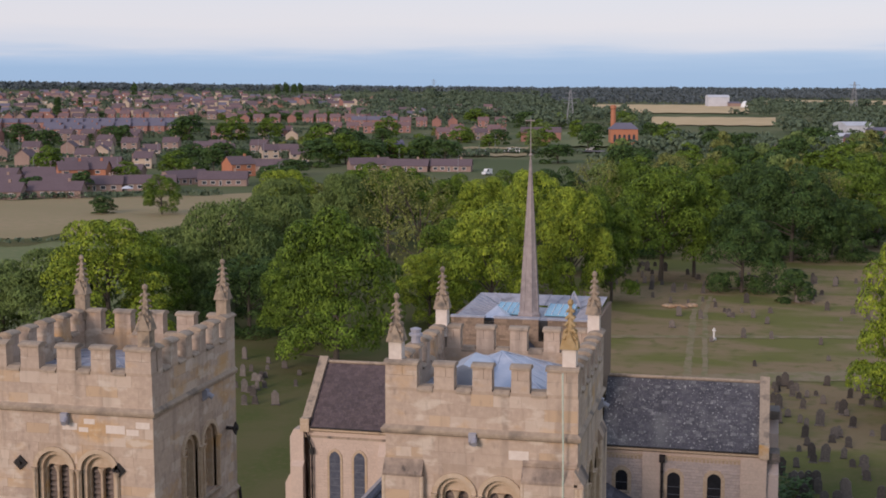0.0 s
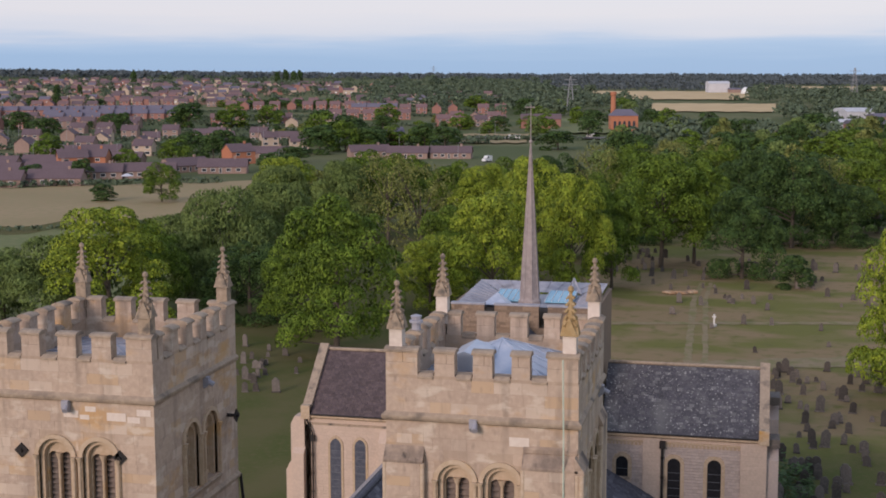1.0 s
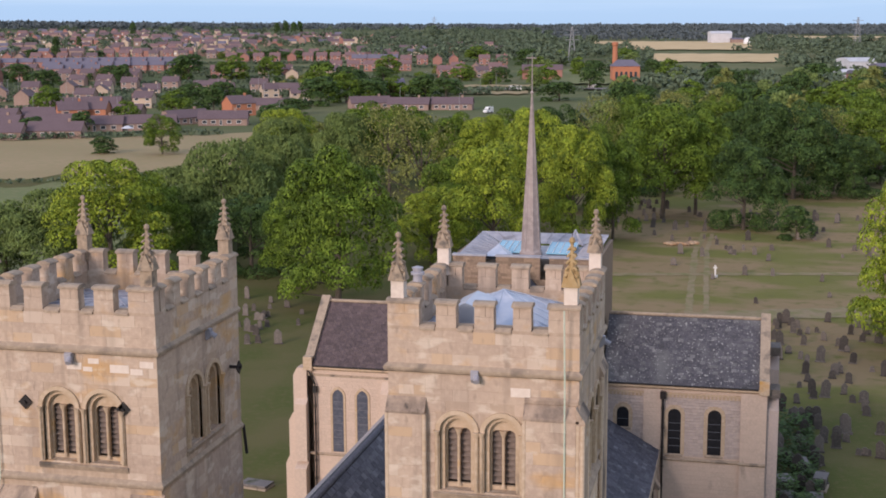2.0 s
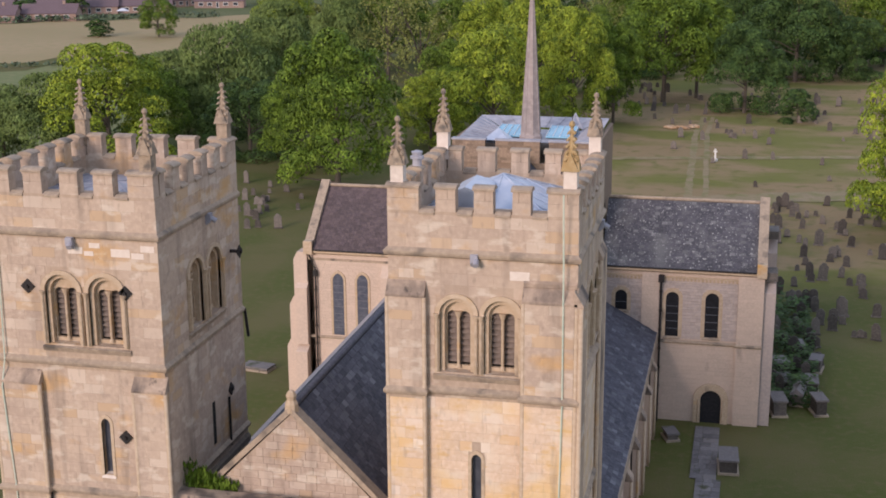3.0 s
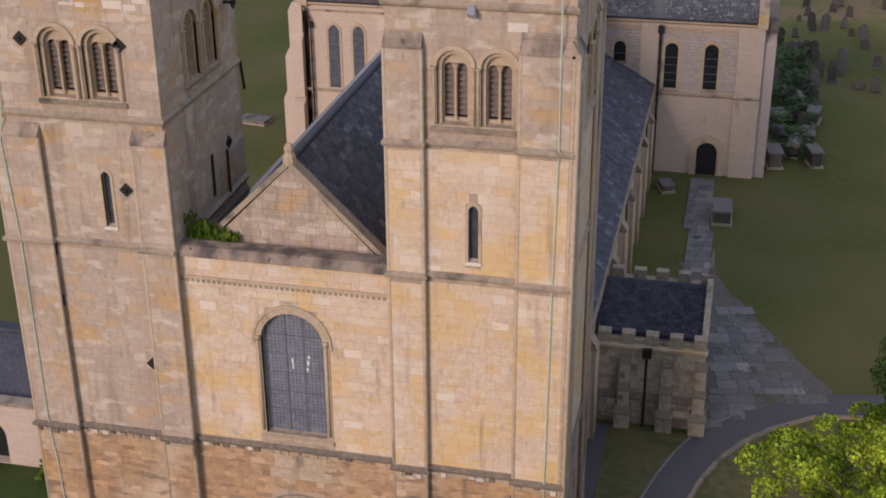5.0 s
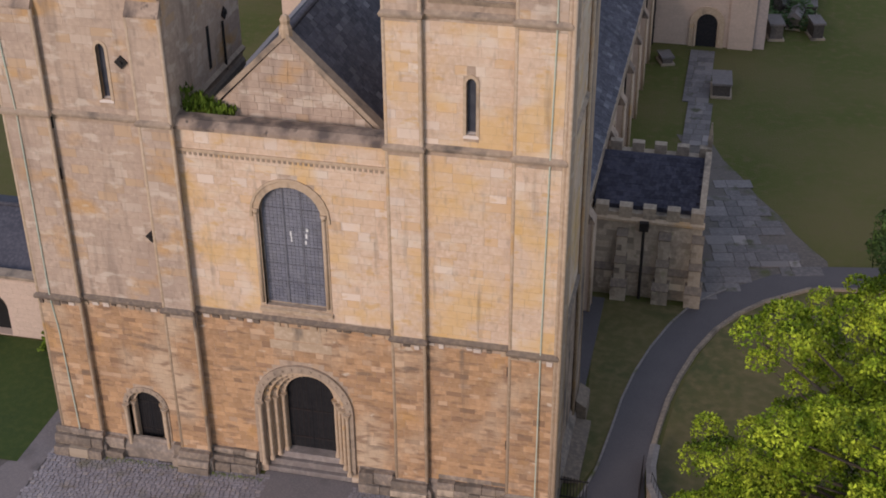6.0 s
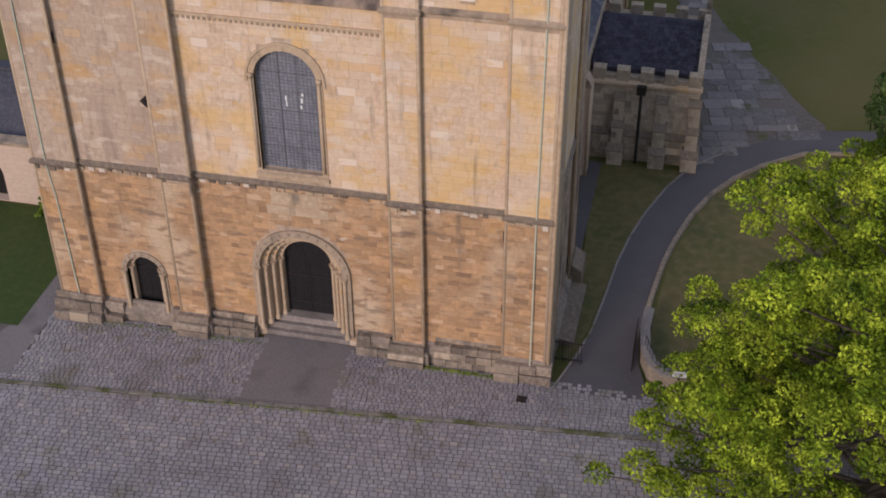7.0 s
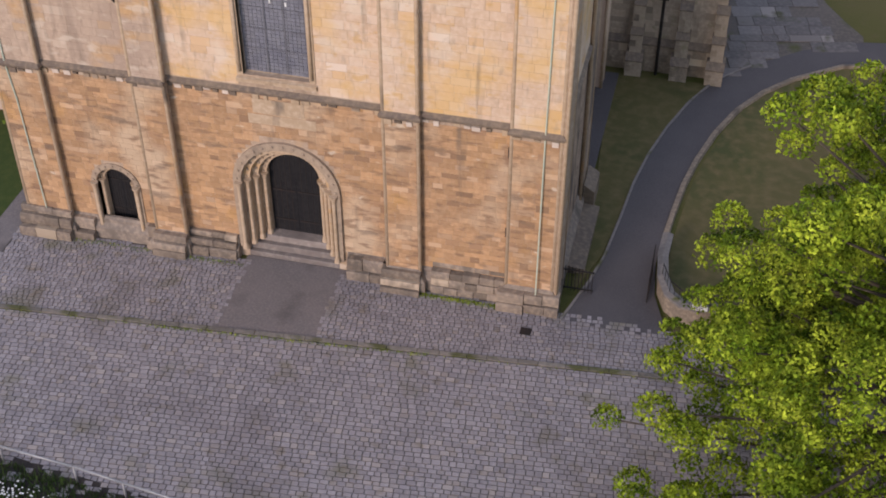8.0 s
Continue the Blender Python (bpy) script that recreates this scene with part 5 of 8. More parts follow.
# crossing tower with a lead roof, glazing and a fleche
cr = thing("crossing_tower", "low brown stone crossing tower with lead roof and blue glazing", "tower", (-10.4, 55.4, 0))
cw = part("body", box(bmesh.new(), -15.6, -5.2, 50.9, 60.2, 0, 18.4), M_BRICKY, cr)
SEG = ((-15.62, -13.25), (-12.5, -9.35), (-8.7, -5.18))
for a, b in SEG:
    p = part("parapet", box(bmesh.new(), a, b, 50.85, 51.25, 18.4, 19.95), M_BRICKY, cr)
    part("capping", box(bmesh.new(), a - 0.05, b + 0.05, 50.78, 51.35, 19.95, 20.07), M_LEAD, p, "grey lead capping")
    masonry(p, [(west(50.85), *c, -0.02, 0.01) for c in courses(RNG2, a, b, 18.4, 19.92, (0.16, 0.2), (0.4, 0.8))], M_BRICKY, None, keep=0)
for x in (-15.6, -5.5):
    part("parapet", box(bmesh.new(), x, x + 0.3, 51.27, 60.2, 18.4, 19.95), M_BRICKY, cr)
bm = bmesh.new()
for pts in (((-15.2, 51.3, 19.9), (-5.6, 51.3, 19.9), (-7.2, 53.2, 19.55), (-13.6, 53.2, 19.55)), ((-15.3, 51.3, 20.0), (-13.6, 53.2, 19.6), (-13.6, 58.4, 19.7), (-15.3, 60.2, 20.3)),
            ((-5.5, 51.3, 20.0), (-5.5, 60.2, 20.3), (-7.2, 58.4, 19.7), (-7.2, 53.2, 19.6)), ((-15.3, 60.2, 20.3), (-13.6, 58.4, 19.75), (-7.2, 58.4, 19.75), (-5.5, 60.2, 20.3)),
            ((-13.6, 53.2, 19.5), (-7.2, 53.2, 19.5), (-7.2, 58.4, 19.6), (-13.6, 58.4, 19.6))):
    bm.faces.new([bm.verts.new(p) for p in pts])
roof = part("lead_roof", bm, M_LEAD, cr, "pinkish grey lead sheet roof")
for k in range(1, 9):
    for p, q in (((-15.3, 51.3 + k, 20.0 + 0.033 * k), (-13.6, 53.2 + k * 0.58, 19.62 + 0.011 * k)), ((-5.5, 51.3 + k, 20.0 + 0.033 * k), (-7.2, 53.2 + k * 0.58, 19.62 + 0.011 * k)), ((-15.3 + k * 1.09, 60.2, 20.32), (-13.6 + k * 0.71, 58.4, 19.77))):
        part("lead_roll", rod(bmesh.new(), p, q, 0.04, 0.04, 4), M_LEAD, roof)
for a, b in ((-13.3, -11.4), (-9.5, -7.5)):
    bm = prism(bmesh.new(), [(54.6, 19.62), (54.6, 19.72), (57.6, 20.05), (57.6, 19.62)], "x", a, b)
    g = part("skylight", bm, M_SKYLIGHT, cr, "pale blue roof glazing")
    for k in range(5):
        u = a + (b - a) * k / 4
        part("glazing_bar", rod(bmesh.new(), (u, 54.6, 19.74), (u, 57.6, 20.08), 0.03, 0.03, 4), M_WHITE, g)
hip = bmesh.new()
v = [hip.verts.new(p) for p in ((-13.9, 52.2, 19.55), (-11.6, 52.2, 19.55), (-11.9, 54.4, 19.6), (-13.6, 54.4, 19.6), (-12.8, 53.6, 20.45))]
for f in ((0, 1, 4), (1, 2, 4), (2, 3, 4), (3, 0, 4)):
    hip.faces.new([v[i] for i in f])
part("glazed_hip", hip, M_NEWLEAD, cr, "bright hipped roof light")
for a, b in (((-8.3, 57.8, 19.8), (-7.9, 58.6, 20.75)), ((-7.2, 57.6, 19.8), (-7.9, 58.8, 20.8))):
    part("roof_prop", rod(bmesh.new(), a, b, 0.09, 0.09, 4), M_LEAD, cr)
fl = thing("fleche", "slender octagonal lead-clad spire with a thin cross", "spire", (-10.6, 54.6, 19.5))
part("base", lathe(bmesh.new(), -10.6, 54.6, [(0.85, 19.5), (0.85, 19.75), (0.74, 19.9), (0.72, 20.0)], 8, math.pi / 8), M_FLECHE, fl)
spire = part("spire", lathe(bmesh.new(), -10.6, 54.6, [(0.72, 20.0), (0.06, 30.95)], 8, math.pi / 8), M_FLECHE, fl)
for k in range(8):
    a = math.pi / 8 + k * math.pi / 4
    bm = bmesh.new()
    rod(bm, (-10.6 + 0.72 * math.cos(a), 54.6 + 0.72 * math.sin(a), 20.0), (-10.6 + 0.06 * math.cos(a), 54.6 + 0.06 * math.sin(a), 30.95), 0.045, 0.02, 5)
    part("arris_roll", bm, M_FLECHE, spire)
for z in (22.1, 24.2, 26.3, 28.4):
    r = 0.72 - 0.66 * (z - 20) / 10.95
    part("lap_joint", lathe(bmesh.new(), -10.6, 54.6, [(r + 0.008, z), (r + 0.018, z + 0.015), (r + 0.005, z + 0.05)], 8, math.pi / 8), M_FLECHE, spire)
bm = rod(bmesh.new(), (-10.6, 54.6, 30.9), (-10.6, 54.6, 33.95), 0.05, 0.025, 6)
bmesh.ops.create_icosphere(bm, subdivisions=2, radius=0.13, matrix=Matrix.Translation((-10.6, 54.6, 31.3)))
rod(bm, (-11.0, 54.6, 33.75), (-10.3, 54.6, 33.75), 0.04, 0.04, 5)
part("cross", bm, M_FLECHE, fl, "thin metal cross and ball")

# south porch
po = thing("porch", "dark weathered stone porch with battlements and slate roof", "porch", (1.9, 20, 0))
pw = part("west_wall", box(bmesh.new(), -0.85, 4.5, 17.02, 17.5, 0, 4.6), M_PORCH, po)
part("south_wall", box(bmesh.new(), 4.0, 4.5, 17.5, 23.4, 0, 4.6), M_PORCH, po)
part("east_wall", box(bmesh.new(), -0.85, 4.0, 22.9, 23.4, 0, 5.0), M_PORCH, po)
masonry(pw, [(west(17.0), *c, 0.0, 0.03) for c in courses(RNG2, -0.85, 4.5, 1.6, 4.05, (0.24, 0.36), (0.35, 0.8))], M_PORCH_PALE, None, keep=0)
low = part("lower_wall", box(bmesh.new(), -0.85, 4.5, 16.84, 17.02, 0, 1.42), M_CAP, po)
masonry(low, [(west(16.78), *c, RNG2.uniform(-0.02, 0.02), 0.06) for c in courses(RNG2, -0.85, 4.5, 0.32, 1.40, (0.26, 0.40), (0.3, 0.7))], M_PORCH, None, keep=0)
part("ledge", prism(bmesh.new(), [(16.70, 1.40), (16.70, 1.50), (17.02, 1.72), (17.02, 1.40)], "x", -0.85, 4.55), M_CAP, po, "dark sloping ledge")
part("roof_bed", prism(bmesh.new(), [(17.4, 4.75), (20.4, 6.25), (23.2, 4.75), (23.2, 4.5), (17.4, 4.5)], "x", -0.85, 4.3), M_PORCH_SLATE, po)
slated(po, slope((-0.85, 17.4, 4.78), (1, 0, 0), (0, 3.0, 1.5)), 0.0, 5.1, 0.0, 3.35, 0.34, 0.26, M_PORCH_SLATE, None)
for k in range(5):
    u = -0.7 + k * 1.15
    part("merlon", prism(bmesh.new(), [(16.95, 4.35), (16.95, 4.95), (17.15, 5.08), (17.4, 5.0), (17.4, 4.35)], "x", u, u + 0.62), M_PORCH, po, "worn low battlement")
    part("merlon", prism(bmesh.new(), [(22.95, 4.7), (22.95, 5.5), (23.2, 5.6), (23.4, 5.5), (23.4, 4.7)], "x", u, u + 0.62), M_PORCH, po, "worn low battlement")
part("cornice", prism(bmesh.new(), [(16.86, 4.15), (16.86, 4.28), (17.0, 4.4), (17.1, 4.4), (17.1, 4.1)], "x", -0.85, 4.6), M_DRESS, po)
for u0, u1 in ((0.45, 0.95), (2.48, 3.02), (4.08, 4.62)):
    for z0, z1, d, e in ((0.0, 1.15, 0.85, 0.12), (1.15, 2.35, 0.55, 0.02), (2.35, 3.75, 0.34, 0.0)):
        stage = part("buttress_stage", box(bmesh.new(), u0 - e, u1 + e, 17.0 - d, 17.02, z0, z1 - 0.32), M_PORCH_PALE, po, "pale worn stepped buttress")
        part("offset", prism(bmesh.new(), [(17.0 - d - 0.04, z1 - 0.32), (17.0 - d - 0.04, z1 - 0.26), (17.0 - d + 0.28, z1), (17.02, z1), (17.02, z1 - 0.32)], "x", u0 - e - 0.03, u1 + e + 0.03), M_CAP, stage, "dark sloping offset")
        part("quoin", box(bmesh.new(), u0 - e - 0.012, u0 - e + 0.26, 17.0 - d - 0.014, 17.0 - d + 0.2, z0 + 0.3, z0 + 0.62), M_PORCH, stage)
bm = rod(bmesh.new(), (1.72, 16.62, 0), (1.72, 16.72, 4.0), 0.07, 0.07, 8)
box(bm, 1.50, 1.94, 16.6, 17.0, 3.85, 4.3)
part("downpipe", bm, M_IRON, po, "black downpipe with hopper head")
part("plinth", prism(bmesh.new(), [(16.82, 0), (16.82, 0.35), (17.0, 0.5), (17.05, 0)], "x", -0.85, 4.5), M_PORCH, po)
part("corner_finial", lathe(bmesh.new(), 4.4, 23.2, [(0.16, 4.9), (0.16, 5.8), (0.2, 5.85), (0.05, 6.9)], 4, math.pi / 4), M_PORCH, po, "small stone finial")
part("roof_coping", prism(bmesh.new(), [(17.2, 4.6), (17.2, 5.0), (20.4, 6.6), (23.4, 5.0), (23.4, 4.6)], "x", 4.25, 4.55), M_PORCH, po)

# small stone building beside the north tower
an = thing("outbuilding", "low stone range with an arch and dark roof", "building", (-27, 9, 0))
bm = pierced(bmesh.new(), [(-36, 0), (-21.1, 0), (-21.1, 3.3), (-36, 3.3)], [arch_line(-28.2, 0.9, 0.05, 1.5, 12)], 0.0, 0.5, west(7.0))
aw = part("wall", bm, M_LIGHT, an)
masonry(aw, [(west(7.0), *c, -0.03, 0.0) for c in courses(RNG2, -33, -21.1, 0.1, 3.2, (0.22, 0.32), (0.35, 0.8), [(-28.2, 1.0, 0, 1.5, 1.0)])], M_LIGHT, None, keep=0)
# black sheet behind the arch for the shade within
part("opening", box(bmesh.new(), -29.3, -27.1, 7.52, 7.6, 0, 2.6), M_DARK, an, "black sheet for the shade in the archway")
part("coping", box(bmesh.new(), -36, -21.1, 6.9, 7.6, 3.3, 3.45), M_STRING, an)
part("roof", prism(bmesh.new(), [(7.6, 3.0), (11.5, 4.6), (15, 3.0)], "x", -36, -21.2), M_SLATE, an, "dark slate roof")
part("roof_ridge", rod(bmesh.new(), (-36, 11.5, 4.62), (-21.2, 11.5, 4.62), 0.12, 0.12, 6), M_SLATE, an)
part("downpipe", rod(bmesh.new(), (-21.2, 6.85, 0), (-21.2, 6.85, 6.0), 0.07, 0.07, 6), M_IRON, an)

# ---- ground ----
HEAD = 13.0


def place(bearing, dist):
    """Plan point at a bearing (degrees right of the view) and distance from the hovering spot."""
    a = radians(bearing - HEAD)
    return SPOT.x + dist * math.sin(a), SPOT.y + dist * math.cos(a)


def rise(x, y):
    d = math.hypot(x - SPOT.x, y - SPOT.y)
    s = min(1.0, max(0.0, (d - 560) / 2400))
    off = max(-20.0, min(20.0, math.degrees(math.atan2(x - SPOT.x, y - SPOT.y)) + HEAD)) if s > 0 else 0.0
    return (32.0 - 0.36 * off) * s * s * (3 - 2 * s) + (2.5 * math.sin(x * 0.0021 + 1) * s if s > 0 else 0)


def ground_material():
    m = bpy.data.materials.new("dry_grass")
    m.use_nodes = True
    t = m.node_tree
    b = t.nodes["Principled BSDF"]
    geo = t.nodes.new("ShaderNodeNewGeometry")

    def fac(scale, lo, hi, stretch=(1, 1, 1)):
        mp = t.nodes.new("ShaderNodeMapping")
        mp.inputs["Scale"].default_value = stretch
        n = t.nodes.new("ShaderNodeTexNoise")
        n.inputs["Scale"].default_value, n.inputs["Detail"].default_value = scale, 6.0
        r = t.nodes.new("ShaderNodeMapRange")
        r.inputs["From Min"].default_value, r.inputs["From Max"].default_value = lo, hi
        t.links.new(geo.outputs["Position"], mp.inputs[0])
        t.links.new(mp.outputs[0], n.inputs["Vector"])
        t.links.new(n.outputs[0], r.inputs["Value"])
        return r.outputs[0]

    def mix(f, a, c):
        n = t.nodes.new("ShaderNodeMix")
        n.data_type = "RGBA"
        t.links.new(f, n.inputs[0])
        for s, v in ((n.inputs[6], a), (n.inputs[7], c)):
            if isinstance(v, tuple):
                s.default_value = (*v, 1)
            else:
                t.links.new(v, s)
        return n.outputs[2]

    col = mix(fac(0.12, 0.4, 0.62), (0.09, 0.10, 0.028), (0.126, 0.113, 0.045))
    col = mix(fac(1.6, 0.5, 0.75), col, (0.13, 0.11, 0.05))
    # the old burial ground east of the church is mown straw in long bands
    sep = t.nodes.new("ShaderNodeSeparateXYZ")
    t.links.new(geo.outputs["Position"], sep.inputs[0])
    east = t.nodes.new("ShaderNodeMapRange")
    east.inputs["From Min"].default_value, east.inputs["From Max"].default_value = 88.0, 104.0
    drift = t.nodes.new("ShaderNodeMath")
    drift.operation = "MULTIPLY_ADD"
    drift.inputs[1].default_value = 14.0
    t.links.new(fac(0.09, 0.3, 0.7), drift.inputs[0])
    t.links.new(sep.outputs[1], drift.inputs[2])
    t.links.new(drift.outputs[0], east.inputs["Value"])
    straw = mix(fac(0.06, 0.46, 0.58, (0.8, 1.5, 1)), (0.262, 0.192, 0.104), (0.165, 0.162, 0.048))
    straw = mix(fac(0.45, 0.54, 0.72), straw, (0.15, 0.145, 0.048))
    # straw ends northward; the darker grass colour there includes shade under trees
    south = t.nodes.new("ShaderNodeMapRange")
    south.inputs["From Min"].default_value, south.inputs["From Max"].default_value = -38.0, -22.0
    t.links.new(sep.outputs[0], south.inputs["Value"])
    both = t.nodes.new("ShaderNodeMath")
    both.operation = "MULTIPLY"
    t.links.new(east.outputs[0], both.inputs[0])
    t.links.new(south.outputs[0], both.inputs[1])
    col = mix(both.outputs[0], col, straw)
    beyond = t.nodes.new("ShaderNodeMapRange")
    beyond.inputs["From Min"].default_value, beyond.inputs["From Max"].default_value = 255.0, 300.0
    t.links.new(sep.outputs[1], beyond.inputs["Value"])
    col = mix(beyond.outputs[0], col, mix(fac(0.012, 0.42, 0.6), (0.10, 0.12, 0.05), (0.15, 0.15, 0.07)))
    t.links.new(col, b.inputs["Base Color"])
    b.inputs["Roughness"].default_value = 0.95
    b.inputs["Specular IOR Level"].default_value = 0.1
    bump = t.nodes.new("ShaderNodeBump")
    bump.inputs["Strength"].default_value, bump.inputs["Distance"].default_value = 0.6, 0.06
    t.links.new(fac(7.0, 0.2, 0.8), bump.inputs["Height"])
    t.links.new(bump.outputs[0], b.inputs["Normal"])
    return m


M_GROUND = ground_material()
M_STUBBLE = material("mown_field", ((0.34, 0.245, 0.125), (0.29, 0.215, 0.10), (0.27, 0.225, 0.095)), fine=0.4, coarse=0.02, relief=0.1)
M_MEADOW = material("green_meadow", ((0.15, 0.17, 0.055), (0.125, 0.15, 0.045), (0.19, 0.18, 0.07)), fine=0.5, coarse=0.03, relief=0.1)
M_BARLEY = material("ripe_barley", ((0.56, 0.40, 0.20), (0.50, 0.36, 0.18), (0.60, 0.44, 0.23)), fine=0.05, coarse=0.01, relief=0)
M_LAWN = material("green_lawn", ((0.045, 0.07, 0.012), (0.036, 0.06, 0.012), (0.06, 0.08, 0.016)), fine=3.0, coarse=0.3, relief=0.4)
M_DULL_LAWN = material("dull_lawn", ((0.118, 0.10, 0.036), (0.072, 0.078, 0.025), (0.15, 0.118, 0.052)), fine=2.0, coarse=0.28, relief=0.5)
RADII = [0.0, 30, 60, 90, 130, 180, 240, 310, 390, 480, 560, 640, 740, 850, 980, 1120, 1280, 1460, 1660, 1880, 2120, 2380, 2660, 2960, 3300, 3700, 4200, 4800]
verts, faces = [(SPOT.x, SPOT.y, 0.0)], []
SECT = 96
for r in RADII[1:]:
    for k in range(SECT):
        a = 2 * math.pi * k / SECT
        x, y = SPOT.x + r * math.sin(a), SPOT.y + r * math.cos(a)
        verts.append((x, y, rise(x, y)))
for k in range(SECT):
    faces.append((0, 1 + (k + 1) % SECT, 1 + k))
for i in range(len(RADII) - 2):
    for k in range(SECT):
        a, b = 1 + i * SECT, 1 + (i + 1) * SECT
        faces.append((a + k, a + (k + 1) % SECT, b + (k + 1) % SECT, b + k))
ground = raw("ground", verts, faces, M_GROUND, smooth=True)
tagged(ground, "dry mown churchyard grass reaching to wooded hills", "ground", kind="structure")


def patch(name, label, b0, b1, d0, d1, lift, mat_, skew=0.0):
    vs, fs = [], []
    n, k = 16, 8
    for i in range(k + 1):
        for j in range(n + 1):
            b = b0 + (b1 - b0) * j / n
            d = d0 + (d1 - d0) * i / k + skew * j / n + 6 * math.sin(j * 1.7) * (1 if i in (0, k) else 0)
            x, y = place(b, d)
            vs.append((x, y, rise(x, y) + lift))
    for i in range(k):
        for j in range(n):
            a = i * (n + 1) + j
            fs.append((a, a + 1, a + n + 2, a + n + 1))
    return tagged(raw(name, vs, fs, mat_), label, "field", kind="structure")


patch("field", "pale mown hay field", -24, -8.2, 335, 452, 0.06, M_STUBBLE, 10)
patch("field", "green meadow strip", -24, -9, 205, 322, 0.06, M_MEADOW)
patch("field", "ripe golden barley field", 6.4, 12.9, 1450, 1740, 1.2, M_BARLEY)
patch("field", "ripe golden barley field", 8.9, 14.0, 1150, 1340, 1.0, M_BARLEY)
patch("field", "pale distant field", 1.0, 4.5, 1450, 1600, 1.2, M_BARLEY)
patch("field", "pale road verge", 0.0, 3.6, 700, 725, 0.7, M_STUBBLE)
patch("field", "pale road verge", 0.2, 3.9, 765, 790, 1.0, M_STUBBLE)
patch("field", "green paddock by the far road", 4.6, 7.2, 800, 1000, 1.2, M_MEADOW)
patch("road", "grey main road beyond the trees", -1.5, 8.5, 742, 758, 0.9, M_OLD_ASPHALT)
patch("field", "pale distant field", 13.5, 19.5, 1800, 2000, 1.4, M_BARLEY)


def flat(name, pts, z, mat_, label, cat):
    bm = bmesh.new()
    bm.faces.new([bm.verts.new((x, y, z)) for x, y in pts])
    if bm.faces:
        bmesh.ops.triangulate(bm, faces=bm.faces[:])
    return tagged(part(name, bm, mat_, None), label, cat, kind="structure")


# paved square before the west front
pavement = flat("pavement", [(-40, -13.2), (30, -13.2), (30, -2.2), (4.4, -0.5), (0.4, -0.3), (-0.2, -0.2), (-21.0, -0.2), (-24.5, -0.6), (-40, -1)], 0.02, M_BED, "square of grey-pink granite setts with mossy joints", "pavement")
flat("pavement_patch", [(-24.0, -4.6), (-21.4, -4.6), (-21.35, 6.9), (-22.5, 6.9), (-22.45, 2.3), (-22.6, -0.9)], 0.055, M_OLD_ASPHALT, "grey worn asphalt strip", "pavement")
flat("lawn", [(-22.5, -1.6), (-22.4, 6.8), (-45, 6.8), (-45, -1.2)], 0.06, M_LAWN, "bright green lawn", "lawn")
flat("asphalt_apron", [(-12.1, -4.0), (-8.0, -3.66), (-7.95, 0.1), (-12.05, 0.1)], 0.066, M_OLD_ASPHALT, "worn grey asphalt before the door", "pavement")
KDIR = Vector((0.9964, 0.0848, 0))
KUP = Vector((-0.0848, 0.9964, 0))
KO = Vector((-20.0, -4.82, 0.0))
SETT_FRAME = slope((KO.x, KO.y, 0.062), KDIR, KUP)
rs = random.Random(21)


def free_of_apron(c, x, y):
    return not (-11.85 < x < -8.2 and y > KO.y + 0.0848 * (x + 20)) and not (x < -21.4 and y > -4.5) and y < (-0.15 if -14.3 < x < -6.4 else -0.3 - 0.09 * max(0.0, x - 2.0)) and x < 6.6


sett_cells = []
for c in courses(rs, -7.0, 34.0, -8.2, -0.12, (0.17, 0.25), (0.20, 0.36)):
    sett_cells.append((SETT_FRAME, *c, -0.012 + rs.uniform(-0.006, 0.006), 0.03))
masonry(pavement, sett_cells, M_SETT, M_SETT_PIECE, "sett", 300, (-7.5, -5.5))
sett_cells = []
for c in courses(rs, -4.5, 27.0, 0.13, 5.0, (0.15, 0.21), (0.16, 0.26)):
    w = SETT_FRAME @ Vector(((c[0] + c[1]) / 2, 0, (c[2] + c[3]) / 2))
    if free_of_apron(c, w.x, w.y):
        sett_cells.append((SETT_FRAME, *c, -0.012 + rs.uniform(-0.006, 0.006), 0.03))
masonry(pavement, sett_cells, M_SETT, M_SETT_PIECE, "sett", 250, (0.5, 3.0))
kerb_cells = []
u = -7.0
while u < 34:
    l = rs.uniform(0.7, 1.1)
    kerb_cells.append((SETT_FRAME, u, u + l, -0.10, 0.11, -0.045, 0.04))
    u += l
boxes_mesh("kerb", kerb_cells, M_EDGE, pavement, "mossy kerb line between the setts", 0.008)
tagged(part("drain_cover", box(bmesh.new(), -1.05, -0.65, -1.8, -1.45, 0.03, 0.095), M_IRON, None), "square black iron drain cover in the setts", "drain cover")

# moss and grass tufts along the foot of the wall and the kerb
tv, tf = [], []
for k in range(2600):
    if k % 3:
        x = rs.choice((rs.uniform(-5.0, -2.0), rs.uniform(-6.5, -0.3), rs.uniform(-21, -12)))
        y = -0.5 - abs(rs.gauss(0, 0.10))
    else:
        uu = rs.choice((rs.uniform(-3, 30), rs.uniform(6, 16)))
        p = KO + KDIR * uu + KUP * (-0.18 + rs.gauss(0, 0.03))
        x, y = p.x, p.y
    h = rs.uniform(0.03, 0.12)
    a = rs.uniform(0, 6.28)
    n = len(tv)
    tv += [(x, y, 0.05), (x + 0.05 * math.cos(a), y + 0.05 * math.sin(a), 0.05), (x + rs.uniform(-0.05, 0.05), y + rs.uniform(-0.05, 0.05), 0.05 + h)]
    tf.append((n, n + 1, n + 2))
tagged(raw("grass_tufts", tv, tf, L_BRIGHT), "small green tufts in the paving joints", "grass", kind="stuff")

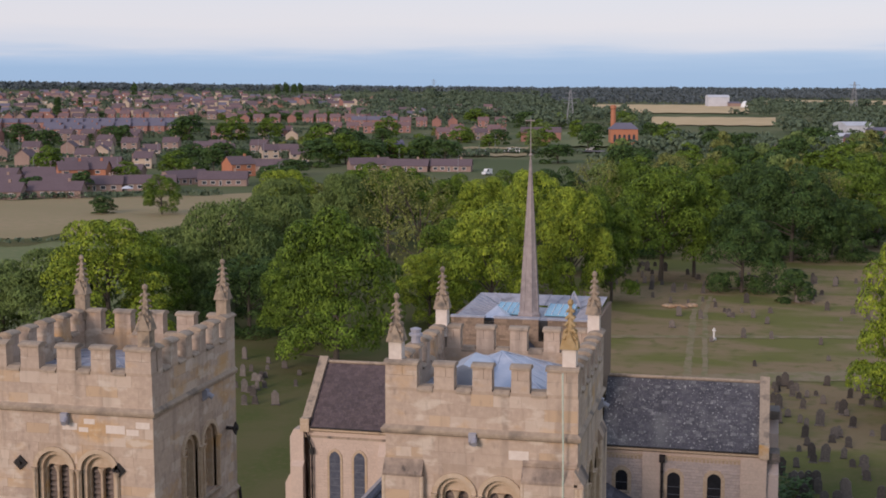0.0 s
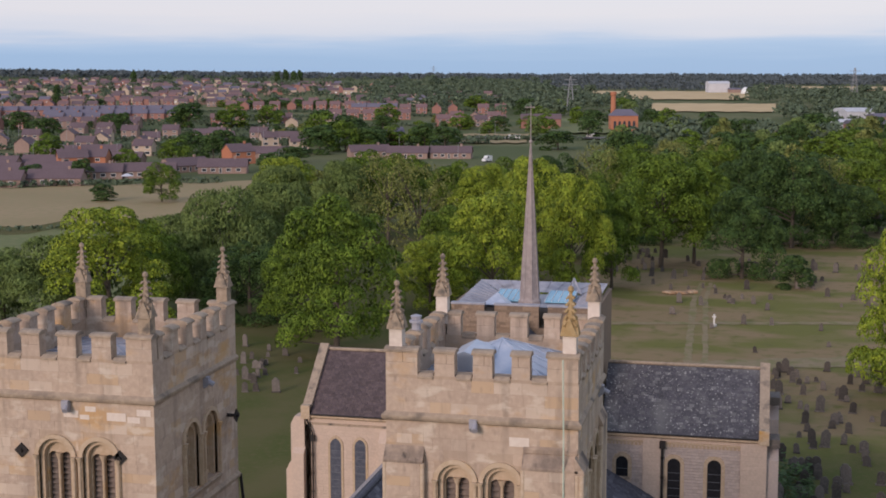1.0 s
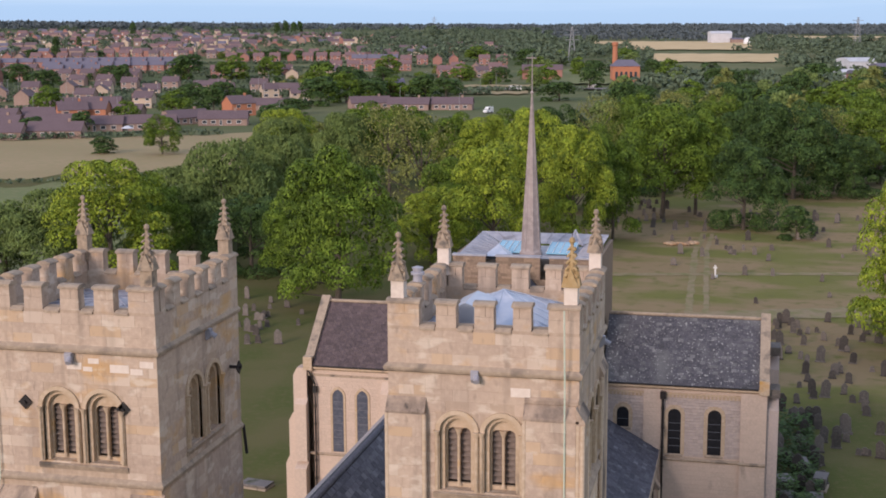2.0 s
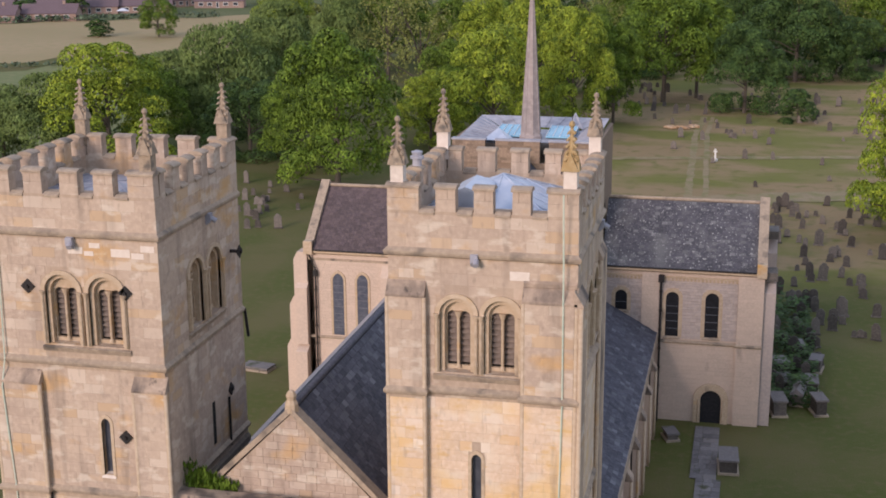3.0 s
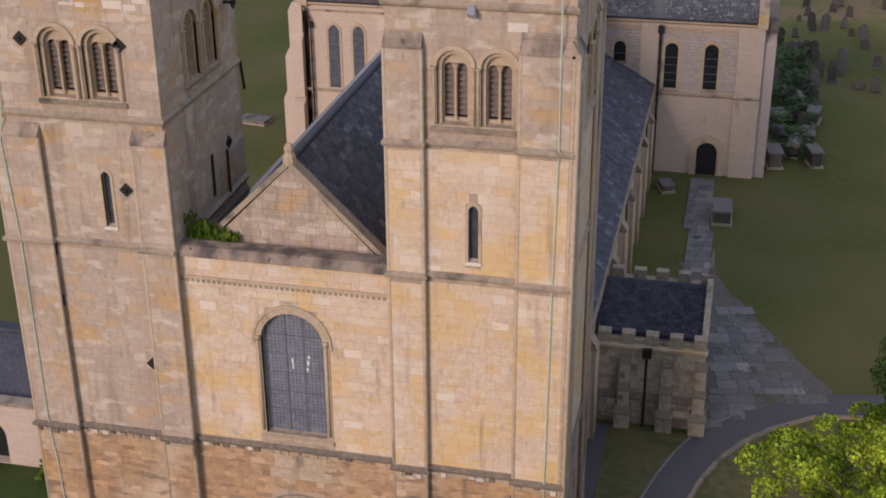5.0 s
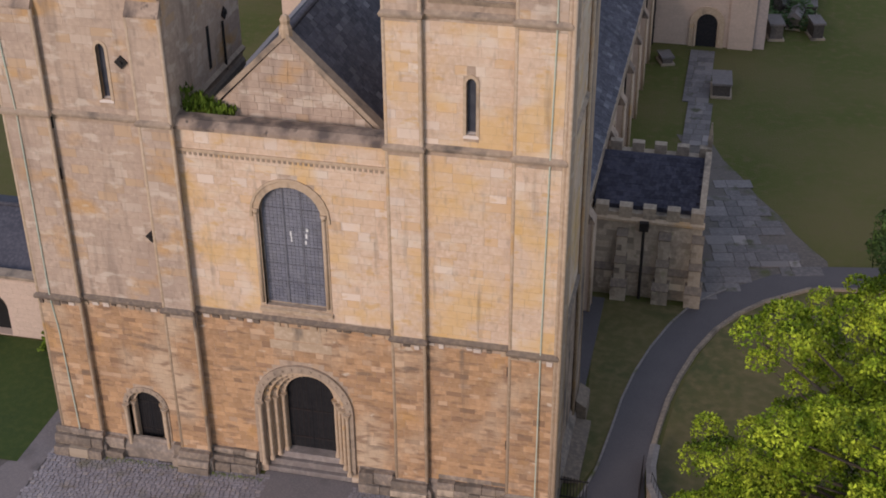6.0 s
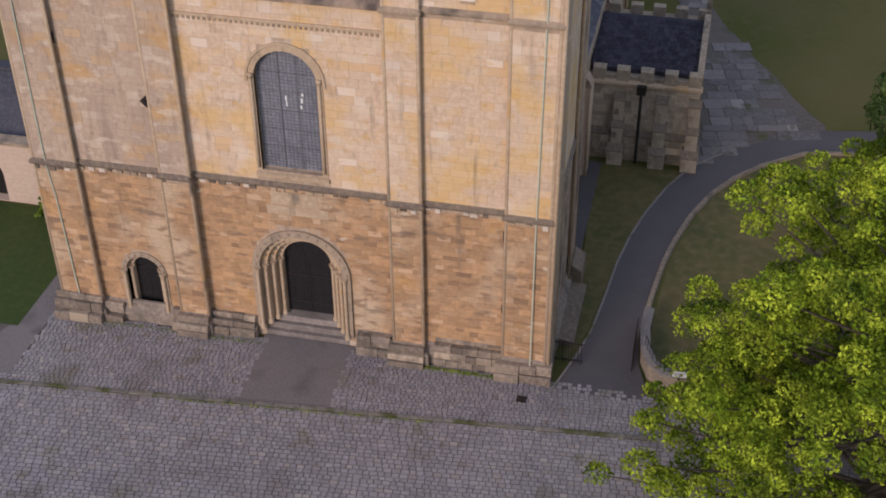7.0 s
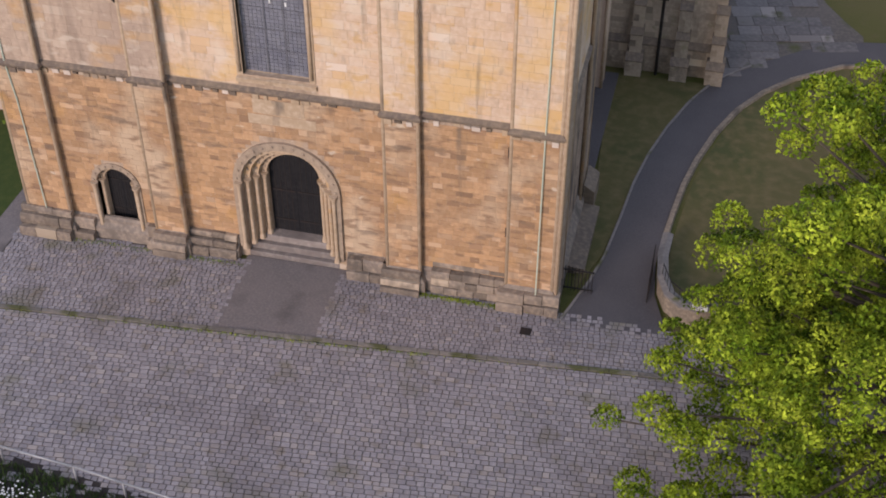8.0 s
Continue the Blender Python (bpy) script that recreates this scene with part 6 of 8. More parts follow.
# asphalt path past the porch
LEFT = [(0.30, -0.75), (1.0, 1.6), (1.35, 3.2), (1.62, 5.6), (1.85, 8.05), (2.2, 10.2), (2.75, 12.4), (3.5, 14.6), (4.45, 16.6), (6.0, 18.3), (8.2, 20.2), (11, 21.6), (16, 22.5)]
RIGHT = [(4.2, -0.85), (3.45, 1.4), (3.28, 3.2), (3.32, 4.8), (3.48, 6.5), (3.7, 8.4), (4.05, 10.2), (4.65, 12.4), (5.45, 14.4), (6.5, 16.1), (7.75, 17.5), (10.0, 19.2), (16, 20.2)]
bm = bmesh.new()
rows_ = [(bm.verts.new((*a, 0.07)), bm.verts.new((*b, 0.07))) for a, b in zip(LEFT, RIGHT)]
for p, q in zip(rows_, rows_[1:]):
    bm.faces.new((p[0], p[1], q[1], q[0]))
tagged(part("path", bm, M_ASPHALT, None), "smooth dark asphalt path curving to the porch", "path", kind="structure")
tagged(part("path_edging", sweep(bmesh.new(), [(x - 0.04, y) for x, y in LEFT[:10]], [(-0.05, 0), (-0.05, 0.12), (0.05, 0.12), (0.05, 0)]), M_KERB, None), "thin pale kerb along the asphalt path", "kerb", kind="structure")
tagged(part("path_edging", sweep(bmesh.new(), [(x + 0.12, y) for x, y in RIGHT[3:]], [(-0.12, 0), (-0.10, 0.16), (0.10, 0.18), (0.13, 0)]), M_PORCH, None), "low worn stone edging along the path", "kerb", kind="structure")
tagged(part("lawn", sweep(bmesh.new(), [(x + 2.3, y) for x, y in RIGHT[1:12]], [(-1.85, 0.0), (-1.85, 0.05), (6.0, 0.05), (6.0, 0.0)]), M_DULL_LAWN, None), "dull summer lawn inside the path's bend", "lawn", kind="structure")
flat("lawn_strip", [(0.55, 1.2), (1.2, 3.2), (1.5, 5.6), (1.75, 8.05), (2.1, 10.2), (2.65, 12.4), (3.4, 14.6), (4.3, 16.3), (-0.3, 16.2), (0.35, 7.2), (0.35, 1.2)], 0.06, M_DULL_LAWN, "dull grass between tower and path", "lawn")

# curved retaining wall with railing and notice
W = [(3.42, 4.2), (3.36, 2.9), (3.5, 1.6), (3.85, 0.7), (4.4, 0.2), (5.1, 0.1), (5.8, 0.35)]
rw = thing("boundary_wall", "curved low stone wall with iron railing and notice", "wall", (4.2, 0.6, 0))
WALL = [(W[i][0] + (W[i + 1][0] - W[i][0]) * k / 3, W[i][1] + (W[i + 1][1] - W[i][1]) * k / 3) for i in range(len(W) - 1) for k in range(3)] + [W[-1]]
part("wall", sweep(bmesh.new(), WALL, [(0.0, 0), (0.0, 0.75), (-0.3, 0.78), (-0.3, 0)]), M_PORCH, rw)
part("coping", sweep(bmesh.new(), WALL, [(0.05, 0.76), (0.05, 0.86), (-0.15, 0.92), (-0.36, 0.86), (-0.36, 0.76)]), M_KERB, rw)
for i, (x, y) in enumerate(WALL[6:]):
    part("railing_bar", rod(bmesh.new(), (x + 0.12, y + 0.1, 0.85), (x + 0.12, y + 0.1, 1.45), 0.012, 0.012, 5), M_IRON, rw)
part("railing_rail", sweep(bmesh.new(), [(x + 0.12, y + 0.1) for x, y in WALL[6:]], [(-0.015, 1.40), (-0.015, 1.43), (0.015, 1.43), (0.015, 1.40)]), M_IRON, rw)
part("gate_post", box(bmesh.new(), 5.75, 5.9, 0.3, 0.45, 0, 1.5), M_IRON, rw, "black iron post")
sign = thing("notice_board", "small white notice with dark lettering bars", "sign", (5.1, 0.0, 0.75))
board = part("board", box(bmesh.new(), 4.85, 5.4, -0.02, 0.02, 0.95, 1.2), M_WHITE, sign)
for k in range(3):
    part("text_bar", box(bmesh.new(), 4.92, 5.33 - 0.08 * k, -0.028, -0.018, 1.13 - 0.07 * k, 1.16 - 0.07 * k), M_IRON, board)
part("post", rod(bmesh.new(), (5.1, 0.03, 0.75), (5.1, 0.03, 1.0), 0.03, 0.03, 6), M_IRON, sign)
gate = thing("iron_gate", "open black iron gate beside the path", "gate", (3.25, 1.5, 0))
part("gate_frame", box(box(bmesh.new(), 3.18, 3.22, 0.9, 2.9, 0.15, 0.2), 3.18, 3.22, 0.9, 2.9, 1.15, 1.2), M_IRON, gate)
for k in range(13):
    part("gate_bar", rod(bmesh.new(), (3.2, 0.92 + k * 0.163, 0.08), (3.2, 0.92 + k * 0.163, 1.3), 0.014, 0.014, 5), M_IRON, gate)
gate2 = thing("iron_railing", "short black iron railing beside the tower", "railing", (0.4, 1.0, 0))
for k in range(9):
    part("railing_bar", rod(bmesh.new(), (0.1 + k * 0.13, 1.1 - k * 0.02, 0.0), (0.1 + k * 0.13, 1.1 - k * 0.02, 1.15), 0.016, 0.016, 5), M_IRON, gate2)
part("railing_rail", box(bmesh.new(), 0.05, 1.2, 0.98, 1.02, 1.02, 1.07), M_IRON, gate2)
part("railing_rail", box(bmesh.new(), 0.05, 1.2, 0.98, 1.02, 0.15, 0.2), M_IRON, gate2)
dr = thing("ledge", "dark stone drainage ledge along the tower foot", "ledge", (0.6, 5, 0), kind="structure")
part("slab", prism(bmesh.new(), [(0.05, 0), (0.05, 0.35), (0.7, 0.25), (0.7, 0)], "y", 2.0, 6.0), M_CAP, dr)
part("slab", prism(bmesh.new(), [(0.0, 0), (0.0, 1.2), (0.45, 0.9), (0.45, 0)], "y", 6.0, 7.4), M_CAP, dr)
part("gully", box(bmesh.new(), -0.9, 0.1, 7.2, 16.2, 0.0, 0.1), M_ASPHALT, dr, "dark gully")

# flags by the porch and the walk to the transept door
flag_cells = []
rf = random.Random(4)
FL = slope((0, 0, 0.06), (1, 0, 0), (0, 1, 0))
FT = slope((4.5, 16.0, 0.06), (math.cos(0.22), math.sin(0.22), 0), (-math.sin(0.22), math.cos(0.22), 0))
for c in courses(rf, -5.0, 12.0, -3.0, 20.0, (0.5, 1.15), (0.55, 1.6)):
    w = FT @ Vector(((c[0] + c[1]) / 2, 0, (c[2] + c[3]) / 2))
    edge = 10.6 - (w.y - 22.0) * 0.52 + rf.uniform(-0.5, 0.2)
    if 16.6 < w.y < 34.5 and 4.75 < w.x < edge - 0.3 and not (w.y < 20.6 and w.x > 4.4 + (w.y - 16.4) * 0.95) and rf.random() > 0.03:
        flag_cells.append((FT, *c, -0.02 + rf.uniform(-0.012, 0.010), 0.02))
for c in courses(rf, 2.2, 3.9, 41.0, 50.0, (0.6, 0.9), (0.6, 1.0)):
    flag_cells.append((FL, *c, -0.02, 0.02))
for c in courses(rf, 2.6, 4.2, 34.5, 41.0, (0.6, 0.9), (0.5, 0.9)):
    flag_cells.append((FL, *c, -0.02, 0.02))
flags = tagged(part("flag_paving", box(bmesh.new(), 4.6, 5.6, 17.4, 30.0, 0.0, 0.045), M_BED, None), "uneven dark flagstones beside the porch", "paving", kind="structure")
masonry(flags, flag_cells, M_FLAG, material("flagstone_single", ((0.165, 0.15, 0.145), (0.13, 0.118, 0.115), (0.205, 0.185, 0.175), (0.24, 0.215, 0.20)), vary="object", amount=0.2, stains=(((0.085, 0.085, 0.05), 0.8, 0.6, 0.1, 1.0),)), "flagstone", 300)


flat("earth_border", [(4.4, 16.6), (6.2, 17.9), (8.0, 19.9), (9.3, 20.9), (11.1, 20.7), (11.0, 22.2), (10.2, 23.4), (9.3, 24.9), (8.6, 26.6), (7.3, 28.7), (6.3, 31.0), (5.2, 33.0), (4.3, 35.6), (2.2, 36.0), (4.35, 30.0)], 0.03, M_EARTH, "bare brown earth edging the flagstones", "bare ground")


# trodden ways through the old burial ground
def trodden(name, label, path, width, seed):
    r_ = random.Random(seed)
    fine_ = []
    for (xa, ya), (xb, yb) in zip(path, path[1:]):
        n = max(1, int(math.hypot(xb - xa, yb - ya) / 1.5))
        fine_ += [(xa + (xb - xa) * k / n, ya + (yb - ya) * k / n) for k in range(n)]
    d = Vector((path[-1][0] - path[0][0], path[-1][1] - path[0][1], 0)).normalized()
    s = Vector((-d.y, d.x, 0))
    l_ = [(x + s.x * w, y + s.y * w) for (x, y) in fine_ for w in (width * r_.uniform(0.35, 0.62),)]
    q_ = [(x - s.x * w, y - s.y * w) for (x, y) in fine_ for w in (width * r_.uniform(0.35, 0.62),)]
    bm = bmesh.new()
    a = [bm.verts.new((x, y, 0.01 * seed)) for x, y in l_]
    b = [bm.verts.new((x, y, 0.01 * seed)) for x, y in q_]
    for i in range(len(a) - 1):
        bm.faces.new((a[i], b[i], b[i + 1], a[i + 1]))
    bmesh.ops.recalc_face_normals(bm, faces=bm.faces[:])
    tagged(part(name, bm, M_TRACK, None), label, "path", kind="structure")


trodden("track", "worn straw-coloured wheel track through the grass", [(-2.4, 118), (-2.3, 130), (-3.4, 176), (-2.6, 196)], 1.0, 3)
trodden("track", "worn straw-coloured wheel track through the grass", [(-0.2, 118), (-0.1, 130), (-1.6, 176), (-1.2, 196)], 0.8, 4)
trodden("path", "narrow trodden cross path in dry grass", [(-28, 149), (-15, 152), (22, 160), (46, 166)], 2.2, 5)
trodden("path", "wide bare dry strip behind the transept", [(-8, 122), (7, 128), (19, 132.5), (40, 140)], 6.0, 6)


# railing and flower bed on the near side of the square
bed = flat("flower_bed", [(-30, -16), (-30, -11.3), (-16.8, -11.25), (-10.0, -12.0), (-8.0, -12.6), (-8, -16)], 0.075, M_SOIL, "dark planted bed with small pale flowers", "flower bed")
pv, pf = [], []
for k in range(9000):
    x, y = rs.uniform(-20, -8.5), rs.uniform(-14.8, -11.7)
    if y > -11.45 - max(0, (x + 16.8)) * 0.13:
        continue
    h, a, s = rs.uniform(0.06, 0.35), rs.uniform(0, 6.28), rs.uniform(0.02, 0.05)
    n = len(pv)
    pv += [(x, y, 0.07), (x + s * math.cos(a), y + s * math.sin(a), 0.1), (x + rs.uniform(-0.08, 0.08), y + rs.uniform(-0.08, 0.08), 0.1 + h)]
    pf.append((n, n + 1, n + 2))
tagged(raw("bed_foliage", pv, pf, L_DARK), "dark low foliage of the flower bed", "plants", kind="stuff")
pv, pf = [], []
for k in range(420):
    x, y = rs.uniform(-20, -9), -12.75 + rs.gauss(0, 0.18)
    y -= max(0, (x + 16.8)) * 0.12
    z, s = rs.uniform(0.3, 0.45), rs.uniform(0.015, 0.035)
    n = len(pv)
    pv += [(x - s, y - s, z), (x + s, y - s, z + 0.01), (x + s, y + s, z), (x - s, y + s, z + 0.01)]
    pf.append((n, n + 1, n + 2, n + 3))
tagged(raw("white_flowers", pv, pf, M_WHITE), "scatter of small white blossoms", "flowers", kind="stuff")
rail = thing("handrail", "grey galvanised tube rail on short posts", "railing", (-14, -11.8, 0))
RP = [(-26.0, -11.3), (-16.2, -11.62), (-13.5, -11.85), (-11.7, -12.1), (-8.6, -12.5)]
for a, b in zip(RP, RP[1:]):
    part("tube", rod(bmesh.new(), (*a, 0.85), (*b, 0.85), 0.045, 0.045, 8), M_STEEL, rail, smooth=True)
for x, y in RP[1:] + [(-18.5, -11.55), (-21.0, -11.46)]:
    part("post", rod(bmesh.new(), (x, y, 0.0), (x, y, 0.85), 0.04, 0.04, 8), M_STEEL, rail, smooth=True)

# ---- churchyard ----
def gravestone(shape, h, w, t=0.12):
    g = thing("gravestone", "weathered dark upright gravestone in dry grass", "gravestone", group="churchyard gravestones", local=True)
    if shape == 0:
        line = arch_line(0, w / 2, -0.1, h - w / 2, 10)
    elif shape == 1:
        line = arch_line(0, w / 2, -0.1, h - w * 0.6, 8, 0.5)
    else:
        line = [(-w / 2, -0.1), (-w / 2, h * 0.8), (-w * 0.35, h * 0.86), (-w * 0.2, h * 0.98), (0, h), (w * 0.2, h * 0.98), (w * 0.35, h * 0.86), (w / 2, h * 0.8), (w / 2, -0.1)]
    part("slab", prism(bmesh.new(), line, "y", -t / 2, t / 2), M_GRAVE, g)
    part("foot", box(bmesh.new(), -w * 0.6, w * 0.6, -t, t, -0.05, 0.14), M_GRAVE, g)
    return g


rg = random.Random(12)
base_stones = [gravestone(s, h, w) for s, h, w in ((0, 1.25, 0.7), (1, 1.5, 0.75), (2, 1.1, 0.8), (0, 0.85, 0.6), (2, 1.7, 0.85))]
spots = []
for k in range(300):
    b, d = rg.uniform(9.0, 19.0), rg.choice((rg.uniform(112, 170), rg.uniform(112, 170), rg.uniform(165, 262)))
    if b < 13.8 and d < 172:
        continue
    if 14.2 > b and d < 205 and rg.random() < 0.75:
        continue
    if b > 13.9 and 165 < d < 215 and rg.random() < 0.7:
        continue
    spots.append((b, d))
for k in range(26):
    spots.append((rg.uniform(-9.2, -6.2), rg.uniform(150, 178)))
for k in range(30):
    spots.append((rg.uniform(6.8, 10.0), rg.uniform(240, 275)))
for k in range(22):
    spots.append((rg.uniform(14.5, 16.6), rg.uniform(98, 118)))
for i, (b, d) in enumerate(spots):
    x, y = place(b, d)
    s = rg.uniform(0.65, 1.15)
    m = pose(x, y, 0, rg.uniform(-6, 6), rg.uniform(-5, 5), rg.uniform(-22, 12))
    if i < len(base_stones):
        base_stones[i].matrix_basis = m
    else:
        copy_thing(base_stones[rg.randrange(len(base_stones))], m @ Matrix.Diagonal((s, s, s, 1)))
x, y = place(11.7, 193)
cx = thing("grave_cross", "white marble cross on a stepped base", "grave cross", (x, y, 0))
part("shaft", box(bmesh.new(), x - 0.13, x + 0.13, y - 0.1, y + 0.1, 0.3, 1.75), M_GRAVE_PALE, cx)
part("arms", box(bmesh.new(), x - 0.27, x + 0.27, y - 0.095, y + 0.095, 1.3, 1.5), M_GRAVE_PALE, cx)
part("plinth", box(bmesh.new(), x - 0.35, x + 0.35, y - 0.35, y + 0.35, 0.0, 0.3), M_GRAVE_PALE, cx)


def chest_tomb(x, y, turn, l=2.0, w=1.0, h=0.95, roofed=False, mat_=None):
    t = thing("chest_tomb", "weathered stone chest tomb on the grass", "tomb", (x, y, 0), group="chest tombs", local=True, turn=turn)
    part("chest", box(bmesh.new(), -w / 2, w / 2, -l / 2, l / 2, 0.0, h), mat_ or M_GRAVE, t)
    if roofed:
        part("lid", prism(bmesh.new(), [(-w / 2 - 0.1, h), (-w / 2 - 0.1, h + 0.12), (0, h + 0.5), (w / 2 + 0.1, h + 0.12), (w / 2 + 0.1, h)], "y", -l / 2 - 0.1, l / 2 + 0.1), M_FLAG, t, "pitched stone lid")
    else:
        part("lid", box(bmesh.new(), -w / 2 - 0.1, w / 2 + 0.1, -l / 2 - 0.1, l / 2 + 0.1, h, h + 0.14), M_FLAG, t)
    part("plinth", box(bmesh.new(), -w / 2 - 0.14, w / 2 + 0.14, -l / 2 - 0.14, l / 2 + 0.14, 0.0, 0.15), M_PORCH, t)


chest_tomb(4.6, 43.2, 3, 2.2, 1.1, 0.9)
chest_tomb(0.6, 47.5, 20, 1.2, 0.7, 0.5)
for x, y, r in ((7.9, 54.0, 10), (9.4, 56.5, -8), (8.4, 60.0, 5), (10.8, 54.6, 14), (10.5, 59.5, 0), (8.2, 63.5, 20), (11.0, 64.0, -10), (9.6, 67.5, 8)):
    chest_tomb(x, y, r, rg.uniform(1.4, 2.1), rg.uniform(0.7, 1.1), rg.uniform(0.4, 1.2), roofed=(x == 9.4))
chest_tomb(-32.6, 55.0, 80, 2.2, 1.2, 0.25)
ivy_v, ivy_f = [], []
for k in range(5000):
    x, y = rg.uniform(7.0, 11.0), rg.uniform(55, 82)
    h = rg.uniform(0, 1.0) * (1.2 + math.sin(x * 2.1) * math.sin(y * 0.9))
    if h < 0.15:
        continue
    s, a, e = rg.uniform(0.08, 0.2), rg.uniform(0, 6.28), rg.uniform(-0.5, 0.5)
    n = len(ivy_v)
    dx, dy = math.cos(a) * s, math.sin(a) * s
    ivy_v += [(x - dx, y - dy, h - e * s), (x + dy, y - dx, h), (x + dx, y + dy, h + e * s), (x - dy, y + dx, h)]
    ivy_f.append((n, n + 1, n + 2, n + 3))
tagged(raw("bramble_patch", ivy_v, ivy_f, L_DARK), "dark brambles and ivy over old tombs", "brambles", kind="stuff")
hb = []
hf = []
for k in range(900):
    x, y, z = rg.uniform(-25.3, -22.2), 6.5 + rg.gauss(0, 0.25), abs(rg.gauss(0, 0.45))
    s, a = rg.uniform(0.06, 0.14), rg.uniform(0, 6.28)
    n = len(hb)
    hb += [(x - s, y - s * math.cos(a), z), (x + s * math.sin(a), y, z + s), (x + s, y + s, z), (x, y, z - s)]
    hf.append((n, n + 1, n + 2, n + 3))
tagged(raw("wall_shrub", hb, hf, L_MID), "green shrubs at the foot of the stone wall", "shrub", kind="stuff")

# ---- trees ----
def leaf_cloud(rng, lobes, count, size, droop=0.0, up=-0.35, ragged=0.75, loose=0.55):
    """Leaf blades over the skins of overlapping lobes (x, y, z, r); returns vertices and faces."""
    L = np.array(lobes)
    p = L[:, 3] ** 2 / (L[:, 3] ** 2).sum()
    k = rng.choice(len(L), count * 2, p=p)
    d = rng.normal(size=(count * 2, 3))
    d /= np.linalg.norm(d, axis=1)[:, None]
    d[:, 2] = np.where(d[:, 2] < up, -d[:, 2], d[:, 2])
    pos = L[k, :3] + d * (L[k, 3] * rng.uniform(ragged, 1.08, count * 2))[:, None] * np.array((1, 1, 0.85))
    inside = np.zeros(len(pos), bool)
    for x, y, z, r in lobes:
        inside |= ((pos - (x, y, z)) ** 2 / np.array((1, 1, 0.72))).sum(1) < (r * 0.72) ** 2
    keep = np.flatnonzero(~inside)[:count]
    pos, d = pos[keep], d[keep]
    n = d + rng.normal(size=d.shape) * loose
    n /= np.linalg.norm(n, axis=1)[:, None]
    a = np.cross(n, rng.normal(size=n.shape))
    if droop:
        a = a * (1 - droop) + np.array((0, 0, -1.0)) * droop
    a /= np.linalg.norm(a, axis=1)[:, None]
    b = np.cross(n, a)
    s = (size * rng.uniform(0.6, 1.3, len(pos)))[:, None]
    w = s * (0.35 if not droop else 0.2)
    tip, tail = pos + a * s * 0.6, pos - a * s * 0.5
    bend = n * s * 0.12
    v = np.stack([tail, pos + b * w - bend, tip, pos - b * w - bend], 1).reshape(-1, 3)
    f = np.arange(len(v)).reshape(-1, 4)
    return v.tolist(), f.tolist()


def crown_lobes(rng, h0, h1, r, n, lobe, top=0.75):
    """Lobes set over an uneven dome."""
    out = [(0, 0, (h0 + h1) / 2, r * 0.55)]
    for i in range(n):
        t = rng.random() ** 0.8
        a = rng.random() * 2 * math.pi
        z = h0 + (h1 - h0 - lobe * 0.6) * t
        shell = math.sqrt(max(0.05, 1 - ((t - 0.38) / 0.68) ** 2))
        rr = max(0.1, r * shell * rng.uniform(0.72, 1.05) - lobe * 0.6)
        out.append((rr * math.cos(a), rr * math.sin(a), z, lobe * rng.uniform(0.6, 1.2)))
    return out


def tree(name, label, seed, h, r, h0, lobes_n, lobe, leaf_mat, count, size, droop=0.0, ragged=0.75, limbs=9, trunk=0.35, at=(0, 0, 0), turn=0.0, squash=1.0, bare=0):
    rng = np.random.default_rng(seed)
    t = thing(name, label, "tree", at, local=True, turn=turn)
    lob = crown_lobes(rng, h0, h, r, lobes_n, lobe)
    bm = rod(bmesh.new(), (0, 0, -0.3), (0.1, 0.05, h * 0.35), trunk * 1.25, trunk * 0.75, 9)
    rod(bm, (0.1, 0.05, h * 0.35), (0.0, 0.1, h * 0.75), trunk * 0.75, trunk * 0.25, 7)
    part("trunk", bm, M_BARK, t)
    bm = bmesh.new()
    for i in range(limbs):
        x, y, z, q = lob[1 + i * max(1, (len(lob) - 1) // limbs) % (len(lob) - 1)]
        s = min(z * 0.75, h * 0.2 + (z - h * 0.2) * 0.4)
        mid = Vector((x * 0.5, y * 0.5, s + (z - s) * 0.65))
        rod(bm, (0.05, 0.05, s), mid, trunk * 0.4, trunk * 0.22, 6)
        rod(bm, mid, (x, y, z), trunk * 0.22, trunk * 0.06, 5)
        for k in range(bare):
            e = Vector((x, y, z)) + Vector(rng.normal(size=3)) * q * 0.7
            rod(bm, mid.lerp(Vector((x, y, z)), 0.3 + 0.15 * k), e, trunk * 0.1, trunk * 0.02, 4)
    rod(bm, (0.05, 0.05, h * 0.1), (0.05, 0.05, h * 0.72), trunk * 0.32, trunk * 0.15, 6)
    part("branch_frame", bm, M_BARK, t)
    v, f = leaf_cloud(rng, lob, count, size, droop, ragged=ragged, loose=0.26)
    raw("crown", v, f, leaf_mat, t)
    return t


# the near tree at the corner of the square
near = thing("tree", "lime-green broadleaf tree with clustered leaves", "tree", (13.2, -6.8, 0), local=True)
rngn = np.random.default_rng(8)
lob = []
for i in range(160):
    t = ((i + rngn.random()) / 160) ** 1.35
    a = i * 2.39996 + rngn.normal() * 0.35
    R = (10.3 * (1 - 0.42 * t) + 1.4 * max(0.0, 1 - t / 0.14)) * min(1.0, math.sqrt((1.0 - t) / 0.15)) * (1.0 - 0.36 * rngn.random() ** 1.6)
    R *= 1 - 0.22 * max(0.0, math.cos(a - 2.35)) * max(0.0, 1 - t / 0.5) + 0.18 * max(0.0, math.cos(a - 3.75)) * max(0.0, 1 - t / 0.6)
    for k in range(5):
        rr = R - 1.15 * k * rngn.uniform(0.5, 1.0)
        b = a + rngn.normal() * 0.10
        lob.append((rr * math.cos(b), rr * math.sin(b), 1.6 + 14.6 * t + rngn.normal() * 0.3 + 0.18 * k, rngn.uniform(0.42, 0.85)))
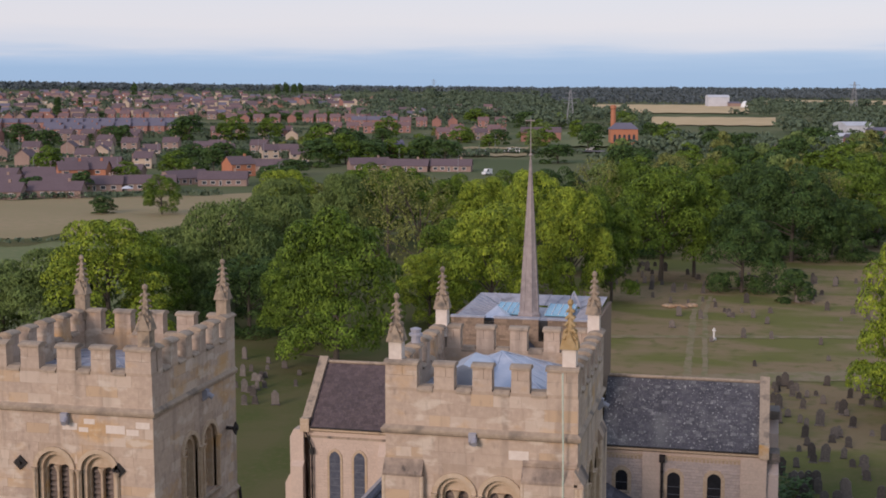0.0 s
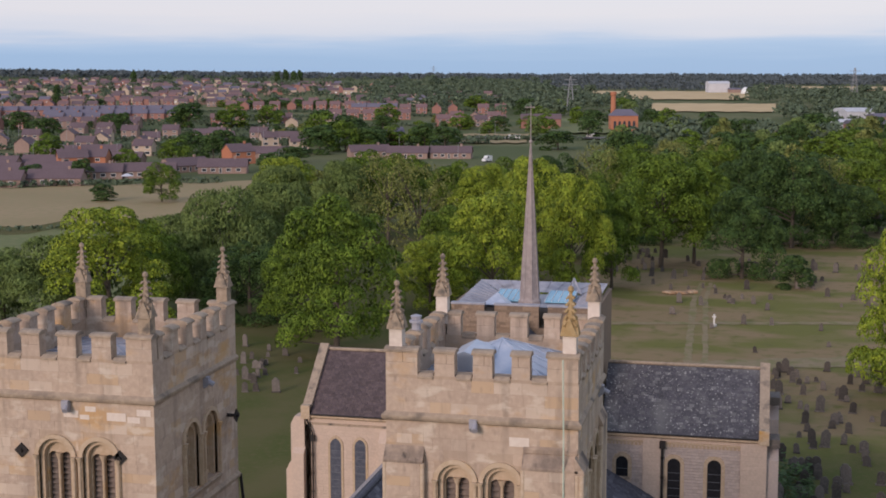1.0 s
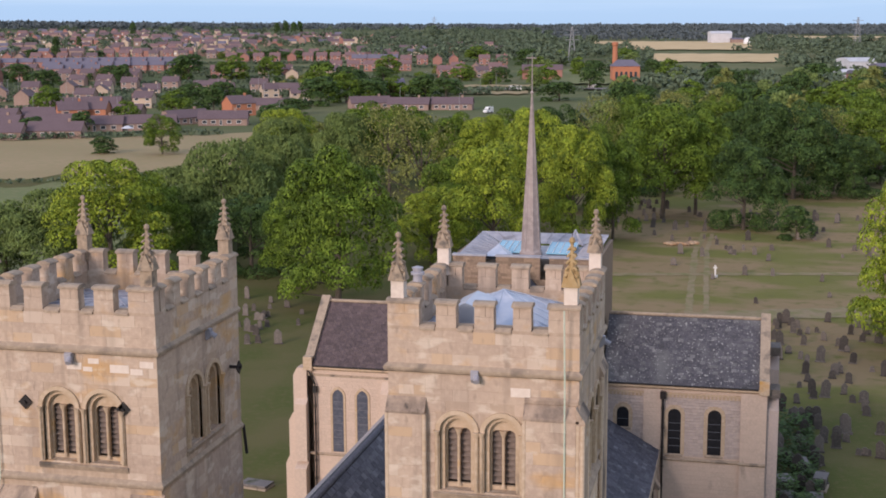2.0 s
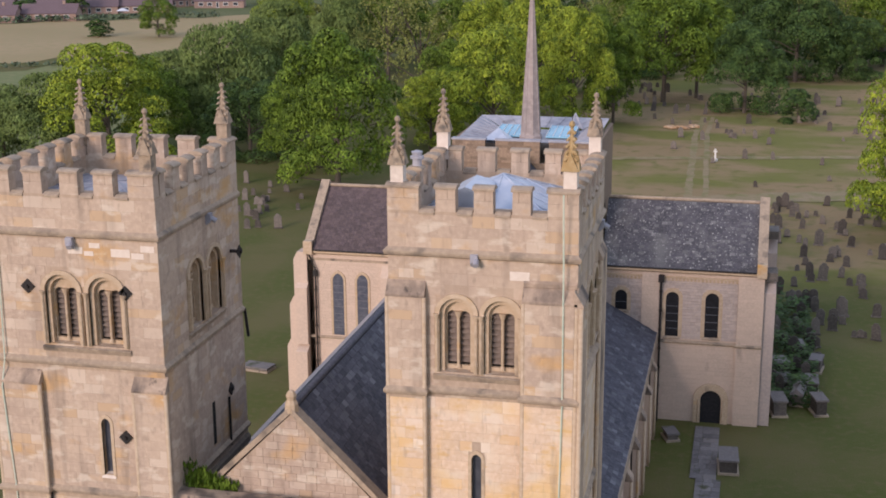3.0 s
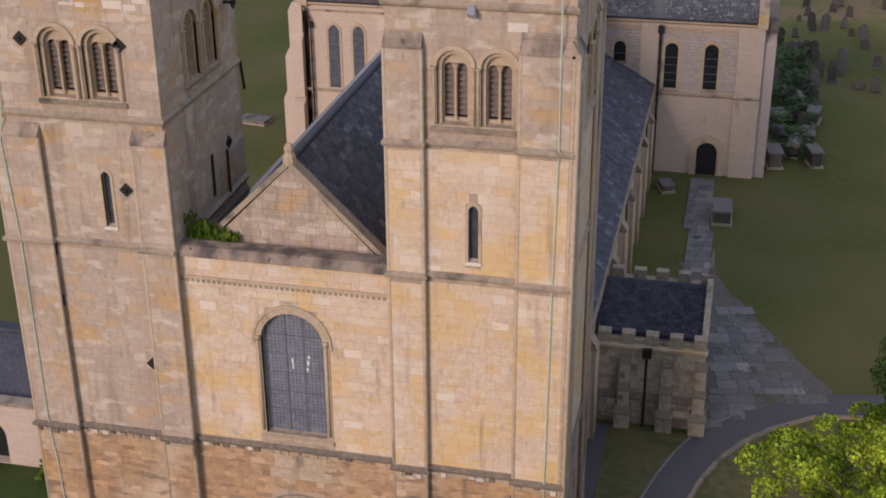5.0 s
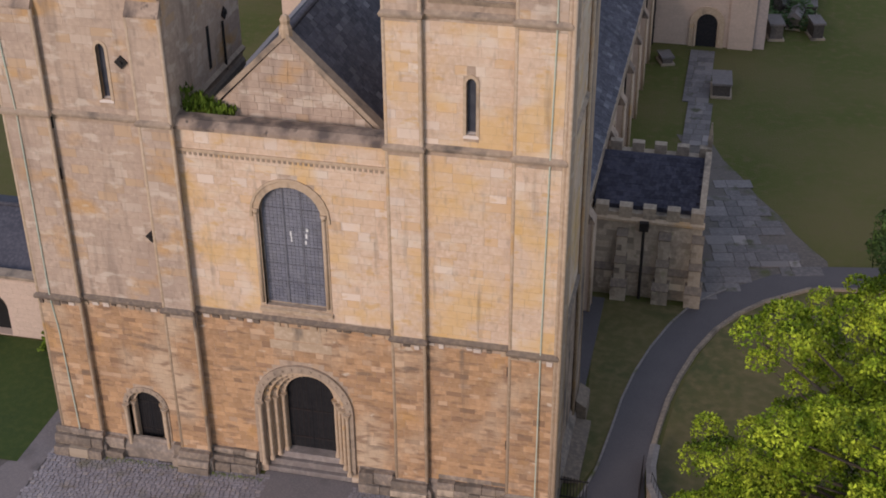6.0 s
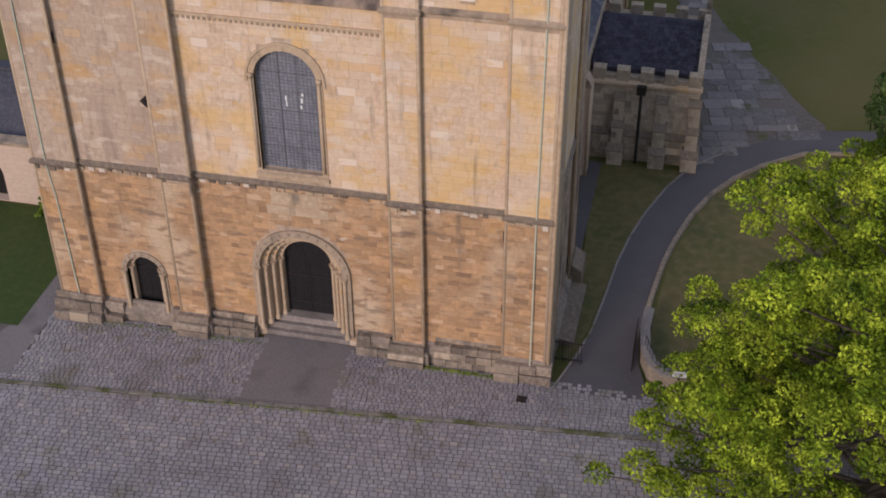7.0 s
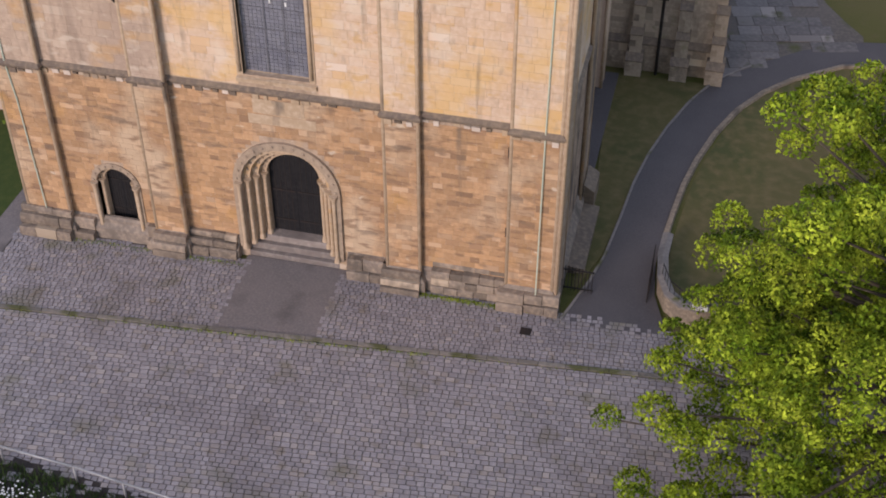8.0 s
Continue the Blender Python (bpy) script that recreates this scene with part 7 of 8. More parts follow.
bm = rod(bmesh.new(), (0, 0, -0.2), (0.1, 0, 4.5), 0.42, 0.3, 10)
rod(bm, (0.1, 0, 4.5), (0, 0.1, 13.0), 0.3, 0.08, 8)
part("trunk", bm, M_BARK, near)
bm = bmesh.new()
for i in range(0, len(lob), 5):
    x, y, z, q = lob[i]
    s = min(z * 0.8, 2.5 + z * 0.35)
    mid = Vector((x * 0.45, y * 0.45, s + (z - s) * 0.6))
    rod(bm, (0, 0, s), mid, 0.13, 0.07, 6)
    rod(bm, mid, (x, y, z), 0.07, 0.02, 5)
part("branch_frame", bm, M_BARK, near)
v, f = leaf_cloud(rngn, lob, 300000, 0.13, ragged=0.45, loose=0.75)
raw("crown", v, f, L_NEAR, near)
tree("tree", "dark evergreen tree at the edge of the lawn", 31, 9.5, 3.6, 0.8, 40, 1.0, L_DARK, 14000, 0.26, at=(16.2, 17.8, 0), trunk=0.25)


def put(template, b, d, h, w, turn=0.0):
    """Copy of a unit tree (10 m high, crown 10 m wide) at a bearing and distance."""
    x, y = place(b, d)
    return copy_thing(template, pose(x, y, rise(x, y) - 0.1, 0, 0, turn) @ Matrix.Diagonal((w / 10 / template.scale.x, w / 10 / template.scale.y, h / 10 / template.scale.z, 1)))


def unit(seed, mat_, label, count=6500, size=0.30, droop=0.0, ragged=0.75, h0=1.4, lobes_n=70, lobe=1.15, bare=0, bearing=0.0, d=300.0, h=18.0, w=16.0):
    t = tree("tree", label, seed, 10, 5, h0, lobes_n, lobe, mat_, count, size, droop, ragged, limbs=12, trunk=0.22, bare=bare)
    x, y = place(bearing, d)
    t.matrix_basis = pose(x, y, rise(x, y) - 0.1) @ Matrix.Diagonal((w / 10, w / 10, h / 10, 1))
    return t


t_mid = unit(1, L_MID, "large rounded mid-green broadleaf tree", 19000, 0.215, ragged=0.92, h0=0.7, lobes_n=58, lobe=1.25, bearing=-4.7, d=168, h=21.2, w=17.5)
t_bright = unit(2, L_BRIGHT, "yellow-green broadleaf tree with bright top", 19000, 0.215, ragged=0.92, h0=0.8, lobes_n=52, lobe=1.3, bearing=2.1, d=192, h=19.5, w=15.5)
t_willow = unit(3, L_WILLOW, "soft grey-green willow with drooping foliage", 14000, 0.40, droop=0.55, ragged=0.8, h0=0.1, lobes_n=50, lobe=1.6, bearing=-9.4, d=215, h=17.5, w=19)
t_olive = unit(4, L_OLIVE, "thin olive tree with bare branches showing", 3000, 0.25, ragged=0.3, lobes_n=70, lobe=1.0, bare=5, bearing=-1.0, d=228, h=21.5, w=17)
t_dark = unit(5, L_DARK, "dense dark green broadleaf tree", 19000, 0.215, ragged=0.92, h0=0.3, lobes_n=55, lobe=1.3, bearing=12.8, d=240, h=16.5, w=14)
t_tall = unit(6, L_MID, "tall tree with open trunk and dark crown", 19000, 0.215, ragged=0.92, h0=2.2, lobes_n=52, lobe=1.3, bearing=9.4, d=252, h=21.5, w=19)
t_bush = unit(7, L_DARK, "low rounded dark bush in the grass", 5000, 0.5, ragged=0.85, h0=-0.5, lobes_n=45, lobe=1.6, bearing=15.0, d=231, h=5.6, w=6.8)
f_mid = unit(8, L_MID, "rounded green tree among houses", 2600, 0.62, ragged=0.85, h0=0.4, lobes_n=32, lobe=1.6, bearing=-4.2, d=640, h=15, w=18)
f_dark = unit(9, L_DARK, "dark green tree among houses", 2600, 0.62, ragged=0.85, h0=0.3, lobes_n=32, lobe=1.6, bearing=-5.3, d=620, h=14, w=20)
f_olive = unit(10, L_OLIVE, "olive green tree beyond the churchyard", 2400, 0.62, ragged=0.8, h0=0.4, lobes_n=30, lobe=1.6, bearing=12.0, d=420, h=14, w=16)
f_willow = unit(11, L_WILLOW, "grey-green tree beyond the churchyard", 2600, 0.7, ragged=0.8, h0=0.2, lobes_n=28, lobe=1.8, bearing=10.0, d=450, h=13, w=16)
for tpl, b, d, h, w in ((t_bright, -14.3, 188, 18.4, 18.5), (t_mid, -12.6, 205, 14.0, 13), (t_willow, -7.4, 232, 17.0, 18), (t_willow, -11.4, 226, 12.6, 17), (t_willow, -16.5, 196, 13.0, 18),
                        (t_willow, -18.6, 200, 11.0, 14), (t_dark, -8.4, 196, 12, 14), (t_mid, -6.2, 185, 14, 12),
                        (t_bright, 5.6, 214, 20.5, 13), (t_bright, 3.9, 232, 22.0, 14), (t_mid, 7.3, 225, 17.5, 11), (t_mid, 0.3, 212, 15.5, 13), (t_bright, -0.6, 200, 12.0, 11),
                        (t_tall, 10.8, 258, 20.0, 15), (t_dark, 14.8, 286, 21.0, 20), (t_dark, 13.6, 300, 20.5, 17), (t_olive, 16.4, 300, 18.5, 15), (t_mid, 18.2, 318, 21.5, 22), (t_dark, 17.2, 292, 13.5, 14),
                        (t_bright, 19.7, 150, 20.0, 12.5), (t_bright, 19.6, 158, 12.0, 9), (t_dark, 16.0, 330, 18, 18),
                        (t_willow, -6.9, 300, 15.5, 17), (t_bright, -6.8, 320, 17.0, 18), (t_willow, -4.4, 290, 17, 16), (t_mid, -3.4, 300, 19.5, 15), (t_olive, -2.4, 280, 20, 15), (t_mid, -1.6, 320, 17.5, 17),
                        (t_mid, 0.6, 300, 17, 15), (t_bright, 1.8, 290, 17, 15), (t_mid, 3.0, 310, 17, 16), (t_dark, 5.0, 320, 18, 17), (t_olive, 6.6, 300, 21, 14), (t_mid, 8.0, 320, 19.5, 17), (t_olive, 9.7, 330, 20.5, 15),
                        (t_dark, 8.8, 290, 15, 15), (t_mid, 11.6, 340, 19.0, 17), (t_dark, 12.6, 330, 17, 15), (t_mid, 6.2, 262, 17.0, 14), (t_dark, 4.6, 262, 16.0, 13),
                        (t_mid, -12.0, 391, 11.5, 11.5), (t_bush, -14.4, 398, 5.0, 8.5), (f_dark, -6.6, 480, 9, 12),
                        (t_willow, -17.9, 168, 6.0, 12)):
    put(tpl, b, d, h, w, rg.uniform(0, 360))
for k in range(80):
    b, d = rg.uniform(4.0, 19.5), rg.uniform(345, 700)
    if b < 7.2 and d > 430:
        continue
    put(rg.choice((f_mid, f_dark, f_olive, f_dark, f_willow)), b, d, rg.uniform(9, 16), rg.uniform(10, 17), rg.uniform(0, 360))
for k in range(16):
    b, d = rg.uniform(-6.5, 4.0), rg.uniform(345, 420)
    put(rg.choice((f_mid, f_dark, f_olive, f_willow)), b, d, rg.uniform(7, 12), rg.uniform(10, 15), rg.uniform(0, 360))
for b, d, h, w in ((-3.0, 650, 12, 14), (-0.8, 660, 13, 16), (-2.2, 660, 12, 15), (-11.4, 560, 11, 15), (-9.8, 590, 11, 12), (-8.6, 620, 9, 10), (-16.6, 600, 12, 15), (-13.4, 540, 8, 11), (-17.2, 470, 7, 11), (-15.2, 480, 8, 9),
                   (-10.8, 880, 18, 26), (-9.0, 900, 16, 24), (-7.4, 920, 15, 20), (-14.0, 860, 12, 16), (-17.6, 880, 13, 18), (-5.2, 900, 12, 18), (-2.4, 960, 14, 20), (0.8, 860, 11, 18), (2.4, 840, 10, 14), (4.4, 820, 12, 16), (6.4, 900, 12, 18), (8.9, 860, 14, 17), (9.6, 800, 16, 18), (3.6, 1100, 14, 22), (1.4, 1180, 14, 22)):
    put(rg.choice((f_mid, f_dark, f_dark)), b, d, h, w, rg.uniform(0, 360))

for k in range(26):
    b, d = rg.uniform(-19, 2.5), rg.uniform(620, 960)
    put(rg.choice((f_mid, f_dark, f_dark, f_olive)), b, d, rg.uniform(4, 8), rg.uniform(5, 10), rg.uniform(0, 360))
# belts and single trees that stand out in the town
for b, d, h, w in ((-16.6, 760, 17, 20), (-13.5, 830, 17, 15), (-11.1, 900, 18, 16), (-10.7, 610, 15, 17), (-9.4, 640, 14, 15), (-16.1, 1230, 18, 9), (-14.6, 1280, 10, 26), (-17.1, 1300, 11, 15), (-5.2, 690, 22, 26),
                   (-4.1, 700, 20, 24), (-3.2, 640, 15, 20), (-6.4, 560, 9, 16), (-7.3, 520, 9, 15), (-1.0, 690, 16, 17), (0.1, 650, 15, 20), (-2.6, 860, 12, 16), (2.0, 800, 10, 15)):
    put(rg.choice((f_mid, f_dark, f_dark)), b, d, h * 0.8, w * 0.9, rg.uniform(0, 360))
for k in range(24):
    put(rg.choice((f_mid, f_dark)), -9.4 + k * 0.21 + rg.uniform(-0.1, 0.1), 1240 + rg.uniform(-30, 40), rg.uniform(5, 9), rg.uniform(11, 17), rg.uniform(0, 360))
for k in range(45):
    b, d = rg.uniform(3.0, 19.5), rg.uniform(640, 1150)
    if (6.6 < b < 8.8 and d < 880) or (8.5 < b < 14.4 and d > 800) or (15.6 < b and 720 < d):
        continue
    put(rg.choice((f_mid, f_dark, f_dark, f_willow)), b, d, rg.uniform(9, 15), rg.uniform(12, 20), rg.uniform(0, 360))

hv, hf = [], []
rngh = np.random.default_rng(40)
for b0, b1, d, hh in ((-20, -8.5, 327, 1.4), (-20, -9.5, 458, 2.2), (-20, 2.0, 700, 3.5), (-3, 6.0, 735, 3.0), (-19, -6.0, 985, 3.0), (-19, -5.0, 625, 2.2), (-19, -9.0, 680, 3.2), (-10, -5.0, 720, 2.6), (-19, -3.0, 760, 2.6), (-19, -3.0, 800, 2.4), (-19, -3.0, 850, 2.6), (-10, 0.0, 905, 2.6), (-19, -9.0, 940, 2.6), (-19, 0.0, 1055, 3.0), (-19, 2.0, 1160, 3.0)):
    x0, y0 = place(b0, d)
    x1, y1 = place(b1, d)
    n = int(math.hypot(x1 - x0, y1 - y0) / 1.6)
    lob_ = [(x0 + (x1 - x0) * k / n + rngh.normal() * 0.5, y0 + (y1 - y0) * k / n + rngh.normal() * 0.5, rise(x0 + (x1 - x0) * k / n, y0 + (y1 - y0) * k / n) + hh * 0.4, hh * rngh.uniform(0.5, 0.8)) for k in range(n)]
    for q in lob_:
        v, f = leaf_cloud(rngh, [q], 16, hh * 0.55)
        hf += [[i + len(hv) for i in g] for g in f]
        hv += v
uv, uf = [], []
for b0, b1, d, hh in ((4.0, 21, 345, 7.0), (8.0, 21, 318, 4.5)):
    x0, y0 = place(b0, d)
    x1, y1 = place(b1, d)
    n = int(math.hypot(x1 - x0, y1 - y0) / 1.6)
    for k in range(n):
        q = (x0 + (x1 - x0) * k / n + rngh.normal() * 0.8, y0 + (y1 - y0) * k / n + rngh.normal() * 0.8, hh * 0.35, hh * rngh.uniform(0.45, 0.8))
        v, f = leaf_cloud(rngh, [q], 30, hh * 0.25)
        uf += [[i + len(uv) for i in g] for g in f]
        uv += v
tagged(raw("undergrowth", uv, uf, L_DARK), "dark undergrowth along the churchyard edge", "shrubs", kind="stuff")
tagged(raw("hedges", hv, hf, L_FAR), "dark field and garden hedges tinted for haze", "hedge", kind="stuff")

# woods on the skyline and trees among far streets
wv, wf = [], []
for k in range(3300):
    if k < 2100:
        b, d, s = rngh.uniform(-22, 22), rngh.uniform(2450, 3000), rngh.uniform(7, 11)
        s *= 1.0 + 0.025 * max(0.0, 4 - b)
    else:
        b, d, s = rngh.uniform(3.5, 22), rngh.uniform(1750, 2600), rngh.uniform(6, 10)
        if d < 2050 and 13 < b < 20:
            d += 300
    x, y = place(b, d)
    v, f = leaf_cloud(rngh, [(x, y, rise(x, y) + s * 0.4, s * 0.7)], 22, s * 0.42)
    wf += [[i + len(wv) for i in g] for g in f]
    wv += v
tagged(raw("distant_woods", wv, wf, L_HAZE), "skyline woods tinted blue-green for haze", "woodland", kind="stuff")
wv, wf = [], []
for k in range(1250):
    if k < 520:
        b, d = rngh.uniform(-20, 4), rngh.uniform(1250, 2350)
        if rngh.random() < 0.5:
            b, d = rngh.uniform(-3, 4.5), rngh.uniform(1150, 2000)
    else:
        b, d = rngh.uniform(2, 20), rngh.uniform(640, 1750)
        if b < 7.0 and d < 1020:
            continue
        if (6.3 < b < 13.0 and 1380 < d < 1780) or (8.5 < b < 14.4 and 830 < d < 1360) or (6.9 < b < 8.6 and 700 < d < 900) or (15.5 < b and 700 < d < 900):
            continue
    s = rngh.uniform(4.5, 9.5)
    x, y = place(b, d)
    lb = [(x + rngh.normal() * s * 0.4, y + rngh.normal() * s * 0.4, rise(x, y) + s * rngh.uniform(0.4, 1.0), s * rngh.uniform(0.4, 0.65)) for q in range(5)]
    v, f = leaf_cloud(rngh, lb, 110, s * 0.34)
    wf += [[i + len(wv) for i in g] for g in f]
    wv += v
tagged(raw("street_trees", wv, wf, L_FAR), "dark haze-tinted trees scattered through the far town", "trees", kind="stuff")

for b, d, h in ((-7.05, 2000, 22), (-6.7, 2010, 25), (-6.35, 2000, 23), (-6.1, 2020, 24), (-13.0, 1900, 24), (-16.1, 1350, 20), (-15.2, 1500, 16)):
    put(f_dark, b, d, h, h * 0.42, rg.uniform(0, 360))

# ---- the town ----
def walls_of(name, c):
    return material(name, (c, tuple(q * 0.88 for q in c), tuple(min(1, q * 1.08) for q in c)), fine=1.5, coarse=0.2, relief=0)


B_RED, B_BROWN, B_CREAM, B_ORANGE = (walls_of(*q) for q in (("red_brick", (0.33, 0.165, 0.13)), ("brown_brick", (0.31, 0.215, 0.175)), ("buff_brick", (0.50, 0.39, 0.29)), ("orange_brick", (0.44, 0.18, 0.10))))
R_BROWN, R_GREY, R_RED = (walls_of(*q) for q in (("brown_roof_tile", (0.145, 0.102, 0.108)), ("grey_roof_slate", (0.155, 0.142, 0.18)), ("red_roof_tile", (0.20, 0.125, 0.122))))
M_PANE = material("dark_pane", ((0.05, 0.055, 0.065), (0.06, 0.065, 0.075), (0.04, 0.045, 0.055)), rough=0.2, relief=0)


def house(label, l, w, h, roof_h, wall_m, roof_m, wins, chimney=True, hip=0.0):
    """Gabled house, ridge along x, with framed windows on the long side that faces the church."""
    t = thing("house", label, "house", group="town houses", local=True)
    part("wall", prism(bmesh.new(), [(-w / 2, -1.5), (-w / 2, h), (0, h + roof_h * (1 - hip)), (w / 2, h), (w / 2, -1.5)], "x", -l / 2, l / 2), wall_m, t)
    k = hip * l * 0.3
    bm = bmesh.new()
    o, e = 0.35, 0.12
    v = [bm.verts.new(p) for p in ((-l / 2 - o, -w / 2 - o, h - o * 0.6 + e), (l / 2 + o, -w / 2 - o, h - o * 0.6 + e), (l / 2 + o - k, 0, h + roof_h + e), (-l / 2 - o + k, 0, h + roof_h + e),
                                   (-l / 2 - o, w / 2 + o, h - o * 0.6 + e), (l / 2 + o, w / 2 + o, h - o * 0.6 + e))]
    lo = [bm.verts.new(q.co - Vector((0, 0, 0.18))) for q in v]
    for f in ((0, 1, 2, 3), (3, 2, 5, 4)):
        bm.faces.new([v[i] for i in f])
        bm.faces.new([lo[i] for i in f[::-1]])
    for a, b in ((0, 1), (1, 2), (2, 5), (5, 4), (4, 3), (3, 0)):
        bm.faces.new((v[a], v[b], lo[b], lo[a]))
    part("roof", bm, roof_m, t)
    if chimney:
        part("chimney", box(bmesh.new(), l * 0.22, l * 0.22 + 0.9, -0.35, 0.35, h + roof_h * 0.6, h + roof_h + 1.0), wall_m, t)
    for u, z, ww, hh in wins:
        f = part("window", box(bmesh.new(), u - ww / 2, u + ww / 2, -w / 2 - 0.06, -w / 2 + 0.05, z, z + hh), M_WHITE, t, "white framed window")
        part("pane", box(bmesh.new(), u - ww / 2 + 0.12, u + ww / 2 - 0.12, -w / 2 - 0.08, -w / 2, z + 0.12, z + hh - 0.12), M_PANE, f)
    return t


two = [(-2.6, 0.8, 2.2, 1.4), (2.4, 0.8, 2.2, 1.4), (-2.6, 3.4, 1.8, 1.2), (2.4, 3.4, 1.8, 1.2)]
one = [(-6.6, 0.8, 1.8, 1.3), (-3.4, 0.8, 1.8, 1.3), (-0.6, 0.2, 1.0, 2.0), (2.4, 0.8, 1.8, 1.3), (6.0, 0.8, 1.8, 1.3)]
HOUSES = [house("two-storey brown brick house with brown tiled roof", 9, 7.5, 5.0, 2.8, B_BROWN, R_BROWN, two),
          house("two-storey red brick house with tiled roof", 9, 7.5, 5.2, 2.9, B_RED, R_RED, two),
          house("buff brick house with brown roof", 8.5, 8, 4.8, 2.8, B_CREAM, R_BROWN, two),
          house("long low brown-roofed bungalow terrace", 18, 8.5, 2.7, 2.7, B_BROWN, R_BROWN, one, True),
          house("red brick terrace with grey slate roof", 12, 8, 5.6, 3.0, B_RED, R_GREY, two)]
ORANGE = house("bright orange brick gable house with brown roof", 11, 9, 5.2, 3.0, B_ORANGE, R_BROWN, two)
x, y = place(-8.75, 560)
ORANGE.matrix_basis = pose(x, y, 0, 0, 0, 50)
for b, d, turn in ((-15.6, 535, 35), (-14.7, 538, 12)):
    x, y = place(b, d)
    copy_thing(ORANGE, pose(x, y, 0, 0, 0, turn))
rh = random.Random(77)
# streets: distance, bearings from and to, kinds, spacing in metres, turn, share of gaps
STREETS = ((462, -18.6, -15.8, (3,), 19, 13, 0.0), (505, -18.6, -15.4, (3,), 19, 10, 0.0), (488, -14.6, -11.2, (3,), 18.5, 20, 0.0), (505, -9.4, -7.9, (3,), 19, 16, 0.0),
           (590, -7.4, -3.6, (3,), 20, 8, 0.1), (597, -3.2, -1.9, (3,), 19, 30, 0.0), (585, -1.5, 1.2, (3,), 19, 6, 0.0), (548, -18.6, -16.6, (3,), 19, 10, 0.0), (560, -13.6, -9.9, (3,), 19, 8, 0.1), (622, -18.0, -11.6, (0, 2, 3), 19, 12, 0.15), (648, -9.4, -6.0, (2, 0), 18, 25, 0.15), (515, -11.0, -9.6, (3,), 19, 60, 0.0))
MIDTOWN = ((655, -17.4, -11.2, (0, 0, 2), 24, 5, 0.3), (700, -18.4, -12.0, (2, 0, 3), 25, 20, 0.35), (690, -9.3, -5.6, (2, 0, 3), 20, 30, 0.15), (775, -13.2, -9.4, (3, 0), 22, 10, 0.15),
           (815, -16.4, -13.4, (0, 2, 0), 14, 8, 0.05), (880, -8.8, -5.4, (2, 0), 17, 15, 0.2), (860, -13.2, -11.0, (0, 3), 18, 20, 0.2), (905, 0.0, 2.7, (1, 0, 1), 12, 25, 0.1), (840, -5.4, -3.4, (2, 0), 20, 40, 0.3), (740, -18.6, -13.5, (0, 2), 20, 14, 0.3), (735, -9.6, -6.0, (0, 3), 20, 5, 0.2), (935, -9.6, -4.6, (2, 0, 1), 16, 22, 0.15), (905, -18.6, -13.0, (0, 1), 15, 6, 0.2))
TERRACES = ((1015, -16.3, -10.2, (4,), 12.4, 13, 0.03), (1090, -18.6, -10.4, (4,), 12.2, 13, 0.02), (965, -16.2, -14.0, (4,), 12.4, 13, 0.05), (1230, -18.6, -14.2, (0, 1), 12, 16, 0.1), (1000, -18.6, -17.0, (0,), 13, 13, 0.1),
            (1010, -4.6, -1.2, (1, 0), 13, 12, 0.1), (1190, -9.0, -1.6, (1, 1), 13, 13, 0.1), (1120, -3.6, 3.0, (1, 4), 13, 13, 0.15), (1150, -13.4, -10.0, (0, 1), 13, 13, 0.1), (1280, -14.0, -2.0, (1, 0), 13, 13, 0.12), (960, 0.6, 2.6, (1, 0), 13, 5, 0.15))
for d, b_lo, b_hi, kinds, step, turn, gaps in STREETS + MIDTOWN + TERRACES:
    b = b_lo
    while b < b_hi:
        k = rh.choice(kinds)
        if rh.random() >= gaps:
            x, y = place(b, d + rh.uniform(-4, 4) * (k not in (3, 4)))
            spin = turn + rh.uniform(-4, 4) * (k not in (3, 4)) + (90 if k not in (3, 4) and rh.random() < 0.2 else 0)
            m = pose(x, y, rise(x, y), 0, 0, spin)
            if HOUSES[k].matrix_basis.translation.length < 1:
                HOUSES[k].matrix_basis = m
            else:
                copy_thing(HOUSES[k], m)
        b += math.degrees(step / d) * (1.0 if k in (3, 4) else rh.uniform(0.9, 1.15))

# streets too far to count: one sheet of walls and roofs
fv, ff, fm = [], [], []
FAR_ROWS = ((1330, -18.8, -9.5), (1390, -18.8, -9.0), (1450, -14.5, -8.6), (1530, -18.8, -8.8), (1620, -14.0, -3.0), (1700, -18.8, -2.5), (1780, -12.5, -5.5), (1860, -18.8, -2.0), (1950, -18.8, -4.5), (2060, -18.8, -11.0), (2180, -17.0, -9.0), (1300, -5.0, -1.0), (1380, -4.8, 3.2), (1480, -3.0, 2.0))
FAR = []
for d, b_lo, b_hi in FAR_ROWS:
    b = b_lo
    while b < b_hi:
        b += math.degrees(rh.uniform(13, 20) / d)
        if rh.random() < 0.86:
            FAR.append((b, d + rh.uniform(-7, 7)))
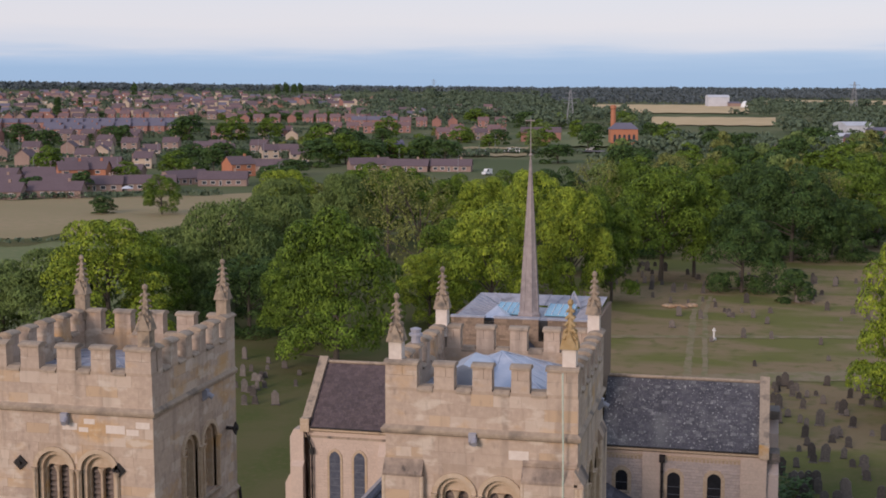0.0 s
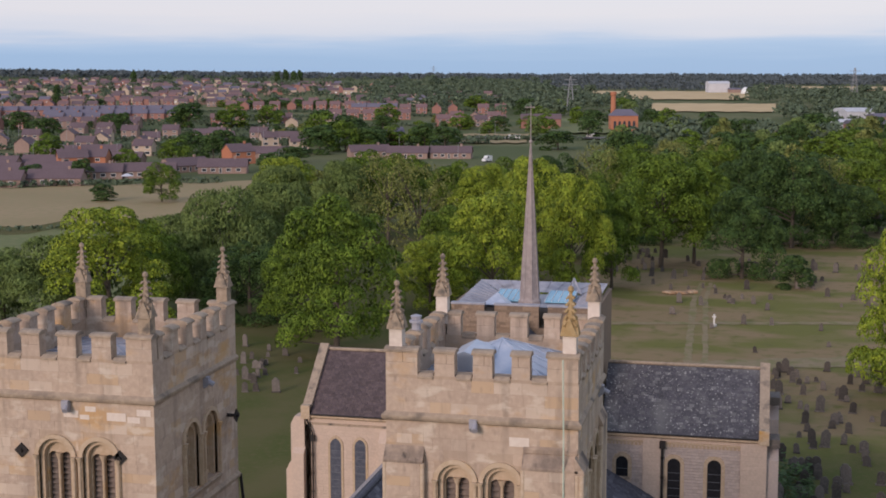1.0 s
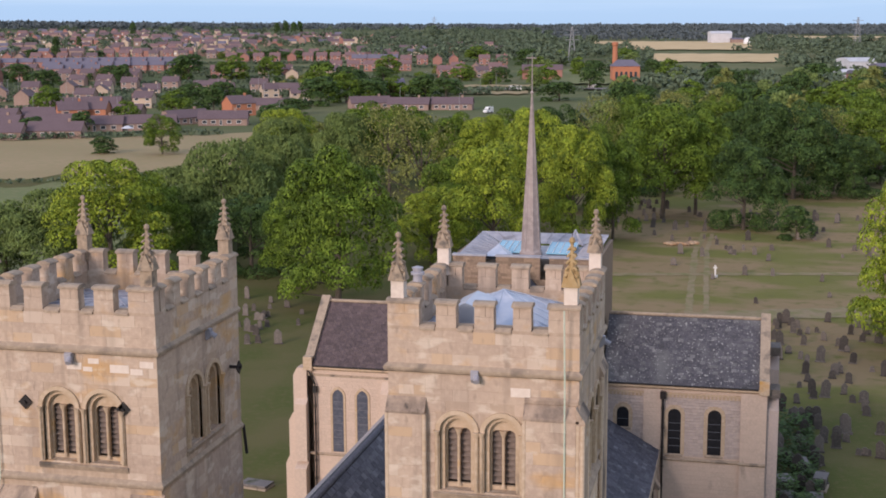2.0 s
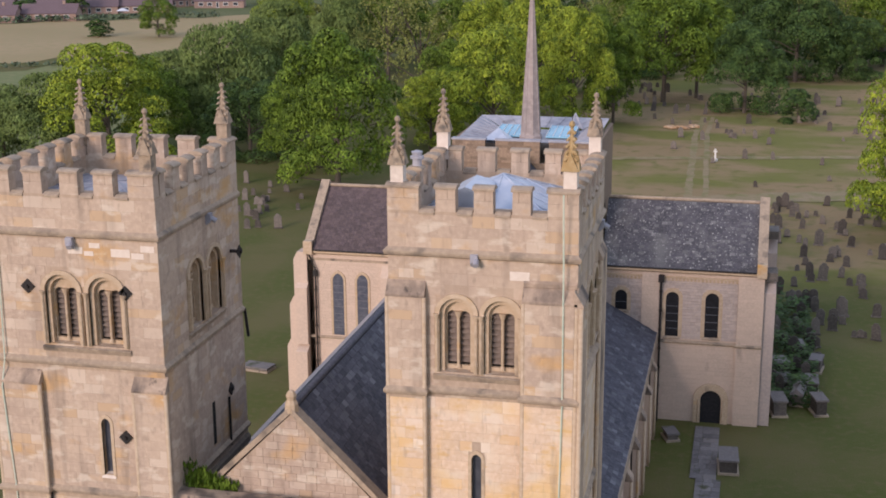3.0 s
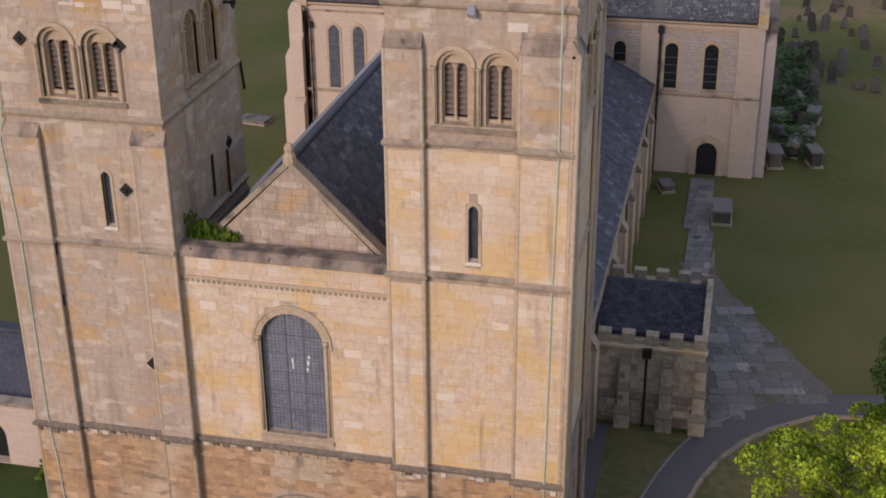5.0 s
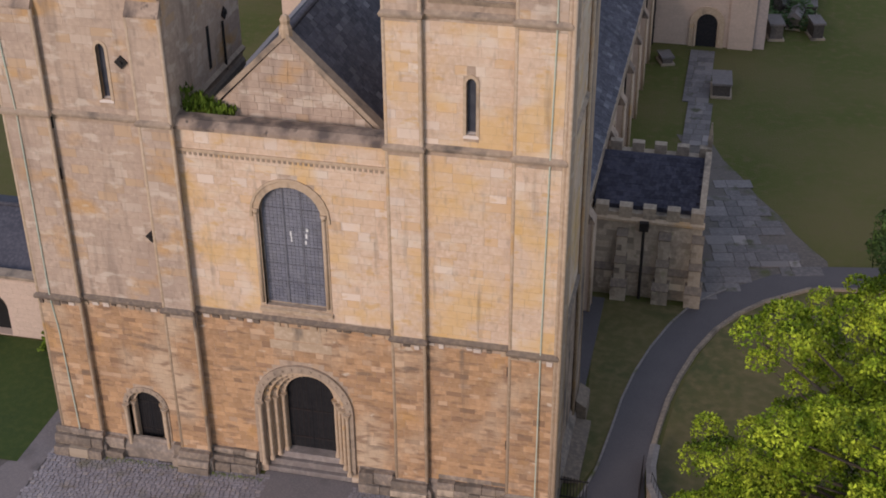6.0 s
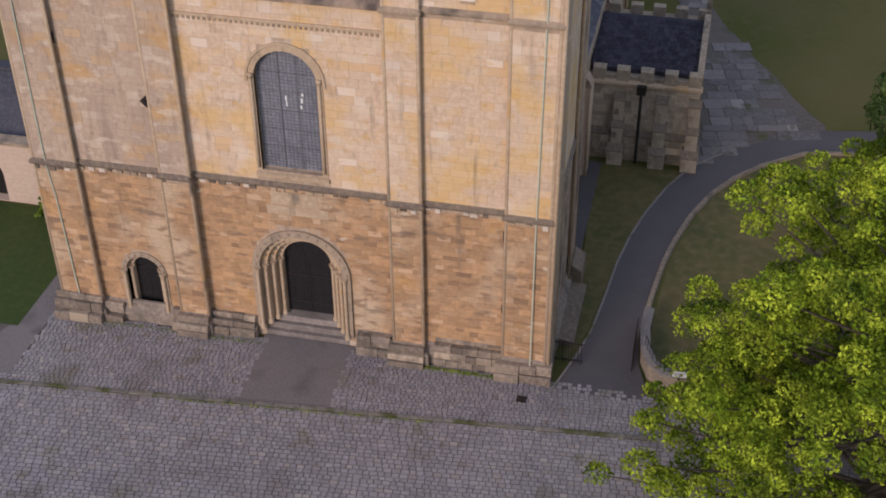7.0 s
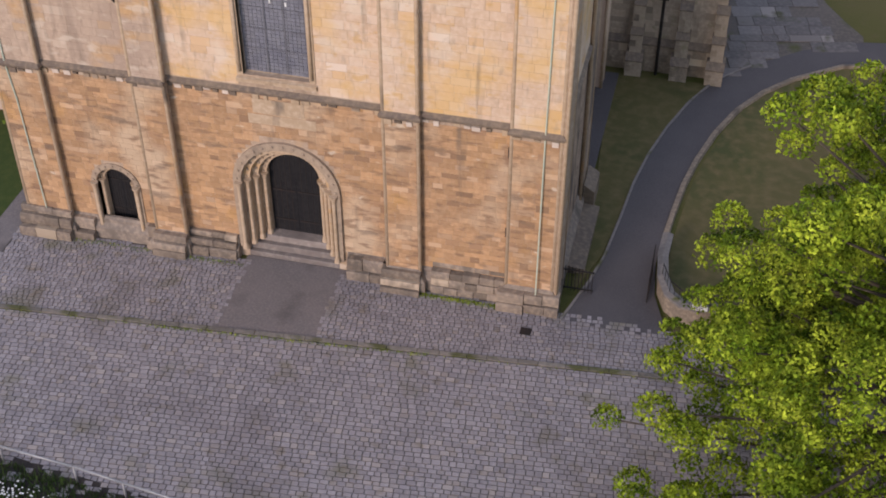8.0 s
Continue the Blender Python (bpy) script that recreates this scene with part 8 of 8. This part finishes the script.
for b, d in FAR:
    x, y = place(b, d)
    a = radians(rh.choice((13, 13, 13, 13, 103)) + rh.uniform(-6, 6))
    l, w, h, r = rh.uniform(9, 15), 8.0, rh.uniform(4.5, 5.8), 3.0
    ca, sa, z = math.cos(a), math.sin(a), rise(x, y)
    n = len(fv)
    for u, s, e in ((-1, -1, 0), (1, -1, 0), (1, 1, 0), (-1, 1, 0), (-1, -1, 1), (1, -1, 1), (1, 1, 1), (-1, 1, 1)):
        fv.append((x + u * l / 2 * ca - s * w / 2 * sa, y + u * l / 2 * sa + s * w / 2 * ca, z - 2 + e * (h + 2)))
    for u in (-1, 1):
        fv.append((x + u * l / 2 * ca, y + u * l / 2 * sa, z + h + r))
    c = rh.choice((0, 0, 1, 2))
    t = 3 + rh.choice((0, 0, 1, 2))
    for g, mi in (((0, 1, 5, 4), c), ((1, 2, 6, 9, 5), c), ((2, 3, 7, 6), c), ((3, 0, 4, 8, 7), c), ((4, 5, 9, 8), t), ((6, 7, 8, 9), t)):
        ff.append([n + i for i in g])
        fm.append(mi)
    if rh.random() < 0.75:
        for u in (-0.25, 0.25):
            n = len(fv)
            for du, dz in ((-0.08, 0.35), (0.08, 0.35), (0.08, 0.65), (-0.08, 0.65)):
                fv.append((x + (u + du) * l * ca + (w / 2 + 0.1) * sa, y + (u + du) * l * sa - (w / 2 + 0.1) * ca, z + h * dz))
            ff.append([n, n + 1, n + 2, n + 3])
            fm.append(6)
streets = raw("distant_houses", fv, ff, None)
for q in (B_BROWN, B_RED, B_CREAM, R_BROWN, R_RED, R_GREY, M_WHITE):
    streets.data.materials.append(q)
streets.data.polygons.foreach_set("material_index", fm)
tagged(streets, "far streets of brick houses on the hillside", "houses", kind="stuff")


# landmarks
def at_far(name, label, cat, b, d, turn=13.0):
    x, y = place(b, d)
    return thing(name, label, cat, (x, y, rise(x, y)), local=True, turn=turn)


ph = at_far("pumping_station", "orange brick pumping station with slate roof", "building", 7.7, 850)
part("wall", box(bmesh.new(), -8.5, 8.5, -6, 6, -2, 9.5), B_ORANGE, ph)
bm = bmesh.new()
v = [bm.verts.new(p) for p in ((-9, -6.5, 9.5), (9, -6.5, 9.5), (9, 6.5, 9.5), (-9, 6.5, 9.5), (-5, 0, 13.5), (5, 0, 13.5))]
for f in ((0, 1, 5, 4), (1, 2, 5), (2, 3, 4, 5), (3, 0, 4), (3, 2, 1, 0)):
    bm.faces.new([v[i] for i in f])
part("roof", bm, R_GREY, ph)
for k in range(5):
    part("window", prism(bmesh.new(), arch_line(-6 + k * 3, 0.8, 1.5, 5.5, 8), "y", -6.08, -5.9), M_PANE, ph, "tall arched window")
part("chimney", lathe(bmesh.new(), -6, 3, [(1.9, 0), (1.5, 22), (2.0, 22.5), (2.0, 24), (1.6, 24.5)], 8), B_ORANGE, ph, "tall octagonal brick chimney")


def pylon(b, d, h):
    p = at_far("pylon", "grey lattice electricity pylon", "pylon", b, d)
    for sx, sy in ((-1, -1), (1, -1), (1, 1), (-1, 1)):
        part("leg", rod(bmesh.new(), (sx * h * 0.11, sy * h * 0.11, 0), (sx * 0.5, sy * 0.5, h), 0.28, 0.2, 4), M_STEEL, p)
    bm = bmesh.new()
    n = 7
    for k in range(n):
        z0, z1 = h * k / n, h * (k + 1) / n
        r0, r1 = h * 0.11 * (1 - k / n) + 0.5 * k / n, h * 0.11 * (1 - (k + 1) / n) + 0.5 * (k + 1) / n
        for s in (-1, 1):
            rod(bm, (-s * r0, -r0, z0), (s * r1, -r1, z1), 0.14, 0.14, 4)
    part("bracing", bm, M_STEEL, p)
    for z, w in ((0.62, 0.2), (0.76, 0.24), (0.9, 0.18)):
        part("arm", rod(bmesh.new(), (-h * w, 0, h * z), (h * w, 0, h * z), 0.22, 0.22, 4), M_STEEL, p)


pylon(5.45, 1180, 30)
pylon(17.1, 1500, 34)
pylon(-0.4, 2900, 26)


def shed(b, d, l, w, h, r, wall_m, roof_m, turn, label):
    s = at_far("warehouse", label, "warehouse", b, d, turn)
    part("wall", box(bmesh.new(), -l / 2, l / 2, -w / 2, w / 2, -2, h), wall_m, s)
    part("roof", prism(bmesh.new(), [(-w / 2 - 0.4, h), (-w * 0.25, h + r * 0.8), (0, h + r), (w * 0.25, h + r * 0.8), (w / 2 + 0.4, h)], "x", -l / 2 - 0.4, l / 2 + 0.4), roof_m, s)


M_SHED = walls_of("pale_cladding", (0.55, 0.55, 0.57))
shed(17.2, 960, 24, 26, 9, 2.5, M_SHED, M_SHED, 20, "pale metal warehouse with curved roof")
shed(16.4, 850, 26, 16, 6, 2, M_SHED, M_SHED, 10, "pale low industrial shed")
shed(17.6, 830, 22, 14, 6, 2.5, B_RED, R_GREY, 15, "brick workshop with grey roof")
shed(18.5, 900, 24, 16, 8, 2, B_BROWN, R_GREY, 20, "brown warehouse with grey roof")
shed(14.3, 640, 9, 11, 7, 3.5, B_RED, R_RED, 95, "red brick gabled house end")
shed(11.6, 1700, 26, 18, 12, 3, M_SHED, M_SHED, 15, "white farm silo building")
shed(12.3, 1690, 14, 10, 5, 2, B_BROWN, R_GREY, 15, "grey farm shed beside golden fields")
shed(4.2, 880, 26, 10, 6, 3.5, B_RED, R_BROWN, 10, "red brick terrace building")
shed(-2.1, 668, 8, 8, 7.5, 3, B_RED, R_GREY, 30, "tall red brick house")
dm = at_far("dome", "white dome by the far fields", "dome", 12.75, 1650)
part("shell", lathe(bmesh.new(), 0, 0, [(5.5, -1), (5.5, 3), (4.6, 6), (2.8, 8), (0.5, 9)], 14), M_WHITE, dm, smooth=True)


def van(b, d, l, turn, label):
    v_ = at_far("van", label, "van", b, d, turn)
    part("body", prism(bmesh.new(), [(-l / 2, 0.4), (-l / 2, 1.3), (-l / 2 + 1.0, 1.5), (-l / 2 + 1.6, 2.6), (l / 2, 2.6), (l / 2, 0.4)], "y", -1, 1), M_WHITE, v_)
    part("windscreen", prism(bmesh.new(), [(-l / 2 + 1.02, 1.55), (-l / 2 + 1.55, 2.45), (-l / 2 + 2.3, 2.45), (-l / 2 + 2.3, 1.55)], "y", -1.02, 1.02), M_PANE, v_)
    for x_ in (-l / 2 + 1.1, l / 2 - 1.1):
        part("wheel", rod(bmesh.new(), (x_, -1.03, 0.4), (x_, 1.03, 0.4), 0.42, 0.42, 10), M_IRON, v_)


van(3.0, 745, 9.0, 10, "white box van on the far road")
van(6.3, 760, 5.5, 10, "small white van on the far road")
van(-11.0, 700, 4.5, 30, "white van parked by houses")
van(1.9, 560, 4.5, 60, "white car parked by bungalows")
par = at_far("parasol", "pale garden parasol behind a bungalow", "parasol", -13.4, 466)
part("canopy", lathe(bmesh.new(), 0, 0, [(2.2, 2.3), (1.2, 2.8), (0.1, 3.2)], 8), M_TARP, par)
part("pole", rod(bmesh.new(), (0, 0, 0), (0, 0, 2.4), 0.06, 0.06, 6), M_STEEL, par)
rl = at_far("tarpaulin", "pale stone heap at the edge of the burial ground", "rubble", 10.2, 221)
for k in range(14):
    bm = bmesh.new()
    bmesh.ops.create_icosphere(bm, subdivisions=1, radius=rg.uniform(0.3, 0.7), matrix=Matrix.Translation((rg.uniform(-2.6, 2.6), rg.uniform(-1, 1), 0.25)) @ Matrix.Diagonal((1.3, 1, 0.6, 1)))
    part("boulder", bm, M_RUBBLE, rl)
for k in range(26):
    b, d = rg.uniform(-19, 4), rg.uniform(500, 820)
    lp = at_far("street_lamp", "thin grey street lamp column", "street lamp", b, d)
    part("column", rod(bmesh.new(), (0, 0, 0), (0, 0, 8.5), 0.12, 0.07, 6), M_STEEL, lp)
    part("arm", rod(bmesh.new(), (0, 0, 8.5), (1.2, 0, 8.8), 0.06, 0.06, 5), M_STEEL, lp)

# ---- stones, slates, setts and flags, laid last ----
for owner, cells, joined_mat, piece_mat, noun, keep, near_ in LATER:
    if piece_mat is not None and keep:
        if near_ is not None:
            mid_ = sum(near_) / 2
            order = sorted(range(len(cells)), key=lambda i: (abs((cells[i][3] + cells[i][4]) / 2 - mid_), i))
        else:
            order = list(range(len(cells)))
        chosen = set(order[:keep])
        single_blocks(noun, [cells[i] for i in sorted(chosen)], piece_mat, owner, {"sett": 0.024, "flagstone": 0.018}.get(noun, 0.005))
        rest = [c for i, c in enumerate(cells) if i not in chosen]
    else:
        rest = cells
    if rest:
        boxes_mesh({"stone": "stonework", "slate": "slating", "sett": "sett_paving"}.get(noun, noun + "_field"), rest, joined_mat, owner, "", {"sett": 0.012, "flagstone": 0.015, "slate": 0.004}.get(noun, 0.002))
